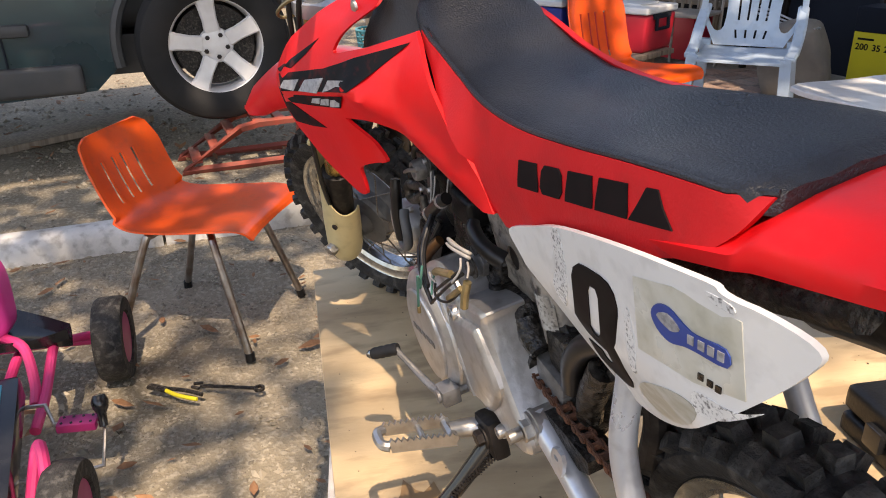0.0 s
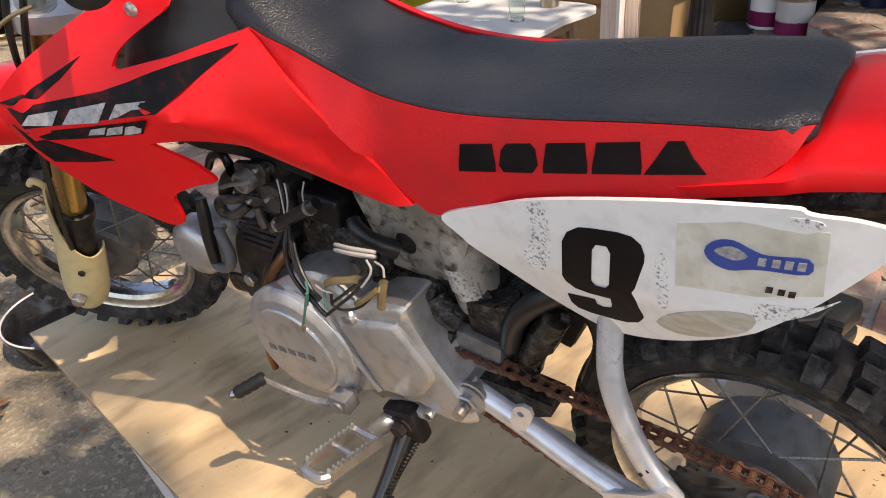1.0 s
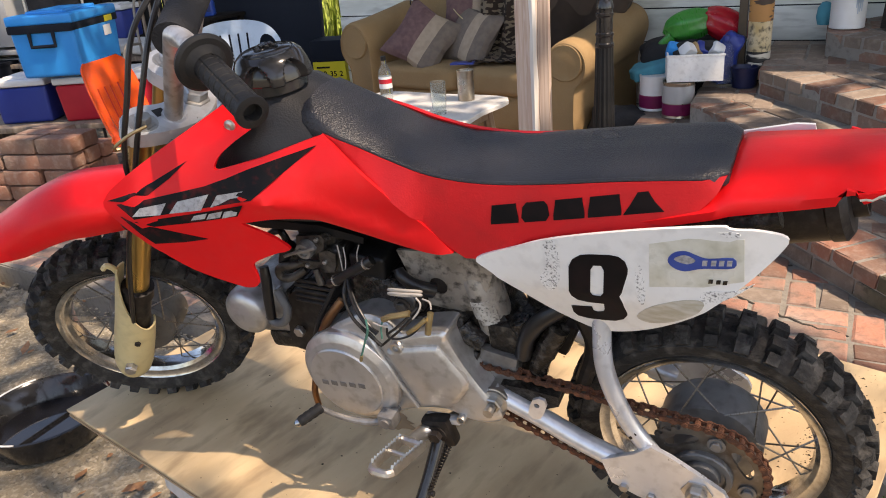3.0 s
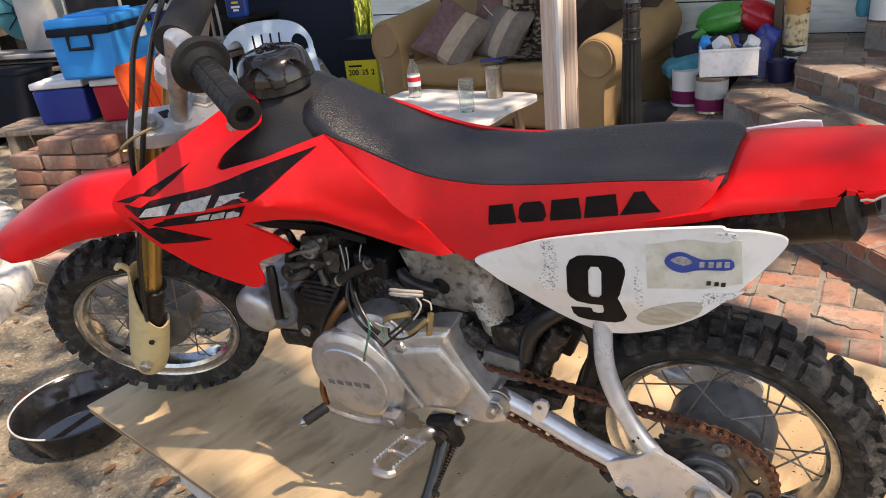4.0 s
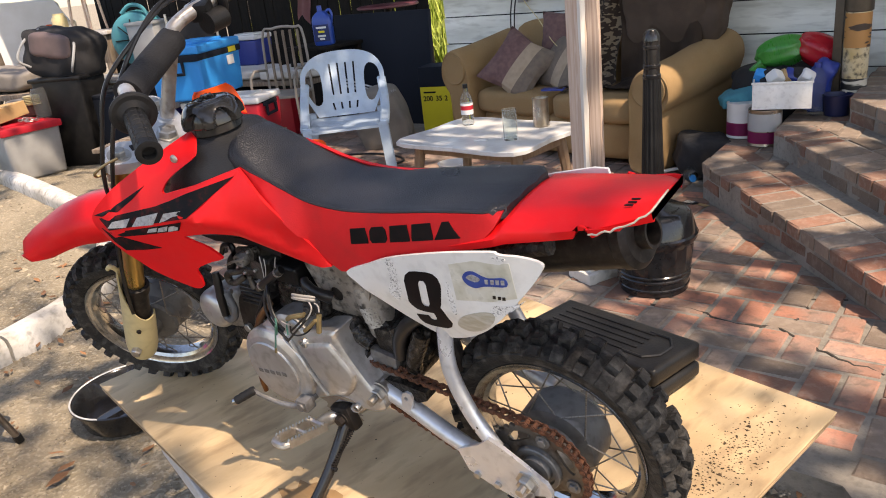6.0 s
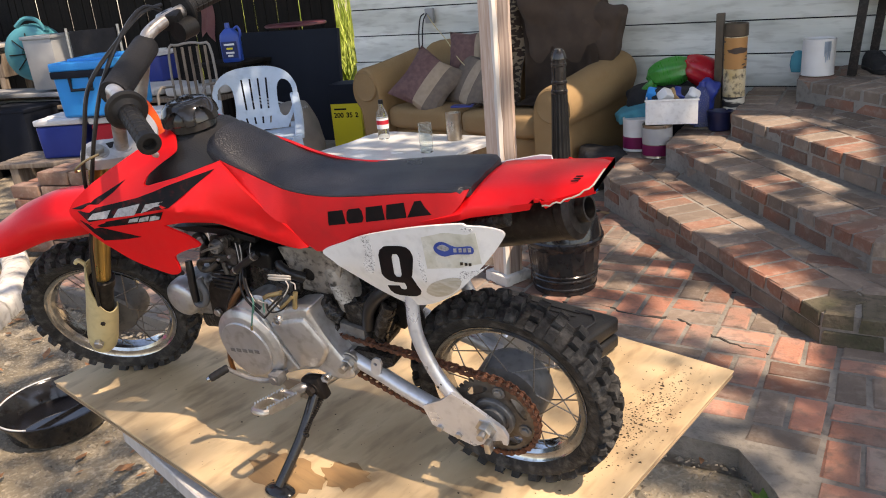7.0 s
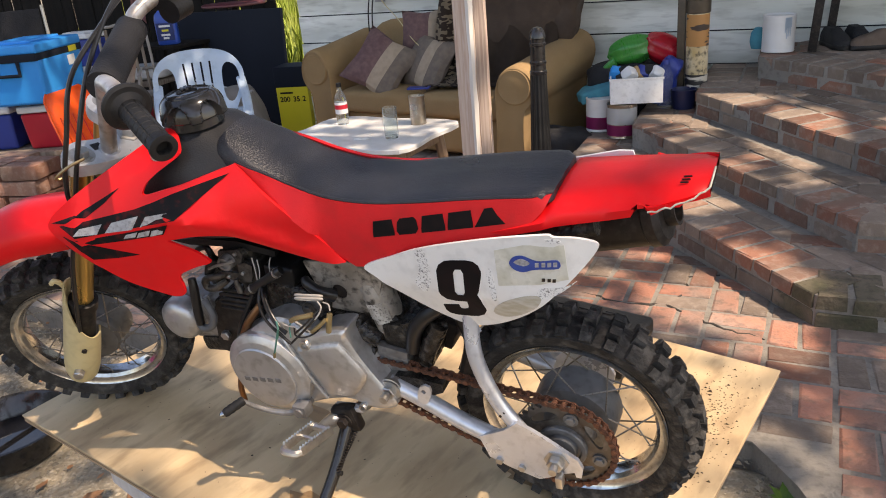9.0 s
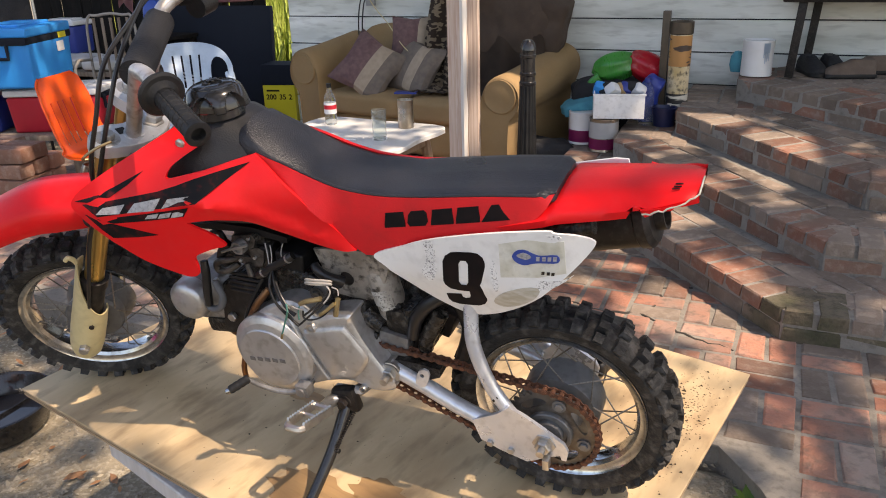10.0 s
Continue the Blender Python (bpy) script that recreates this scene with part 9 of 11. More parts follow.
    # tote with a red lid, carton and chain on it
    def tote(m, mat, label):
        o = thing("storage_tote", label, "tote", m, group="totes with red lids")
        bm = bmesh.new()
        box(bm, (0.74, 0.46, 0.42), (0, 0, 0.21), bevel=0.03, taper=1.08, seg=3)
        part("body", bm, mat, o)
        bm = bmesh.new()
        box(bm, (0.83, 0.54, 0.06), (0, 0, 0.44), bevel=0.015, seg=2)
        box(bm, (0.6, 0.36, 0.03), (0, 0, 0.475), bevel=0.01)
        part("lid", bm, COOLRED, o, "red lid")
    tote(pose(-6.85, 2.30, DIRT_Z, 0, 0, -2), GREYTOTE, "grey plastic tote with a red lid")
    tote(pose(-6.87, 3.30, DIRT_Z, 0, 0, 62), MATTEB, "dark grey tote with a red lid under boards")
    # tall black bin, teal basket and a pale workbench
    bm = bmesh.new()
    box(bm, (0.44, 0.36, 0.80), (0, 0, 0.40), bevel=0.03, taper=1.12, seg=3)
    box(bm, (0.52, 0.43, 0.035), (0, 0, 0.795), bevel=0.012)
    solid("black_bin", bm, BLACKP, "tall black plastic bin behind the tote", "bin", pose(-6.60, 2.80, DIRT_Z, 0, 0, 28))
    o = thing("laundry_basket", "teal plastic basket with slotted sides", "basket", pose(-6.78, 1.80, DIRT_Z, 0, 0, 20))
    bm = bmesh.new()
    for z, r in ((0.0, 0.15), (0.06, 0.158), (0.12, 0.165), (0.18, 0.172), (0.235, 0.18)):
        tube(bm, [(r * math.cos(a), r * math.sin(a), z + 0.012) for a in np.linspace(0, 2 * math.pi, 33)[:-1]], 0.012, 6, closed=True)
    part("hoop", bm, TEAL, o)
    bm = bmesh.new()
    for k in range(20):
        a = k * math.pi / 10
        tube(bm, [(0.15 * math.cos(a), 0.15 * math.sin(a), 0.005), (0.18 * math.cos(a), 0.18 * math.sin(a), 0.24)], 0.009, 5)
    part("ribs", bm, TEAL, o)
    o = thing("work_bench", "workbench with a pale sunlit top", "table", pose(-7.62, 3.60, DIRT_Z, 0, 0, 28))
    bm = bmesh.new()
    box(bm, (0.9, 0.55, 0.035), (0, 0, 1.10), bevel=0.005)
    part("tabletop", bm, PALEWOOD, o)
    bm = bmesh.new()
    box(bm, (0.84, 0.5, 0.28), (0, 0, 0.94), bevel=0.005)
    part("drawer_box", bm, WEATHER, o)
    for sx in (-1, 1):
        for sy in (-1, 1):
            bm = bmesh.new()
            box(bm, (0.06, 0.06, 0.8), (sx * 0.38, sy * 0.22, 0.40), bevel=0.004)
            part("leg", bm, WEATHER, o)
    o = thing("wooden_stool", "pale wooden stool standing on the workbench", "stool", pose(-7.55, 3.66, DIRT_Z + 1.1175, 0, 0, 20))
    for sx in (-1, 1):
        for sy in (-1, 1):
            bm = bmesh.new()
            tube(bm, [(sx * 0.12, sy * 0.12, 0), (sx * 0.09, sy * 0.09, 0.42)], [0.012, 0.016], 8)
            part("leg", bm, LUMBER, o)
    bm = bmesh.new()
    lathe(bm, [(0, 0.42), (0.14, 0.42), (0.15, 0.43), (0.15, 0.445), (0, 0.45)], 28)
    part("seat", bm, LUMBER, o)
    bm = bmesh.new()
    lathe(bm, [(0, 0), (0.07, 0), (0.075, 0.01), (0.075, 0.16), (0.055, 0.19), (0.055, 0.21), (0, 0.21)], 24)
    solid("plastic_jar", bm, CREAM, "cloudy plastic jar on the workbench", "jar", pose(-7.52, 3.34, DIRT_Z + 1.1175))
    bm = bmesh.new()
    for k in range(14):
        ring = [(0.02 * math.cos(a), 0.012 * math.sin(a), 0) for a in np.linspace(0, 2 * math.pi, 9)[:-1]]
        t = bmesh.new()
        tube(t, ring, 0.004, 5, closed=True)
        join(bm, t, pose(-0.12 + 0.02 * k, 0.05 * math.sin(k), 0.01 * (k % 2), 60 * (k % 2), 0, 20 * k))
    solid("steel_chain", bm, STEEL, "short steel chain on the tote lid", "chain", pose(-6.55, 2.32, DIRT_Z + 0.497), kind="stuff")
    bm = bmesh.new()
    box(bm, (0.55, 0.3, 0.12), (0, 0, 0.06), bevel=0.004, seg=1)
    solid("flat_carton", bm, CARTON, "flat brown cardboard carton", "box", pose(-6.86, 2.19, DIRT_Z + 0.50, 6, -6, 12))
    bm = bmesh.new()
    cushion(bm, 0.62, 0.42, 0.40, puff=0.6, n=14)
    for v in bm.verts:
        v.co += v.co.normalized() * 0.035 * noise.noise(v.co * 7)
    pack = solid("backpack", bm, DARKCLOTH, "black backpack with a dusty pink pocket", "bag", pose(-6.64, 2.86, DIRT_Z + 1.00, 0, 10, 28), angle=80)
    bm = bmesh.new()
    cushion(bm, 0.40, 0.16, 0.2, (0.0, -0.16, 0.08), puff=0.6)
    part("front_pocket", bm, ROSEDUST, pack, "dusty pink pocket")
    bm = bmesh.new()
    for sx in (-1, 1):
        tube(bm, [(sx * 0.2, -0.22, -0.12), (sx * 0.26, -0.3, -0.05), (sx * 0.24, -0.22, 0.1), (sx * 0.16, -0.1, 0.2)], 0.012, 6, 5)
    part("strap", bm, GREYTOTE, pack, "pale webbing strap")
    bm = bmesh.new()
    cushion(bm, 0.34, 0.28, 0.12, puff=0.6)
    solid("folded_cloth", bm, GREYCLOTH, "grey cloth folded on the backpack", "cloth", pose(-6.95, 2.55, DIRT_Z + 0.56, 0, 8, 20))
    o = thing("rough_table", "rough brown outdoor table with cloth on it", "table", pose(-7.95, 2.80, DIRT_Z, 0, 0, 20))
    bm = bmesh.new()
    box(bm, (1.7, 0.7, 0.05), (0, 0, 0.62), bevel=0.006)
    part("tabletop", bm, WEATHER, o)
    for sx in (-1, 1):
        for sy in (-1, 1):
            bm = bmesh.new()
            box(bm, (0.07, 0.07, 0.6), (sx * 0.75, sy * 0.28, 0.3), bevel=0.005)
            part("leg", bm, WEATHER, o)
    bm = bmesh.new()
    cushion(bm, 1.1, 0.6, 0.2, puff=0.5)
    for v in bm.verts:
        v.co.z += 0.04 * noise.noise(v.co * 4)
    solid("folded_tarp", bm, GREYCLOTH, "grey-brown canvas bundle on the table", "cloth", pose(-7.92, 2.82, DIRT_Z + 0.76, 0, 0, 20))
    o = thing("timber_pole", "weathered timber pole by the clutter", "post", pose(-9.05, 3.36, DIRT_Z, 3, -4, 20))
    bm = bmesh.new()
    box(bm, (0.11, 0.11, 3.4), (0, 0, 1.7), bevel=0.008)
    part("timber", bm, WEATHER, o)
    # clear jar and stack of lids
    bm = bmesh.new()
    lathe(bm, [(0, 0), (0.06, 0), (0.065, 0.02), (0.065, 0.22), (0.05, 0.25)], 24)
    q = solid("glass_jar", bm, CLEAR, "tall clear jar among the clutter", "jar", pose(-6.60, 2.50, DIRT_Z + 0.495))
    bm = bmesh.new()
    for k in range(6):
        lathe(bm, [(0, 0.014 * k), (0.075, 0.014 * k), (0.078, 0.014 * k + 0.006), (0.07, 0.014 * k + 0.01), (0, 0.014 * k + 0.01)], 20)
    solid("lid_stack", bm, CREAM, "stack of cream jar lids", "lids", pose(-6.74, 2.50, DIRT_Z + 0.60), kind="stuff")


left_clutter()


def greenery():
    """Bright shrub seen through the gap by the wall, and low plants beyond."""
    o = thing("shrub", "sunlit green shrub beyond the fence gap", "bush", pose(-3.6, 6.6, DIRT_Z))
    bm = bmesh.new()
    rng = random.Random(2)
    for k in range(7):
        a = rng.uniform(0, 6.3)
        tube(bm, [(0, 0, 0), (0.2 * math.cos(a), 0.2 * math.sin(a), 0.9), (0.5 * math.cos(a), 0.5 * math.sin(a), 1.7)], [0.03, 0.02, 0.008], 6, 4)
    part("stems", bm, BARK, o)
    vs, fs = [], []
    for k in range(2600):
        x, y, z = rng.gauss(0, 0.5), rng.gauss(0, 0.45), rng.uniform(0.1, 2.6)
        s = rng.uniform(0.03, 0.06)
        q = Euler((rng.uniform(-1, 1), rng.uniform(-1, 1), rng.uniform(0, 6.3))).to_matrix()
        b = len(vs)
        for p in ((-1, 0, 0), (0, 0.4, 0.1), (1.1, 0, -0.1), (0, -0.4, 0.1)):
            vs.append(tuple(Vector((x, y, z)) + q @ (Vector(p) * s)))
        fs.append((b, b + 1, b + 2, b + 3))
    me = bpy.data.meshes.new("leaves")
    me.from_pydata(vs, [], fs)
    me.materials.append(GREENLEAF)
    lv = new("leaves", me)
    lv.parent = o
    tagged(lv, kind="stuff")


greenery()


def water_bottle():
    o = thing("water_bottle", "clear plastic bottle with a blue cap lying on the patio", "bottle", pose(-1.2, 3.58, PATIO_Z + 0.036, 0, 0, -35))
    m = pose(0, 0, 0, -90, 0, 0)
    bm = bmesh.new()
    lathe(bm, [(0.013, 0.02), (0.014, 0.035), (0.024, 0.055), (0.033, 0.08), (0.034, 0.10), (0.031, 0.108), (0.034, 0.116), (0.034, 0.14), (0.031, 0.148), (0.034, 0.156), (0.034, 0.2), (0.028, 0.212), (0, 0.208)], 22, m)
    part("body", bm, CLEAR, o)
    bm = bmesh.new()
    lathe(bm, [(0, 0), (0.016, 0.0), (0.0165, 0.022), (0, 0.022)], 18, m)
    part("cap", bm, COOLBLUE, o, "blue screw cap")


water_bottle()

# ---- the driveway side: vehicle, ramp, trike, tools, pan ----
def suv():
    X0 = -4.08
    o = thing("suv", "dark green sport utility vehicle with silver wheels, up on a ramp", "car", pose(X0, 0.06, 0.03))
    TURN = Matrix.Rotation(radians(90), 4, "Z")       # panel axes: x along the car, y outwards
    R = 0.385
    arch = [(0.47 * math.cos(a), 0.47 * math.sin(a) + 0.0) for a in np.linspace(math.pi * 1.05, -0.05 * math.pi, 25)]
    outl = [(-4.2, -0.22), (-1.0, -0.22)] + [(-0.60, -0.20)] + arch + [(0.52, -0.10), (0.55, 0.1), (0.55, 0.5), (0.35, 0.72), (-0.6, 0.85), (-1.0, 1.25), (-3.6, 1.3), (-4.2, 0.9)]
    def cy(x, z):
        return -(0.02 + 0.03 * math.cos((z - 0.25) * 2.2) - 0.25 * max(0, z - 0.7))
    bm = bmesh.new()
    panel(bm, outl, cy, 0.03, 0.16)
    bm.transform(TURN)
    body = part("body_side", bm, CARPAINT, o, "dark green painted side panels")
    bm = bmesh.new()
    box(bm, (4.55, 1.5, 0.5), (-1.85, 0.85, 0.32), bevel=0.1, seg=3)
    box(bm, (4.4, 1.5, 0.2), (-1.95, 0.85, -0.05))
    bm.transform(TURN)
    part("underbody", bm, CARTRIM, o)
    bm = bmesh.new()
    box(bm, (3.4, 0.07, 0.15), (-2.35, -0.045, -0.13), bevel=0.025, seg=3)
    box(bm, (3.0, 0.06, 0.06), (-2.35, -0.06, 0.12), bevel=0.02, seg=2)
    bm.transform(TURN)
    part("sill_cladding", bm, CARTRIM, body, "grey plastic cladding")
    for x in (-0.98, -2.2):
        bm = bmesh.new()
        box(bm, (0.008, 0.01, 1.0), (x, -0.05, 0.35))
        bm.transform(TURN)
        part("door_gap", bm, DARKBOARD, body)
    bm = bmesh.new()
    ring = [(0.475 * math.cos(a), -0.045, 0.475 * math.sin(a)) for a in np.linspace(math.pi * 1.06, -0.06 * math.pi, 30)]
    tube(bm, ring, 0.03, 8)
    bm.transform(TURN)
    part("arch_trim", bm, CARTRIM, body, "grey wheel arch trim")
    # wheel
    W = Matrix.Translation((0.0, -0.10, 0.0))
    bm = bmesh.new()
    lathe(bm, [(0.235, -0.10), (0.26, -0.115), (0.33, -0.12), (0.365, -0.105), (R, -0.06), (R + 0.003, 0.0), (R, 0.06), (0.365, 0.1), (0.33, 0.11), (0.235, 0.1), (0.23, -0.08)], 64, W @ ROT_Y)
    bm.transform(TURN)
    wh = part("wheel", bm, CARTYRE, o, "worn black road tyre")
    bm = bmesh.new()
    lathe(bm, [(0.215, 0.02), (0.222, -0.07), (0.232, -0.098), (0.243, -0.104), (0.246, -0.1), (0.243, -0.08), (0.225, 0.02)], 64, W @ ROT_Y)
    lathe(bm, [(0, -0.075), (0.05, -0.078), (0.085, -0.07), (0.09, -0.05), (0.0, -0.04)], 40, W @ ROT_Y)
    for k in range(5):
        a = k * 2 * math.pi / 5 + math.radians(98)
        d, n2 = Vector((math.cos(a), 0, math.sin(a))), Vector((-math.sin(a), 0, math.cos(a)))
        rings = []
        for r, w in ((0.07, 0.042), (0.13, 0.038), (0.2, 0.044), (0.228, 0.052)):
            y = -0.075 - 0.02 * (r / 0.23)
            rings.append([d * r + n2 * s + Vector((0, y + dy, 0)) for s, dy in ((-w, 0.012), (-w * 0.8, 0), (w * 0.8, 0), (w, 0.012), (w * 0.9, 0.03), (-w * 0.9, 0.03))])
        loft(bm, [[W @ p for p in r] for r in rings])
    bm.transform(TURN)
    rim = part("rim", bm, WHEELPAINT, wh, "silver five-spoke alloy rim")
    for k in range(5):
        a = k * 2 * math.pi / 5 + math.radians(62)
        bm = bmesh.new()
        lathe(bm, [(0, 0.012), (0.011, 0.012), (0.013, 0.0), (0, 0.0)], 6, W @ Matrix.Translation((0.057 * math.cos(a), -0.076, 0.057 * math.sin(a))) @ LEFT)
        bm.transform(TURN)
        part("lug_nut", bm, MATTEB, wh, "dark lug nut")
    bm = bmesh.new()
    lathe(bm, [(0, -0.03), (0.2, -0.03), (0.2, 0.0), (0, 0.0)], 40, W @ ROT_Y)
    bm.transform(TURN)
    part("brake_disc", bm, GREASY, wh)
    # ramp
    r = thing("car_ramp", "rusty red angle-iron car ramp", "ramp", pose(X0 + 0.1, 0.06, DIRT_Z))
    top = 0.03 - R - DIRT_Z - 0.02
    for x in (-0.13, 0.15):
        bm = bmesh.new()
        tube(bm, [(x, 0.42, 0.02), (x, 0.42, top), (x, 0.16, top), (x, 0.06, top * 0.92), (x, -0.26, 0.02), (x, 0.42, 0.02)], 0.022, 4)
        part("side_rail", bm, RAMPRED, r)
    for y in (0.40, 0.28, 0.16):
        bm = bmesh.new()
        box(bm, (0.28, 0.05, 0.02), (0.01, y, top - 0.004), bevel=0.003)
        part("rung", bm, RAMPRED, r)
    for k in range(3):
        t = 0.15 + 0.3 * k
        bm = bmesh.new()
        box(bm, (0.28, 0.05, 0.02), (0.01, 0.06 - 0.32 * t, top * 0.92 * (1 - t) + 0.01), bevel=0.003)
        part("rung", bm, RAMPRED, r)
    bm = bmesh.new()
    box(bm, (0.3, 1.1, 0.04), (0, 0, 0.02), m=pose(0, 0, 0, 4, 0, 12), bevel=0.005)
    solid("loose_plank", bm, WEATHER, "grey plank lying by the vehicle", "plank", pose(-4.9, -0.85, DIRT_Z + 0.02))


suv()


def white_truck():
    """The front corner of a white vehicle beyond the yard clutter."""
    o = thing("white_vehicle", "white parked vehicle with an amber corner lamp", "car", pose(-9.6, 4.4, DIRT_Z, 0, 0, 65) @ Matrix.Scale(1.5, 4))
    bm = bmesh.new()
    arch = [(-0.9 + 0.42 * math.cos(a), 0.36 + 0.42 * math.sin(a)) for a in np.linspace(math.pi * 1.05, -0.05 * math.pi, 19)]
    outl = [(-3.6, 0.3), (-1.4, 0.3)] + arch + [(-0.2, 0.32), (0.1, 0.4), (0.12, 0.75), (0.0, 0.98), (-1.2, 1.05), (-1.9, 1.6), (-3.6, 1.65)]
    panel(bm, outl, lambda x, z: -(0.05 * math.cos((z - 0.6) * 2.5) - 0.2 * max(0, z - 1.0)), 0.04, 0.2)
    part("body_side", bm, COOLWHITE, o, "white painted bodywork")
    bm = bmesh.new()
    box(bm, (3.6, 1.4, 0.6), (-1.75, 0.78, 0.7), bevel=0.1, seg=3)
    part("bodywork", bm, COOLWHITE, o)
    bm = bmesh.new()
    lathe(bm, [(0, -0.1), (0.2, -0.1), (0.33, -0.1), (0.35, -0.04), (0.35, 0.08), (0, 0.08)], 32, Matrix.Translation((-0.9, 0.1, 0.36)) @ ROT_Y)
    part("wheel", bm, CARTYRE, o)
    bm = bmesh.new()
    box(bm, (0.14, 0.08, 0.18), (0.06, -0.02, 0.72), bevel=0.02)
    part("headlamp", bm, TIN, o, "clear headlamp")
    bm = bmesh.new()
    box(bm, (0.1, 0.05, 0.15), (-0.06, -0.045, 0.72), bevel=0.015)
    part("corner_lamp", bm, ORANGE, o, "amber corner lamp")


white_truck()


def trike():
    o = thing("pedal_trike", "child's pink and black pedal go-kart", "trike", pose(-1.52, -0.775, DIRT_Z, 0, 0, -14))
    def wheel_at(p, r, w, yaw):
        bm = bmesh.new()
        m = Matrix.Translation(p) @ Matrix.Rotation(radians(yaw), 4, "Z") @ ROT_Y
        lathe(bm, [(0, -w / 2 + 0.012), (r * 0.62, -w / 2 + 0.01), (r * 0.66, -w / 2), (r * 0.95, -w / 2), (r, -w / 2 + 0.01), (r, w / 2 - 0.01), (r * 0.95, w / 2), (r * 0.66, w / 2), (r * 0.62, w / 2 - 0.01), (0, w / 2 - 0.012)], 40, m)
        wl = part("wheel", bm, RUBBER, o, "grey-black solid tyre")
        bm = bmesh.new()
        lathe(bm, [(0, -w / 2 + 0.004), (r * 0.6, -w / 2 + 0.006), (r * 0.63, -w / 2 + 0.012), (r * 0.63, w / 2 - 0.012), (r * 0.6, w / 2 - 0.006), (0, w / 2 - 0.004)], 30, m)
        part("wheel_disc", bm, MAGENTA, wl, "magenta wheel disc")
    wheel_at((-0.45, 0.125, 0.125), 0.125, 0.078, 6)
    wheel_at((-0.45, -0.44, 0.125), 0.125, 0.078, 6)
    wheel_at((0.28, 0.205, 0.115), 0.115, 0.07, 4)
    wheel_at((0.28, -0.42, 0.115), 0.115, 0.07, 4)
    for pts in ([(-0.45, 0.09, 0.125), (-0.45, -0.40, 0.125)], [(-0.44, 0.08, 0.15), (-0.37, -0.02, 0.17), (-0.33, -0.2, 0.18)], [(0.28, 0.17, 0.115), (0.28, -0.38, 0.115)],
                [(-0.40, -0.02, 0.15), (-0.25, 0.03, 0.21), (-0.1, 0.05, 0.17), (0.02, 0.06, 0.15)], [(-0.40, -0.10, 0.15), (-0.25, -0.06, 0.20), (-0.1, -0.05, 0.17), (0.02, -0.05, 0.15)],
                [(-0.28, -0.10, 0.25), (-0.21, -0.02, 0.25), (-0.13, 0.02, 0.19), (-0.08, 0.03, 0.16)],
                [(0.31, 0.13, 0.10), (0.22, 0.145, 0.235), (0.24, 0.165, 0.24), (0.33, 0.185, 0.12)]):
        bm = bmesh.new()
        tube(bm, pts, 0.013, 10, 5)
        part("frame_tube", bm, PINK, o, "pink painted tube")
    bm = bmesh.new()
    rings = []
    for y, w, z in ((-0.32, 0.10, 0.27), (-0.24, 0.12, 0.25), (-0.10, 0.10, 0.24), (0.0, 0.06, 0.225), (0.065, 0.016, 0.225)):
        rings.append([Vector((-0.30 + a * w, y, z + b)) for a, b in ((-1, 0.03), (-0.6, 0.008), (0, -0.004), (0.6, 0.008), (1, 0.03), (0.9, 0.0), (0, -0.03), (-0.9, 0.0))])
    loft(bm, rings)
    part("seat", bm, GLOSSB, o, "black moulded bucket seat")
    bm = bmesh.new()
    cushion(bm, 0.10, 0.26, 0.22, (-0.30, -0.195, 0.36), puff=0.4)
    part("seat_back", bm, HOTPINK, o, "hot pink seat back")
    tilt = pose(0.19, -0.03, 0.22, 0, 8, 14)
    bm = bmesh.new()
    box(bm, (0.40, 0.24, 0.07), m=tilt, bevel=0.012)
    fp = part("front_panel", bm, GLOSSB, o, "black front panel")
    bm = bmesh.new()
    box(bm, (0.26, 0.13, 0.003), m=tilt @ pose(-0.04, 0.02, 0.0365))
    st = part("panel_sticker", bm, CYANCLOTH, fp, "pale blue and white sticker")
    bm = bmesh.new()
    lathe(bm, [(0, 0.002), (0.034, 0.002), (0.036, 0.0), (0, 0.0)], 24, tilt @ pose(0.0, 0.035, 0.0385) @ Matrix.Diagonal((1.8, 0.8, 1, 1)))
    part("sticker_blot", bm, COOLWHITE, st, "white rounded print")
    # crank and pedal
    bm = bmesh.new()
    tube(bm, [(-0.01, 0.04, 0.2), (-0.012, 0.083, 0.2), (0.028, 0.11, 0.17), (0.03, 0.225, 0.165), (0.108, 0.228, 0.10), (0.134, 0.146, 0.10), (0.14, 0.0, 0.10)], 0.0055, 8)
    part("crank", bm, STEEL, o, "bent steel crank")
    bm = bmesh.new()
    box(bm, (0.044, 0.09, 0.022), (0.028, 0.163, 0.168), bevel=0.005)
    pd = part("pedal", bm, MAGENTA, o, "magenta pedal")
    for k in range(8):
        bm = bmesh.new()
        lathe(bm, [(0, 0.0025), (0.003, 0.002), (0.0036, 0.0)], 8, pose(0.016 + 0.024 * (k % 2), 0.13 + 0.022 * (k // 2), 0.179))
        part("stud", bm, GLOSSB, pd)
    bm = bmesh.new()
    lathe(bm, [(0, 0), (0.010, 0.0), (0.0105, 0.03), (0.018, 0.045), (0.020, 0.06), (0.014, 0.074), (0, 0.078)], 16, pose(0.045, 0.225, 0.165, 6, -25, 0))
    part("lever_knob", bm, GLOSSB, o, "black lever knob")


trike()


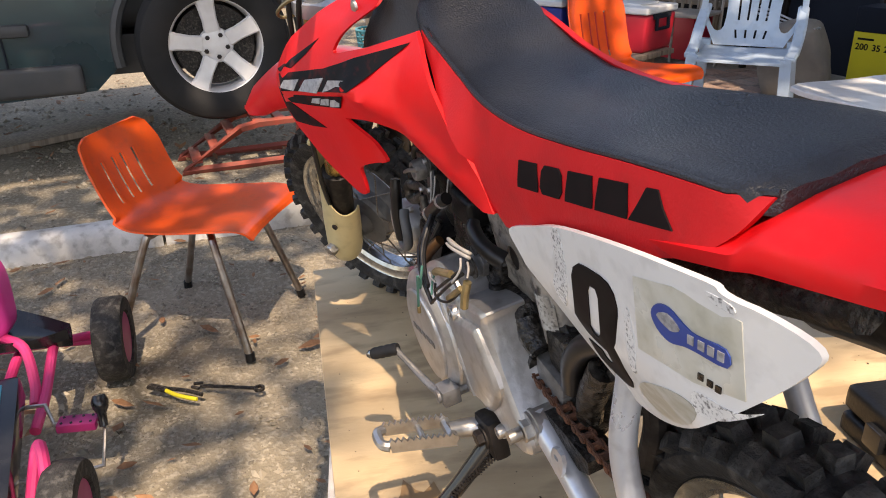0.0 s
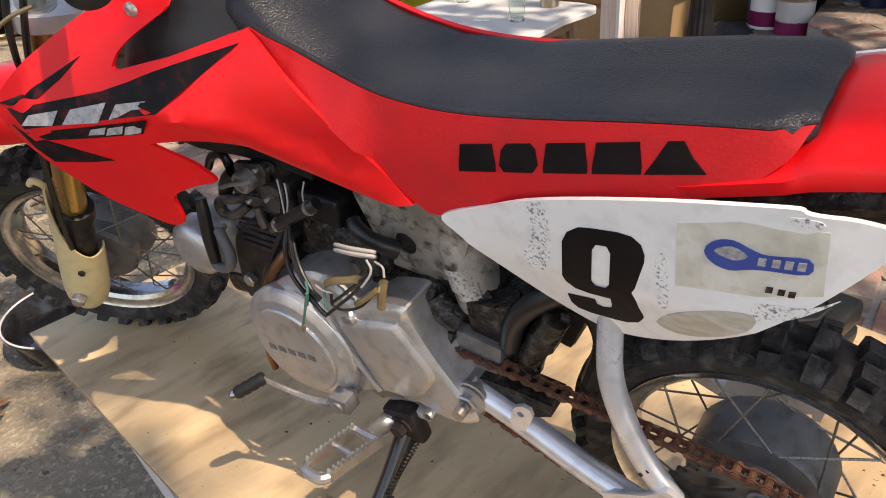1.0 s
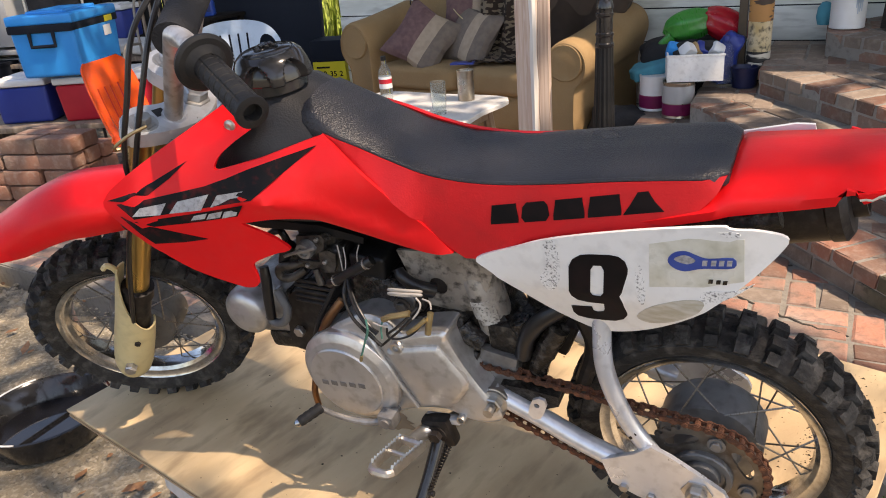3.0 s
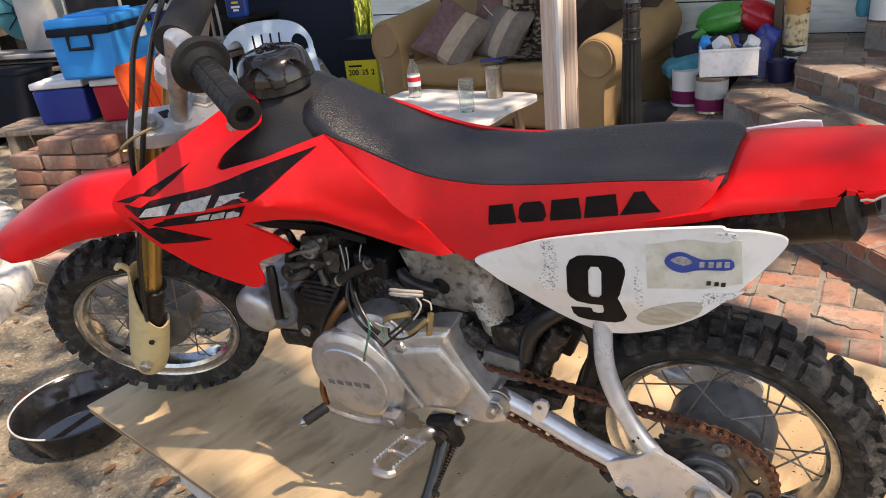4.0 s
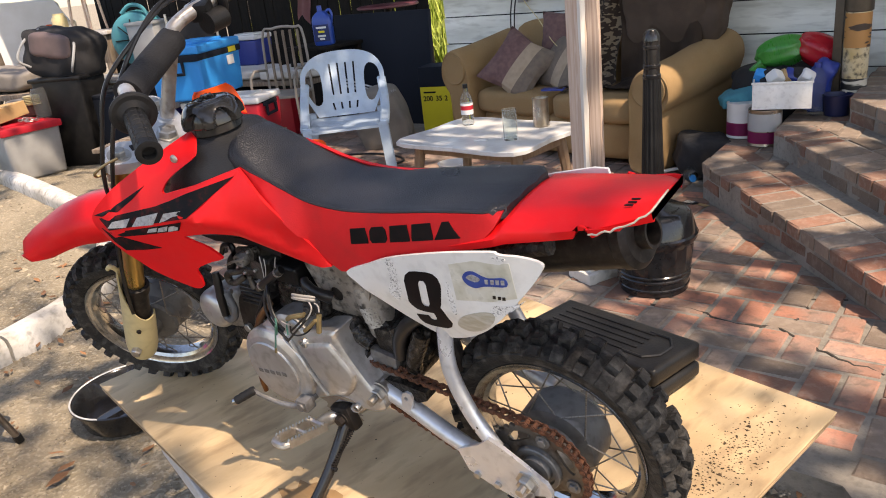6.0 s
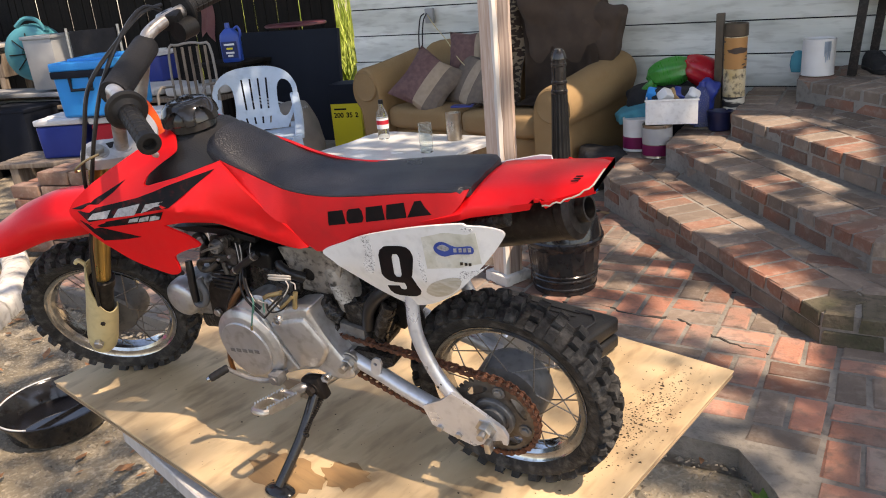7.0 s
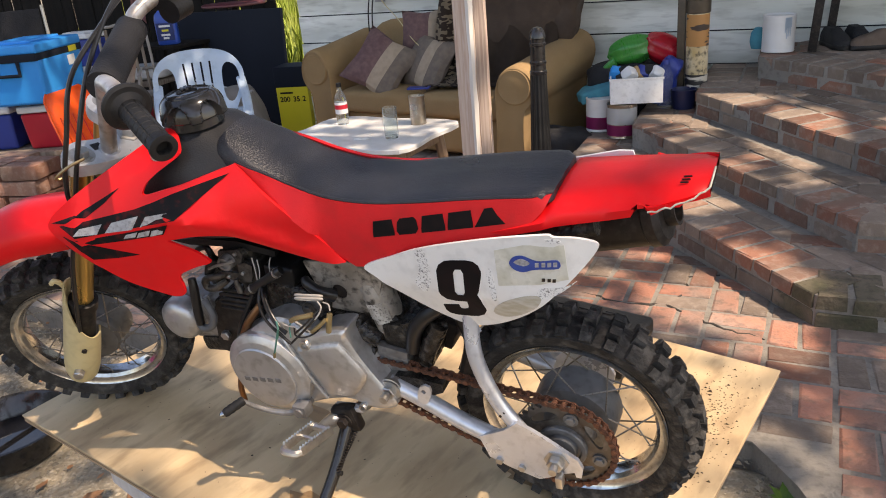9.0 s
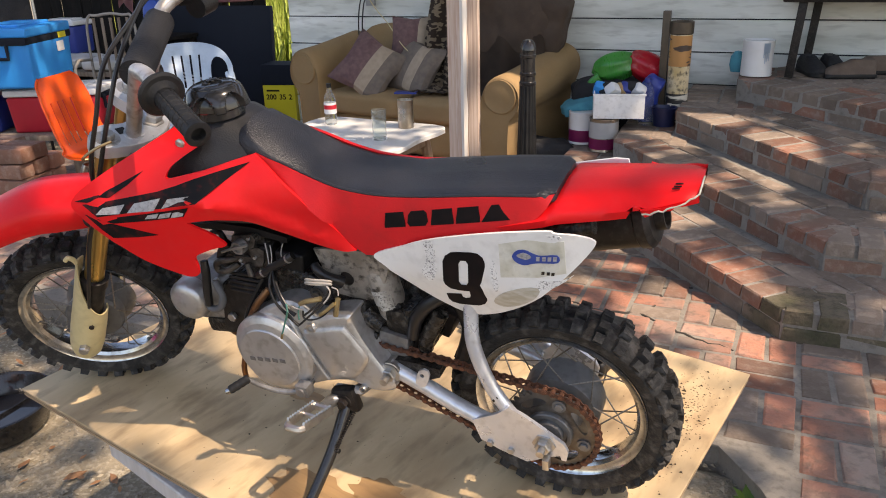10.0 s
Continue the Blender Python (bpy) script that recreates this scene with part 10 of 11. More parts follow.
def oil_pan():
    o = thing("oil_pan", "round black plastic oil drain pan", "pan", pose(-1.99, 0.375, DIRT_Z + 0.006, 1.0, 0, 0) @ Matrix.Scale(0.92, 4))
    bm = bmesh.new()
    lathe(bm, [(0, 0.0), (0.165, 0.0), (0.178, 0.012), (0.2, 0.095), (0.212, 0.1), (0.213, 0.106), (0.205, 0.108), (0.196, 0.1), (0.172, 0.018), (0.16, 0.01), (0, 0.008)], 56)
    part("pan", bm, GLOSSB, o)
    bm = bmesh.new()
    box(bm, (0.006, 0.3, 0.03), (0, 0, 0.024), bevel=0.002)
    part("rib", bm, GLOSSB, o)
    bm = bmesh.new()
    tube(bm, [(0.2085 * math.cos(a), 0.2085 * math.sin(a), 0.1085) for a in np.linspace(2.6, 5.2, 40)], 0.0035, 6)
    part("scraped_rim", bm, COOLWHITE, o, "scraped pale rim")
    bm = bmesh.new()
    lathe(bm, [(0, 0.0285), (0.175, 0.0285)], 40)
    part("waste_oil", bm, OIL, o, "dark oily water")


OIL = material("waste_oil", (0.01, 0.01, 0.012), 0.06, rvar=0.03)
oil_pan()


def tool_case():
    """Black moulded socket-set case lying on the plywood behind the wheel."""
    o = thing("tool_case", "closed black plastic tool case on the plywood", "case", PLYW @ Matrix.Translation((0.0, 0.0, 0)) @ PLYW.inverted() @ Matrix.Translation((-0.155, 0.47, ply_z(-0.155, 0.47) + 0.001)) @ Matrix.Rotation(radians(-13), 4, "Z"))
    for name, z0, z1 in (("base", 0.0, 0.033), ("lid", 0.036, 0.074)):
        bm = bmesh.new()
        box(bm, (0.325, 0.15, z1 - z0), (0, 0, (z0 + z1) / 2), bevel=0.012, seg=3)
        part(name, bm, BLACKP, o)
    bm = bmesh.new()
    for y in (-0.04, -0.02, 0.0, 0.02, 0.04):
        box(bm, (0.21, 0.006, 0.003), (-0.02, y, 0.0745), bevel=0.001)
    part("lid_rib", bm, BLACKP, o)
    bm = bmesh.new()
    tube(bm, [(0.07, -0.045, 0.075), (0.115, -0.045, 0.075), (0.135, -0.02, 0.075), (0.135, 0.02, 0.075), (0.115, 0.045, 0.075), (0.07, 0.045, 0.075)], 0.003, 6)
    part("lid_border", bm, BLACKP, o)
    for x in (-0.09, 0.09):
        bm = bmesh.new()
        box(bm, (0.03, 0.012, 0.03), (x, -0.078, 0.037), bevel=0.003)
        part("latch", bm, GLOSSB, o)


tool_case()


def ground_bits():
    # combination spanner and pliers
    bm = bmesh.new()
    box(bm, (0.17, 0.012, 0.006), (0, 0, 0.004), bevel=0.002)
    lathe(bm, [(0.008, 0.0), (0.015, 0.0), (0.015, 0.008), (0.008, 0.008), (0.008, 0.0)], 18, Matrix.Translation((0.09, 0, 0)))
    box(bm, (0.028, 0.009, 0.007), (-0.095, 0.011, 0.004), m=pose(0, 0, 0, 0, 0, 15), bevel=0.002)
    box(bm, (0.028, 0.009, 0.007), (-0.095, -0.011, 0.004), m=pose(0, 0, 0, 0, 0, -15), bevel=0.002)
    solid("spanner", bm, GREASY, "dark steel combination spanner on the dirt", "wrench", pose(-1.69, -0.26, DIRT_Z + 0.02, 0, 0, 62))
    o = thing("pliers", "pliers with yellow grips on the dirt", "pliers", pose(-1.73, -0.41, DIRT_Z + 0.02, 0, 0, 48))
    bm = bmesh.new()
    box(bm, (0.07, 0.022, 0.01), (-0.05, 0, 0.005), bevel=0.004)
    part("jaws", bm, GREASY, o)
    for s, mat in ((-1, YELLOW), (1, GREASY)):
        bm = bmesh.new()
        tube(bm, [(-0.02, s * 0.005, 0.006), (0.03, s * 0.014, 0.006), (0.09, s * 0.012, 0.006)], 0.006, 8, 4)
        part("handle", bm, mat, o)
    card = thing("torn_label", "torn black card with yellow print on the patio", "litter", pose(-0.885, 3.02, PATIO_Z + 0.003, 0, 0, -14))
    bm = bmesh.new()
    box(bm, (0.075, 0.05, 0.002), (-0.045, 0, 0), bevel=0.0005, seg=1)
    part("card", bm, BLACKP, card)
    for k in range(4):
        bm = bmesh.new()
        box(bm, (0.008, 0.038, 0.001), (-0.068 + 0.013 * k, 0, 0.0016))
        part("bar", bm, GREYTOTE, card, "pale printed bar")
    bm = bmesh.new()
    box(bm, (0.06, 0.028, 0.002), (0.035, -0.004, 0), m=pose(0, 0, 0, 0, 0, -8), bevel=0.0005, seg=1)
    part("strip", bm, CARTON, card, "torn brown strip")
    rng = random.Random(31)
    # leaves: scattered, past counting
    vs, fs = [], []
    for k in range(900):
        x, y = rng.uniform(-7, 0.6), rng.uniform(-2.2, 1.3)
        if in_poly(x, y, PATIO):
            continue
        s = rng.uniform(0.012, 0.038)
        q = Euler((rng.uniform(-0.35, 0.35), rng.uniform(-0.35, 0.35), rng.uniform(0, 6.3))).to_matrix()
        b = len(vs)
        for p in ((-1, 0, 0), (-0.3, 0.38, 0.12), (0.5, 0.3, 0.06), (1.1, 0, 0.15), (0.5, -0.3, 0.06), (-0.3, -0.38, 0.12)):
            vs.append(tuple(Vector((x, y, DIRT_Z + 0.016)) + q @ (Vector(p) * s)))
        fs.append(tuple(range(b, b + 6)))
    me = bpy.data.meshes.new("fallen_leaves")
    me.from_pydata(vs, [], fs)
    me.materials.append(LEAF)
    tagged(new("fallen_leaves", me), "scattered dry brown leaves", "leaves", kind="stuff")
    # pebbles
    vs, fs = [], []
    base = [Vector(p).normalized() for p in ((1, 0, 0), (-1, 0, 0), (0, 1, 0), (0, -1, 0), (0, 0, 1), (0, 0, -1))]
    tri = ((0, 2, 4), (2, 1, 4), (1, 3, 4), (3, 0, 4), (2, 0, 5), (1, 2, 5), (3, 1, 5), (0, 3, 5))
    for k in range(44000):
        if k < 36000:
            x, y = rng.uniform(-3.2, 0.7), rng.uniform(-1.6, 1.1)
        else:
            x, y = rng.uniform(-7.5, -2.8), rng.uniform(-2.6, 1.8)
        if in_poly(x, y, PATIO):
            continue
        s = min(0.03, 0.004 * math.exp(rng.gauss(0.1, 0.5)) * (1 if x > -2.9 else 2.0))
        b = len(vs)
        sq = (rng.uniform(0.8, 1.4), rng.uniform(0.7, 1.1), rng.uniform(0.4, 0.8))
        rot = Euler((0, 0, rng.uniform(0, 6.3))).to_matrix()
        z = DIRT_Z + 0.022 * noise.noise(Vector((x * 1.3, y * 1.3, 0))) + 0.012 * noise.noise(Vector((x * 5, y * 5, 3)))
        for p in base:
            j = p * s * rng.uniform(0.8, 1.2)
            vs.append(tuple(Vector((x, y, z)) + rot @ Vector((j.x * sq[0], j.y * sq[1], j.z * sq[2]))))
        fs += [tuple(b + i for i in t) for t in tri]
    me = bpy.data.meshes.new("gravel")
    me.from_pydata(vs, [], fs)
    me.materials.append(PEBBLE)
    tagged(new("gravel", me), "loose grey and tan gravel over the dirt", "gravel", kind="stuff")
    o = thing("weed", "small green weed by the patio edge", "plant", pose(0.29, 0.86, DIRT_Z))
    for k in range(7):
        a = k * 0.9
        bm = bmesh.new()
        loft(bm, [[Vector((0.006 + t * 0.045 * math.cos(a) - w * math.sin(a), t * 0.045 * math.sin(a) + w * math.cos(a), 0.02 + 0.05 * t - 0.02 * t * t)) for w in (-0.012 * math.sin(math.pi * min(0.95, t + 0.08)), 0.0, 0.012 * math.sin(math.pi * min(0.95, t + 0.08)))] for t in (0, 0.3, 0.6, 0.9, 1.0)], cap=False, closed=False)
        part("leaf", bm, GREENLEAF, o)


ground_bits()


def rubber_mat():
    o = thing("rubber_mat", "dark grey worn rubber mat lying on the brick patio", "mat", pose(0.655, 1.09, PATIO_Z + 0.002, 0, 0, -3))
    bm = bmesh.new()
    box(bm, (0.42, 0.50, 0.008), (0.21, 0.25, 0.005), bevel=0.003)
    pad = part("pad", bm, MAT, o)
    for size, at in (((0.026, 0.50, 0.012), (0.013, 0.25, 0.008)), ((0.026, 0.50, 0.012), (0.407, 0.25, 0.008)), ((0.368, 0.026, 0.012), (0.21, 0.013, 0.008)), ((0.368, 0.026, 0.012), (0.21, 0.487, 0.008))):
        bm = bmesh.new()
        box(bm, size, at, bevel=0.004)
        part("rim", bm, MAT, o)
    for k in range(6):
        bm = bmesh.new()
        box(bm, (0.32, 0.03, 0.006), (0.21, 0.075 + 0.07 * k, 0.010), bevel=0.002)
        part("rib", bm, MAT, o)


rubber_mat()


def tall_weeds():
    rng = random.Random(31)
    vs, fs = [], []
    for k in range(9000):
        x, y = rng.uniform(-9.5, -4.2), rng.uniform(5.9, 9.5)
        h, w, a = rng.uniform(0.35, 1.2) * (0.5 + (y - 5.9) * 0.25), rng.uniform(0.008, 0.022), rng.uniform(0, 6.3)
        dx, dy = math.cos(a), math.sin(a)
        l = rng.uniform(0.05, 0.3)
        b = len(vs)
        vs += [(x - dx * w, y - dy * w, DIRT_Z - 0.02), (x + dx * w, y + dy * w, DIRT_Z - 0.02), (x + dx * w - dy * l * 0.4, y + dy * w + dx * l * 0.4, DIRT_Z + h * 0.6), (x - dx * w - dy * l * 0.4, y - dy * w + dx * l * 0.4, DIRT_Z + h * 0.6), (x - dy * l, y + dx * l, DIRT_Z + h)]
        fs += [(b, b + 1, b + 2, b + 3), (b + 3, b + 2, b + 4)]
    me = bpy.data.meshes.new("tall_weeds")
    me.from_pydata(vs, [], fs)
    me.materials.append(MEADOW)
    ob = new("tall_weeds", me)
    tagged(ob, "tall bright green sunlit weeds behind the fence", "weeds", kind="stuff")


tall_weeds()

# ---- bricks: patio, then the steps ----
def brick_mesh(size, mat, seed):
    rng = random.Random(seed)
    w = 0.0035
    sx, sy, sz = (v / 2 for v in size)
    b = 0.005
    vs = []
    for z, i in ((-sz, 0), (sz - b, 0), (sz, b)):
        for x, y in ((-1, -1), (1, -1), (1, 1), (-1, 1)):
            vs.append((x * (sx - i) + rng.uniform(-w, w), y * (sy - i) + rng.uniform(-w, w), z + (rng.uniform(-0.0012, 0.0012) if z > 0 else 0)))
    fs = [(8, 9, 10, 11)]
    for k in range(4):
        j = (k + 1) % 4
        fs += [(k, j, 4 + j, 4 + k), (4 + k, 4 + j, 8 + j, 8 + k)]
    me = bpy.data.meshes.new("brick")
    me.from_pydata(vs, [], fs)
    me.materials.append(mat)
    return me


def lay(parent, me, m):
    ob = new("brick", me)
    ob.parent = parent
    ob.matrix_world = m
    return ob


def lay_patio():
    rng = random.Random(17)
    size = (0.19, 0.088, 0.05)
    kinds = [brick_mesh(size, mt, s) for s, mt in enumerate((BRICK, BRICK, BRICK, BRICKG, BRICKG, BRICKD))]
    placed = 0
    joined = bmesh.new()
    for i in range(-24, 24):
        for j in range(0, 18):
            for k in (0, 1):
                cx, cy = 0.1 + i * 0.207, 0.85 + j * 0.207
                flat = (i + j) % 2 == 0
                x, y = (cx, cy + (k - 0.5) * 0.1035) if flat else (cx + (k - 0.5) * 0.1035, cy)
                hx, hy = (0.088, 0.04) if flat else (0.04, 0.088)
                if not all(in_poly(x + sx * hx, y + sy * hy, PATIO) for sx in (-1, 1) for sy in (-1, 1)):
                    continue
                if y > 1.74 and x > -0.90 + (3.13 - y) * 0.901 + 0.05 or y > 4.2:
                    continue
                m = pose(x, y, PATIO_Z - 0.025 + rng.uniform(-0.002, 0.003), rng.uniform(-0.6, 0.6), rng.uniform(-0.6, 0.6), (0 if flat else 90) + rng.uniform(-2.2, 2.2))
                if -1.15 < x < 1.05 and 0.9 < y < 3.35 and placed < 300:
                    lay(patio, rng.choice(kinds), m)
                    placed += 1
                elif -4.5 < x < 1.6:
                    joined.from_mesh(kinds[rng.choice((0, 1, 3, 3, 4, 5))])
                    n = len(kinds[0].vertices)
                    joined.verts.ensure_lookup_table()
                    for v in joined.verts[-n:]:
                        v.co = m @ v.co
    me = bpy.data.meshes.new("far_bricks")
    joined.to_mesh(me)
    joined.free()
    me.materials.clear()
    me.materials.append(BRICKFAR)
    ob = new("far_bricks", me)
    ob.parent = patio
    tagged(ob, kind="stuff")


BRICKFAR = material("far_patio_brick", (0.33, 0.19, 0.135), 0.88, var=(0.28, 0.235, 0.2), scale=3, amount=0.8, island=0.28, bump=0.35, bump_scale=110, fine=(0.14, 0.115, 0.095), fine_scale=38, fine_amount=0.5, detail=9, ground=True)
lay_patio()


def lay_steps():
    rng = random.Random(23)
    head = [brick_mesh((0.094, 0.2, 0.056), mt, 40 + s) for s, mt in enumerate((BRICKD, BRICKG, BRICKG, BRICKD, BRICKG))]
    run = [brick_mesh((0.192, 0.1, 0.056), mt, 60 + s) for s, mt in enumerate((BRICKD, BRICKG, BRICKD, BRICKD))]
    tread = [brick_mesh((0.192, 0.09, 0.05), mt, 80 + s) for s, mt in enumerate((BRICKG, BRICKG, BRICKD, BRICKG))]
    mossy = [brick_mesh((0.192, 0.1, 0.056), MOSS, 90), brick_mesh((0.094, 0.2, 0.056), MOSS, 91)]
    tilt = math.degrees(math.atan(TIER_SLOPE))

    def put(k, me, p, drop, ang, rx=0.0):
        lay(tiers[k], me, pose(p.x, p.y, tier_z(k, p.y) + drop, tilt, 0, 0) @ pose(0, 0, 0, rx, 0, ang))
    for k, fr in enumerate(FRONTS):
        for a, b in ((fr[0], fr[1]), (fr[1], fr[2]), (fr[2], fr[3])):
            A, B = Vector((*a, 0)), Vector((*b, 0))
            if b == fr[3]:
                B = Vector((2.0, A.y + (B.y - A.y) * (2.0 - A.x) / (B.x - A.x), 0))
            t = (B - A).normalized()
            n = Vector((-t.y, t.x, 0))
            ang = math.degrees(math.atan2(t.y, t.x))
            L = (B - A).length
            cnt = max(1, int(L / 0.107))
            for i in range(cnt):
                p = A + t * ((i + 0.5) * L / cnt) + n * (0.1 + rng.uniform(-0.004, 0.006))
                moss = k == 0 and p.x > 0.28 and rng.random() < 0.25
                put(k, mossy[1] if moss else rng.choice(head), p, -0.028 + rng.uniform(-0.002, 0.003), ang + rng.uniform(-1.8, 1.8), rng.uniform(-1.2, 1.2))
            cnt = max(1, int(L / 0.206))
            for row in range(2 if k == 0 and a == fr[0] else 1):
                for i in range(cnt):
                    p = A + t * ((i + 0.5) * L / cnt) + n * (0.052 + rng.uniform(-0.003, 0.005))
                    moss = k == 0 and p.x > 0.25 and rng.random() < 0.8
                    put(k, mossy[0] if moss else rng.choice(run), p, -0.094 - 0.064 * row + rng.uniform(-0.002, 0.002), ang + rng.uniform(-1.2, 1.2))
            # flat bricks behind the nosing
            for row in range(5 if k == 3 else 3):
                for i in range(int(L / 0.206) + 1):
                    p = A + t * ((i + 0.5 * (row % 2)) * 0.206) + n * (0.257 + row * 0.103)
                    if p.x > 2.0 or p.y > 4.25 or (k < 3 and inside_tier(p + n * 0.03, k + 1)):
                        continue
                    if not inside_tier(p, k):
                        continue
                    put(k, rng.choice(tread), p, -0.0255 + rng.uniform(-0.001, 0.003), ang + rng.uniform(-1.5, 1.5))


def inside_tier(p, k):
    return in_poly(p.x, p.y, FRONTS[k] + [(5.0, 4.3)])


lay_steps()


def cracks():
    pts = [(-0.80, 1.83), (-0.62, 1.80), (-0.45, 1.82), (-0.30, 1.76), (-0.17, 1.80), (-0.05, 1.72), (0.06, 1.66), (0.2, 1.62)]
    bm = bmesh.new()
    line = smooth_line([(x, y, PATIO_Z - 0.0045) for x, y in pts], 5)
    rng = random.Random(3)
    tube(bm, [p + Vector((rng.uniform(-0.008, 0.008), rng.uniform(-0.008, 0.008), 0)) for p in line], [0.004, 0.007, 0.005, 0.008, 0.005, 0.006, 0.004], 6)
    line = smooth_line([(-0.17, 1.80, PATIO_Z - 0.0045), (-0.10, 1.95, PATIO_Z - 0.0045), (-0.12, 2.06, PATIO_Z - 0.0045), (0.0, 2.12, PATIO_Z - 0.0045)], 5)
    tube(bm, [p + Vector((rng.uniform(-0.006, 0.006), rng.uniform(-0.006, 0.006), 0)) for p in line], 0.005, 6)
    part("crack", bm, CRACK, patio, "dark crack in the paving")


CRACK = material("dark_soil", (0.03, 0.026, 0.022), 0.95, var=(0.06, 0.05, 0.04), scale=30, amount=0.6)
cracks()

# ---- unseen tree, placed overhead to shade the yard ----
# spots kept clear of leaves so that the sun reaches chosen places
SUN_GAPS = [((-0.61, 3.75, -0.35), 0.25), ((-0.37, 3.47, -0.50), 0.20), ((-0.45, 2.64, -0.52), 0.22), ((-0.01, 1.87, -0.52), 0.25), ((0.09, 3.11, -0.40), 0.20), ((0.29, 2.94, -0.20), 0.20), ((-1.67, 3.47, -0.52), 0.25), ((0.05, 0.1, 0), 0.25), ((0.2, 0.3, 0), 0.25), ((-0.2, 0.35, 0), 0.25), ((-0.5, 0.3, 0), 0.25), ((-0.15, -0.25, 0), 0.2), ((-6.2, 1.9, -0.58), 0.7), ((-5.0, 1.4, -0.58), 0.5), ((-3.9, 0.87, -0.58), 0.5), ((-3.2, 0.5, -0.58), 0.4), ((0.15, 0.55, 0), 0.25), ((0.03, 0.75, 0), 0.2), ((-0.76, -0.04, 0), 0.34), ((-0.52, -0.2, 0), 0.26), ((-0.26, -0.08, 0), 0.22), ((-0.94, 0.24, 0), 0.2), ((0.28, 0.3, 0), 0.26), ((0.6, 1.15, -0.5), 0.17), ((0.57, 1.44, -0.52), 0.14), ((0.3, 1.6, -0.5), 0.16), ((-0.74, -0.13, 0), 0.24), ((-0.9, -0.14, 0), 0.16)]


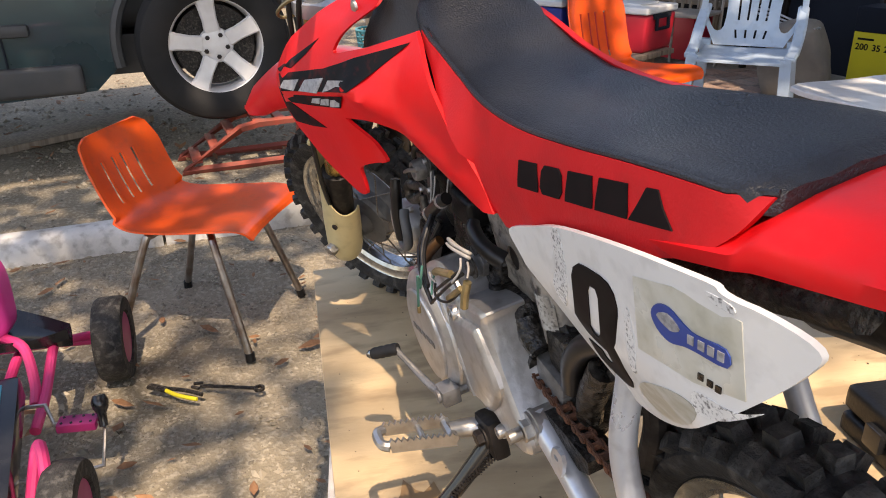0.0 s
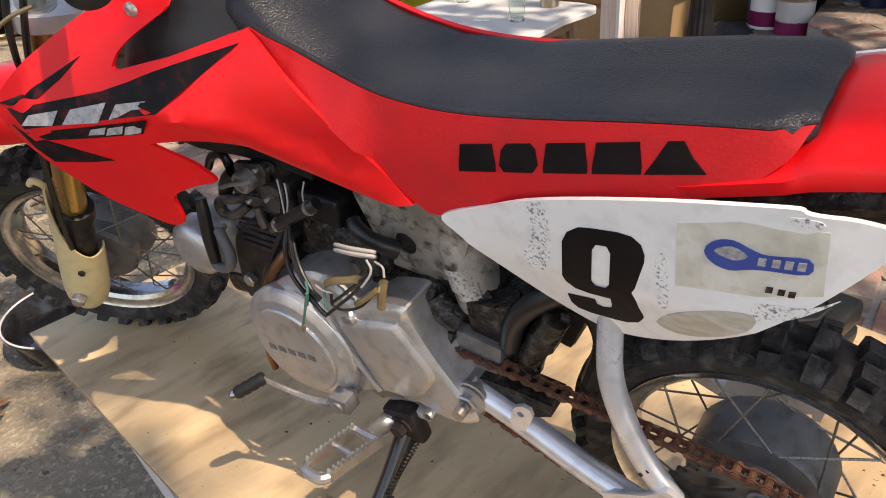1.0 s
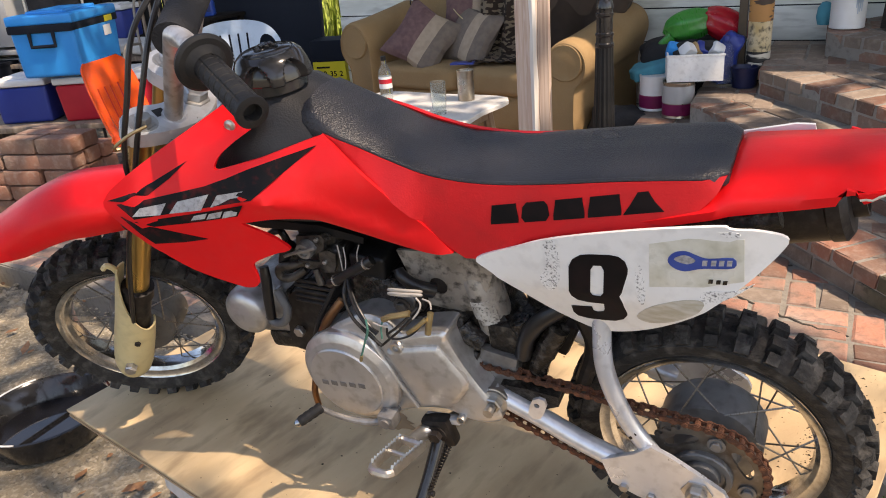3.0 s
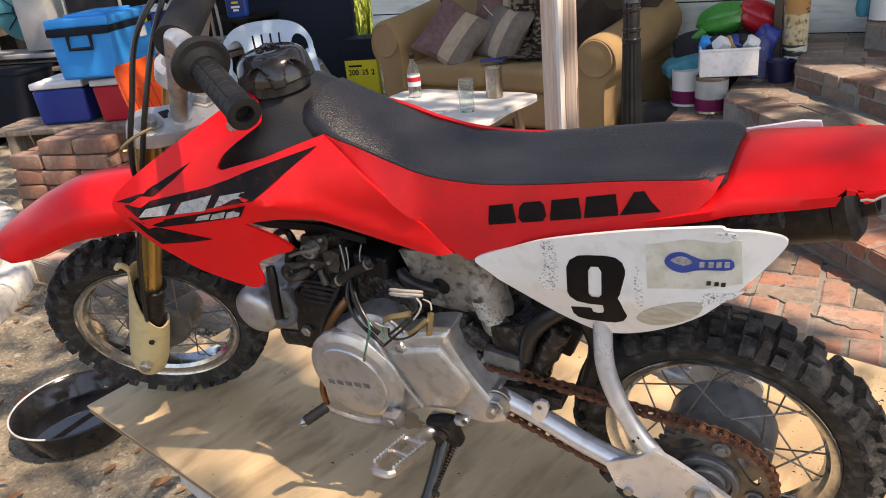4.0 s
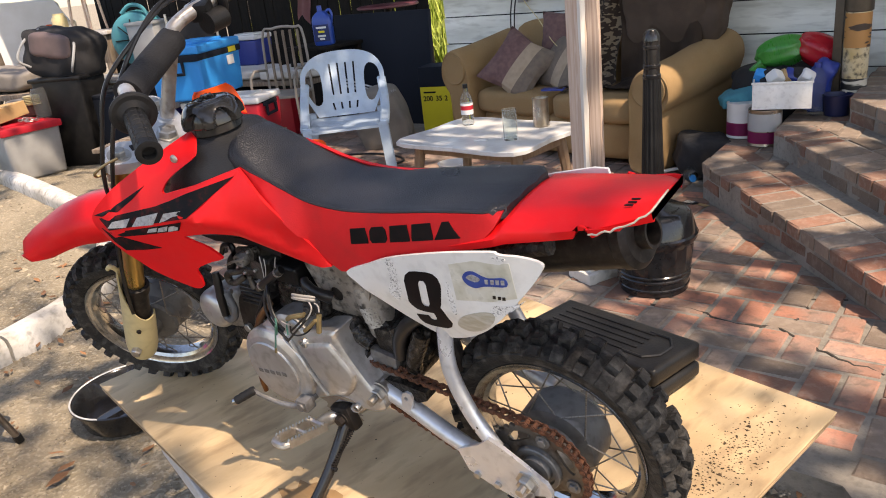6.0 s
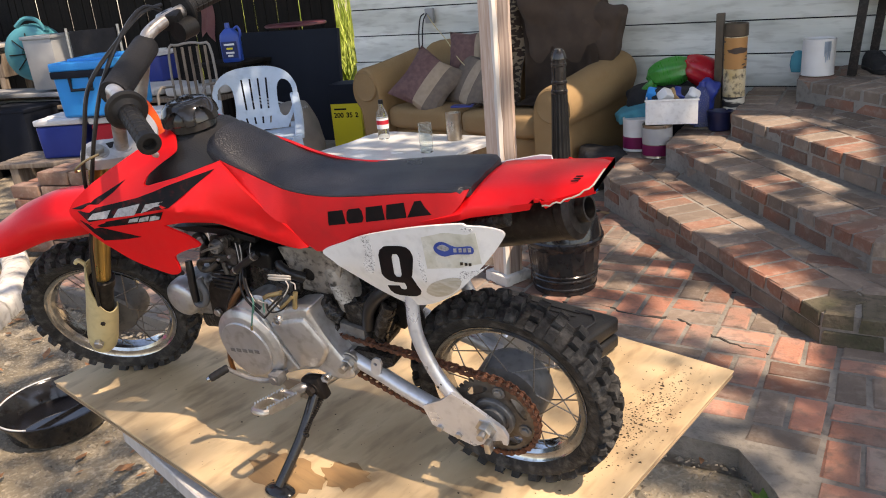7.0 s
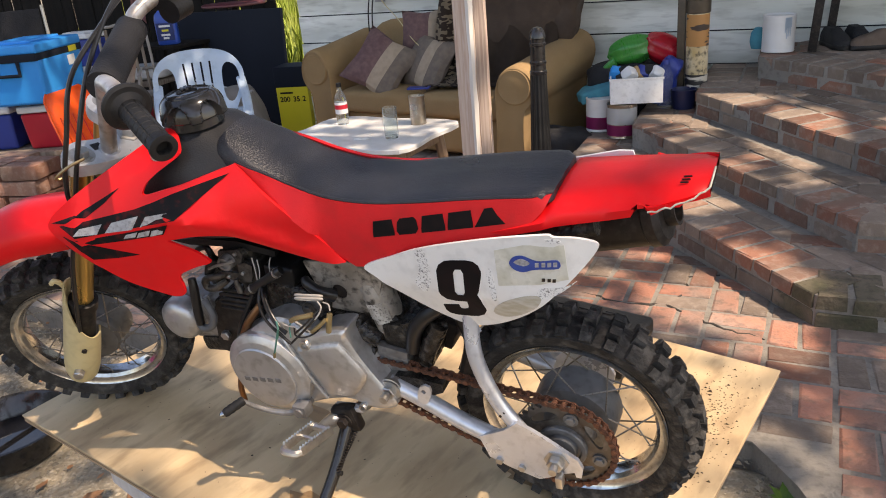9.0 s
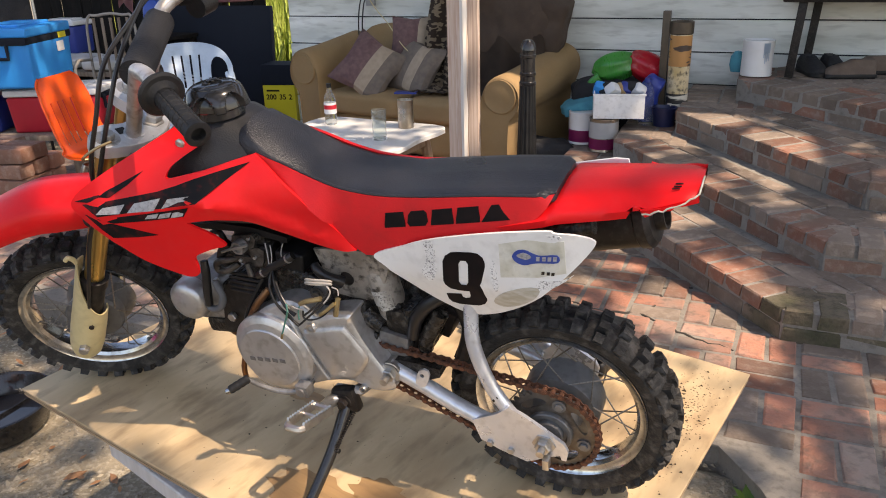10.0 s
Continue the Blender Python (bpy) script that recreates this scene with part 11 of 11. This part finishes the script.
def shade_tree():
    ob = thing("shade_tree", "unseen leafy tree placed to shade the yard", "tree", pose(6.0, -6.5, DIRT_Z))
    bm = bmesh.new()
    tube(bm, [(0, 0, -0.1), (-0.1, 0.1, 1.5), (-0.4, 0.5, 3.4), (-1.2, 1.5, 5.2)], [0.4, 0.3, 0.26, 0.2], 14, 5)
    part("trunk", bm, BARK, ob)
    rng = random.Random(11)
    for e in ((-2.2, 11.5, 6.6), (0.6, 9.0, 6.7), (-0.4, 6.5, 6.2), (-8, 2.6, 6.5)):
        bm = bmesh.new()
        tube(bm, [(-1.2, 1.5, 5.1), (-1.2 + (e[0] + 1.2) * 0.5, 1.5 + (e[1] - 1.5) * 0.45, 5.9), e], [0.17, 0.1, 0.03], 8, 6)
        part("limb", bm, BARK, ob)
    vs, fs = [], []
    def leaf(p, s):
        q = Euler((rng.uniform(-0.7, 0.7), rng.uniform(-0.7, 0.7), rng.uniform(0, 6.3))).to_matrix()
        b = len(vs)
        for c in ((-1, 0, 0), (-0.4, 0.5, 0.1), (0.5, 0.45, 0.05), (1.1, 0, -0.15), (0.5, -0.45, 0.05), (-0.4, -0.5, 0.1)):
            vs.append(tuple(p + q @ (Vector(c) * s)))
        fs.append(tuple(range(b, b + 6)))
    for k in range(16000):
        x, y = rng.uniform(-8.2, 2.3), rng.uniform(1.0, 12.0)
        z = 6.4 + 0.9 * noise.noise(Vector((x * 0.4, y * 0.4, 0))) + rng.uniform(-0.6, 0.6)
        if noise.noise(Vector((x * 0.9, y * 0.9, 7.0))) > 0.42:
            continue
        # leaves left out on the sun's line to those chosen spots
        if any(((Vector((x + 6.0, y - 6.5, z + DIRT_Z)) - Vector(g)).cross(_d)).length < r for g, r in SUN_GAPS):
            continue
        leaf(Vector((x, y, z)), rng.uniform(0.05, 0.105))
    # leaves placed on the sun's line to shade the steps, sofa and clutter
    for k in range(1120):
        c = Vector((rng.uniform(0.2, 2.2), rng.uniform(1.7, 4.0), -0.1)) if k < 330 else Vector((rng.uniform(-3.4, 1.8), rng.uniform(3.2, 4.2), 0.3)) if k < 700 else Vector((rng.uniform(-6.2, -2.6), rng.uniform(2.4, 4.6), 0.0))
        z = 6.6 + rng.uniform(-0.7, 0.7)
        p = c + _d * ((z - c.z) / _d.z)
        if not any((p - Vector(g)).cross(_d).length < r for g, r in SUN_GAPS):
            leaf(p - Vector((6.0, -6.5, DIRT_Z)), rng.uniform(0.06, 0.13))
    # leaves placed to shade the patio and the lower steps
    for k in range(700):
        c = Vector((rng.uniform(-0.9, 1.5), rng.uniform(1.0, 3.4), -0.4))
        z = 6.6 + rng.uniform(-0.7, 0.7)
        p = c + _d * ((z - c.z) / _d.z)
        if not any((p - Vector(g)).cross(_d).length < r for g, r in SUN_GAPS):
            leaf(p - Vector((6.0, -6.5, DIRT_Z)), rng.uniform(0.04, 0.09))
    # leaves placed to shade the parked car and the stored clutter
    for k in range(2000):
        c = Vector((-4.05, rng.uniform(-4.5, 0.7), rng.uniform(-0.5, 1.2))) if k < 1100 else Vector((rng.uniform(-9.5, -5.8), rng.uniform(1.0, 4.4), rng.uniform(-0.5, 0.6)))
        z = 6.6 + rng.uniform(-0.7, 0.7)
        leaf(c + _d * ((z - c.z) / _d.z) - Vector((6.0, -6.5, DIRT_Z)), rng.uniform(0.06, 0.12))
    # small leaves placed to break up the sun on motorcycle, plywood, dirt and patio
    for x0, x1, y0, y1, z0, count in ((-0.95, 0.3, -0.3, 0.2, 0.5, 420), (-0.9, 0.4, 0.0, 0.8, 0.0, 240), (-3.9, -1.5, -1.5, 0.9, -0.6, 2300), (0.35, 1.6, 0.0, 1.7, -0.5, 900)):
        for k in range(count):
            c = Vector((rng.uniform(x0, x1), rng.uniform(y0, y1), z0))
            z = 6.6 + rng.uniform(-0.7, 0.7)
            leaf(c + _d * ((z - c.z) / _d.z) - Vector((6.0, -6.5, DIRT_Z)), rng.uniform(0.02, 0.045))
    me = bpy.data.meshes.new("crown")
    me.from_pydata(vs, [], fs)
    me.materials.append(CANOPY)
    cr = new("crown", me)
    cr.parent = ob
    tagged(cr, kind="stuff")


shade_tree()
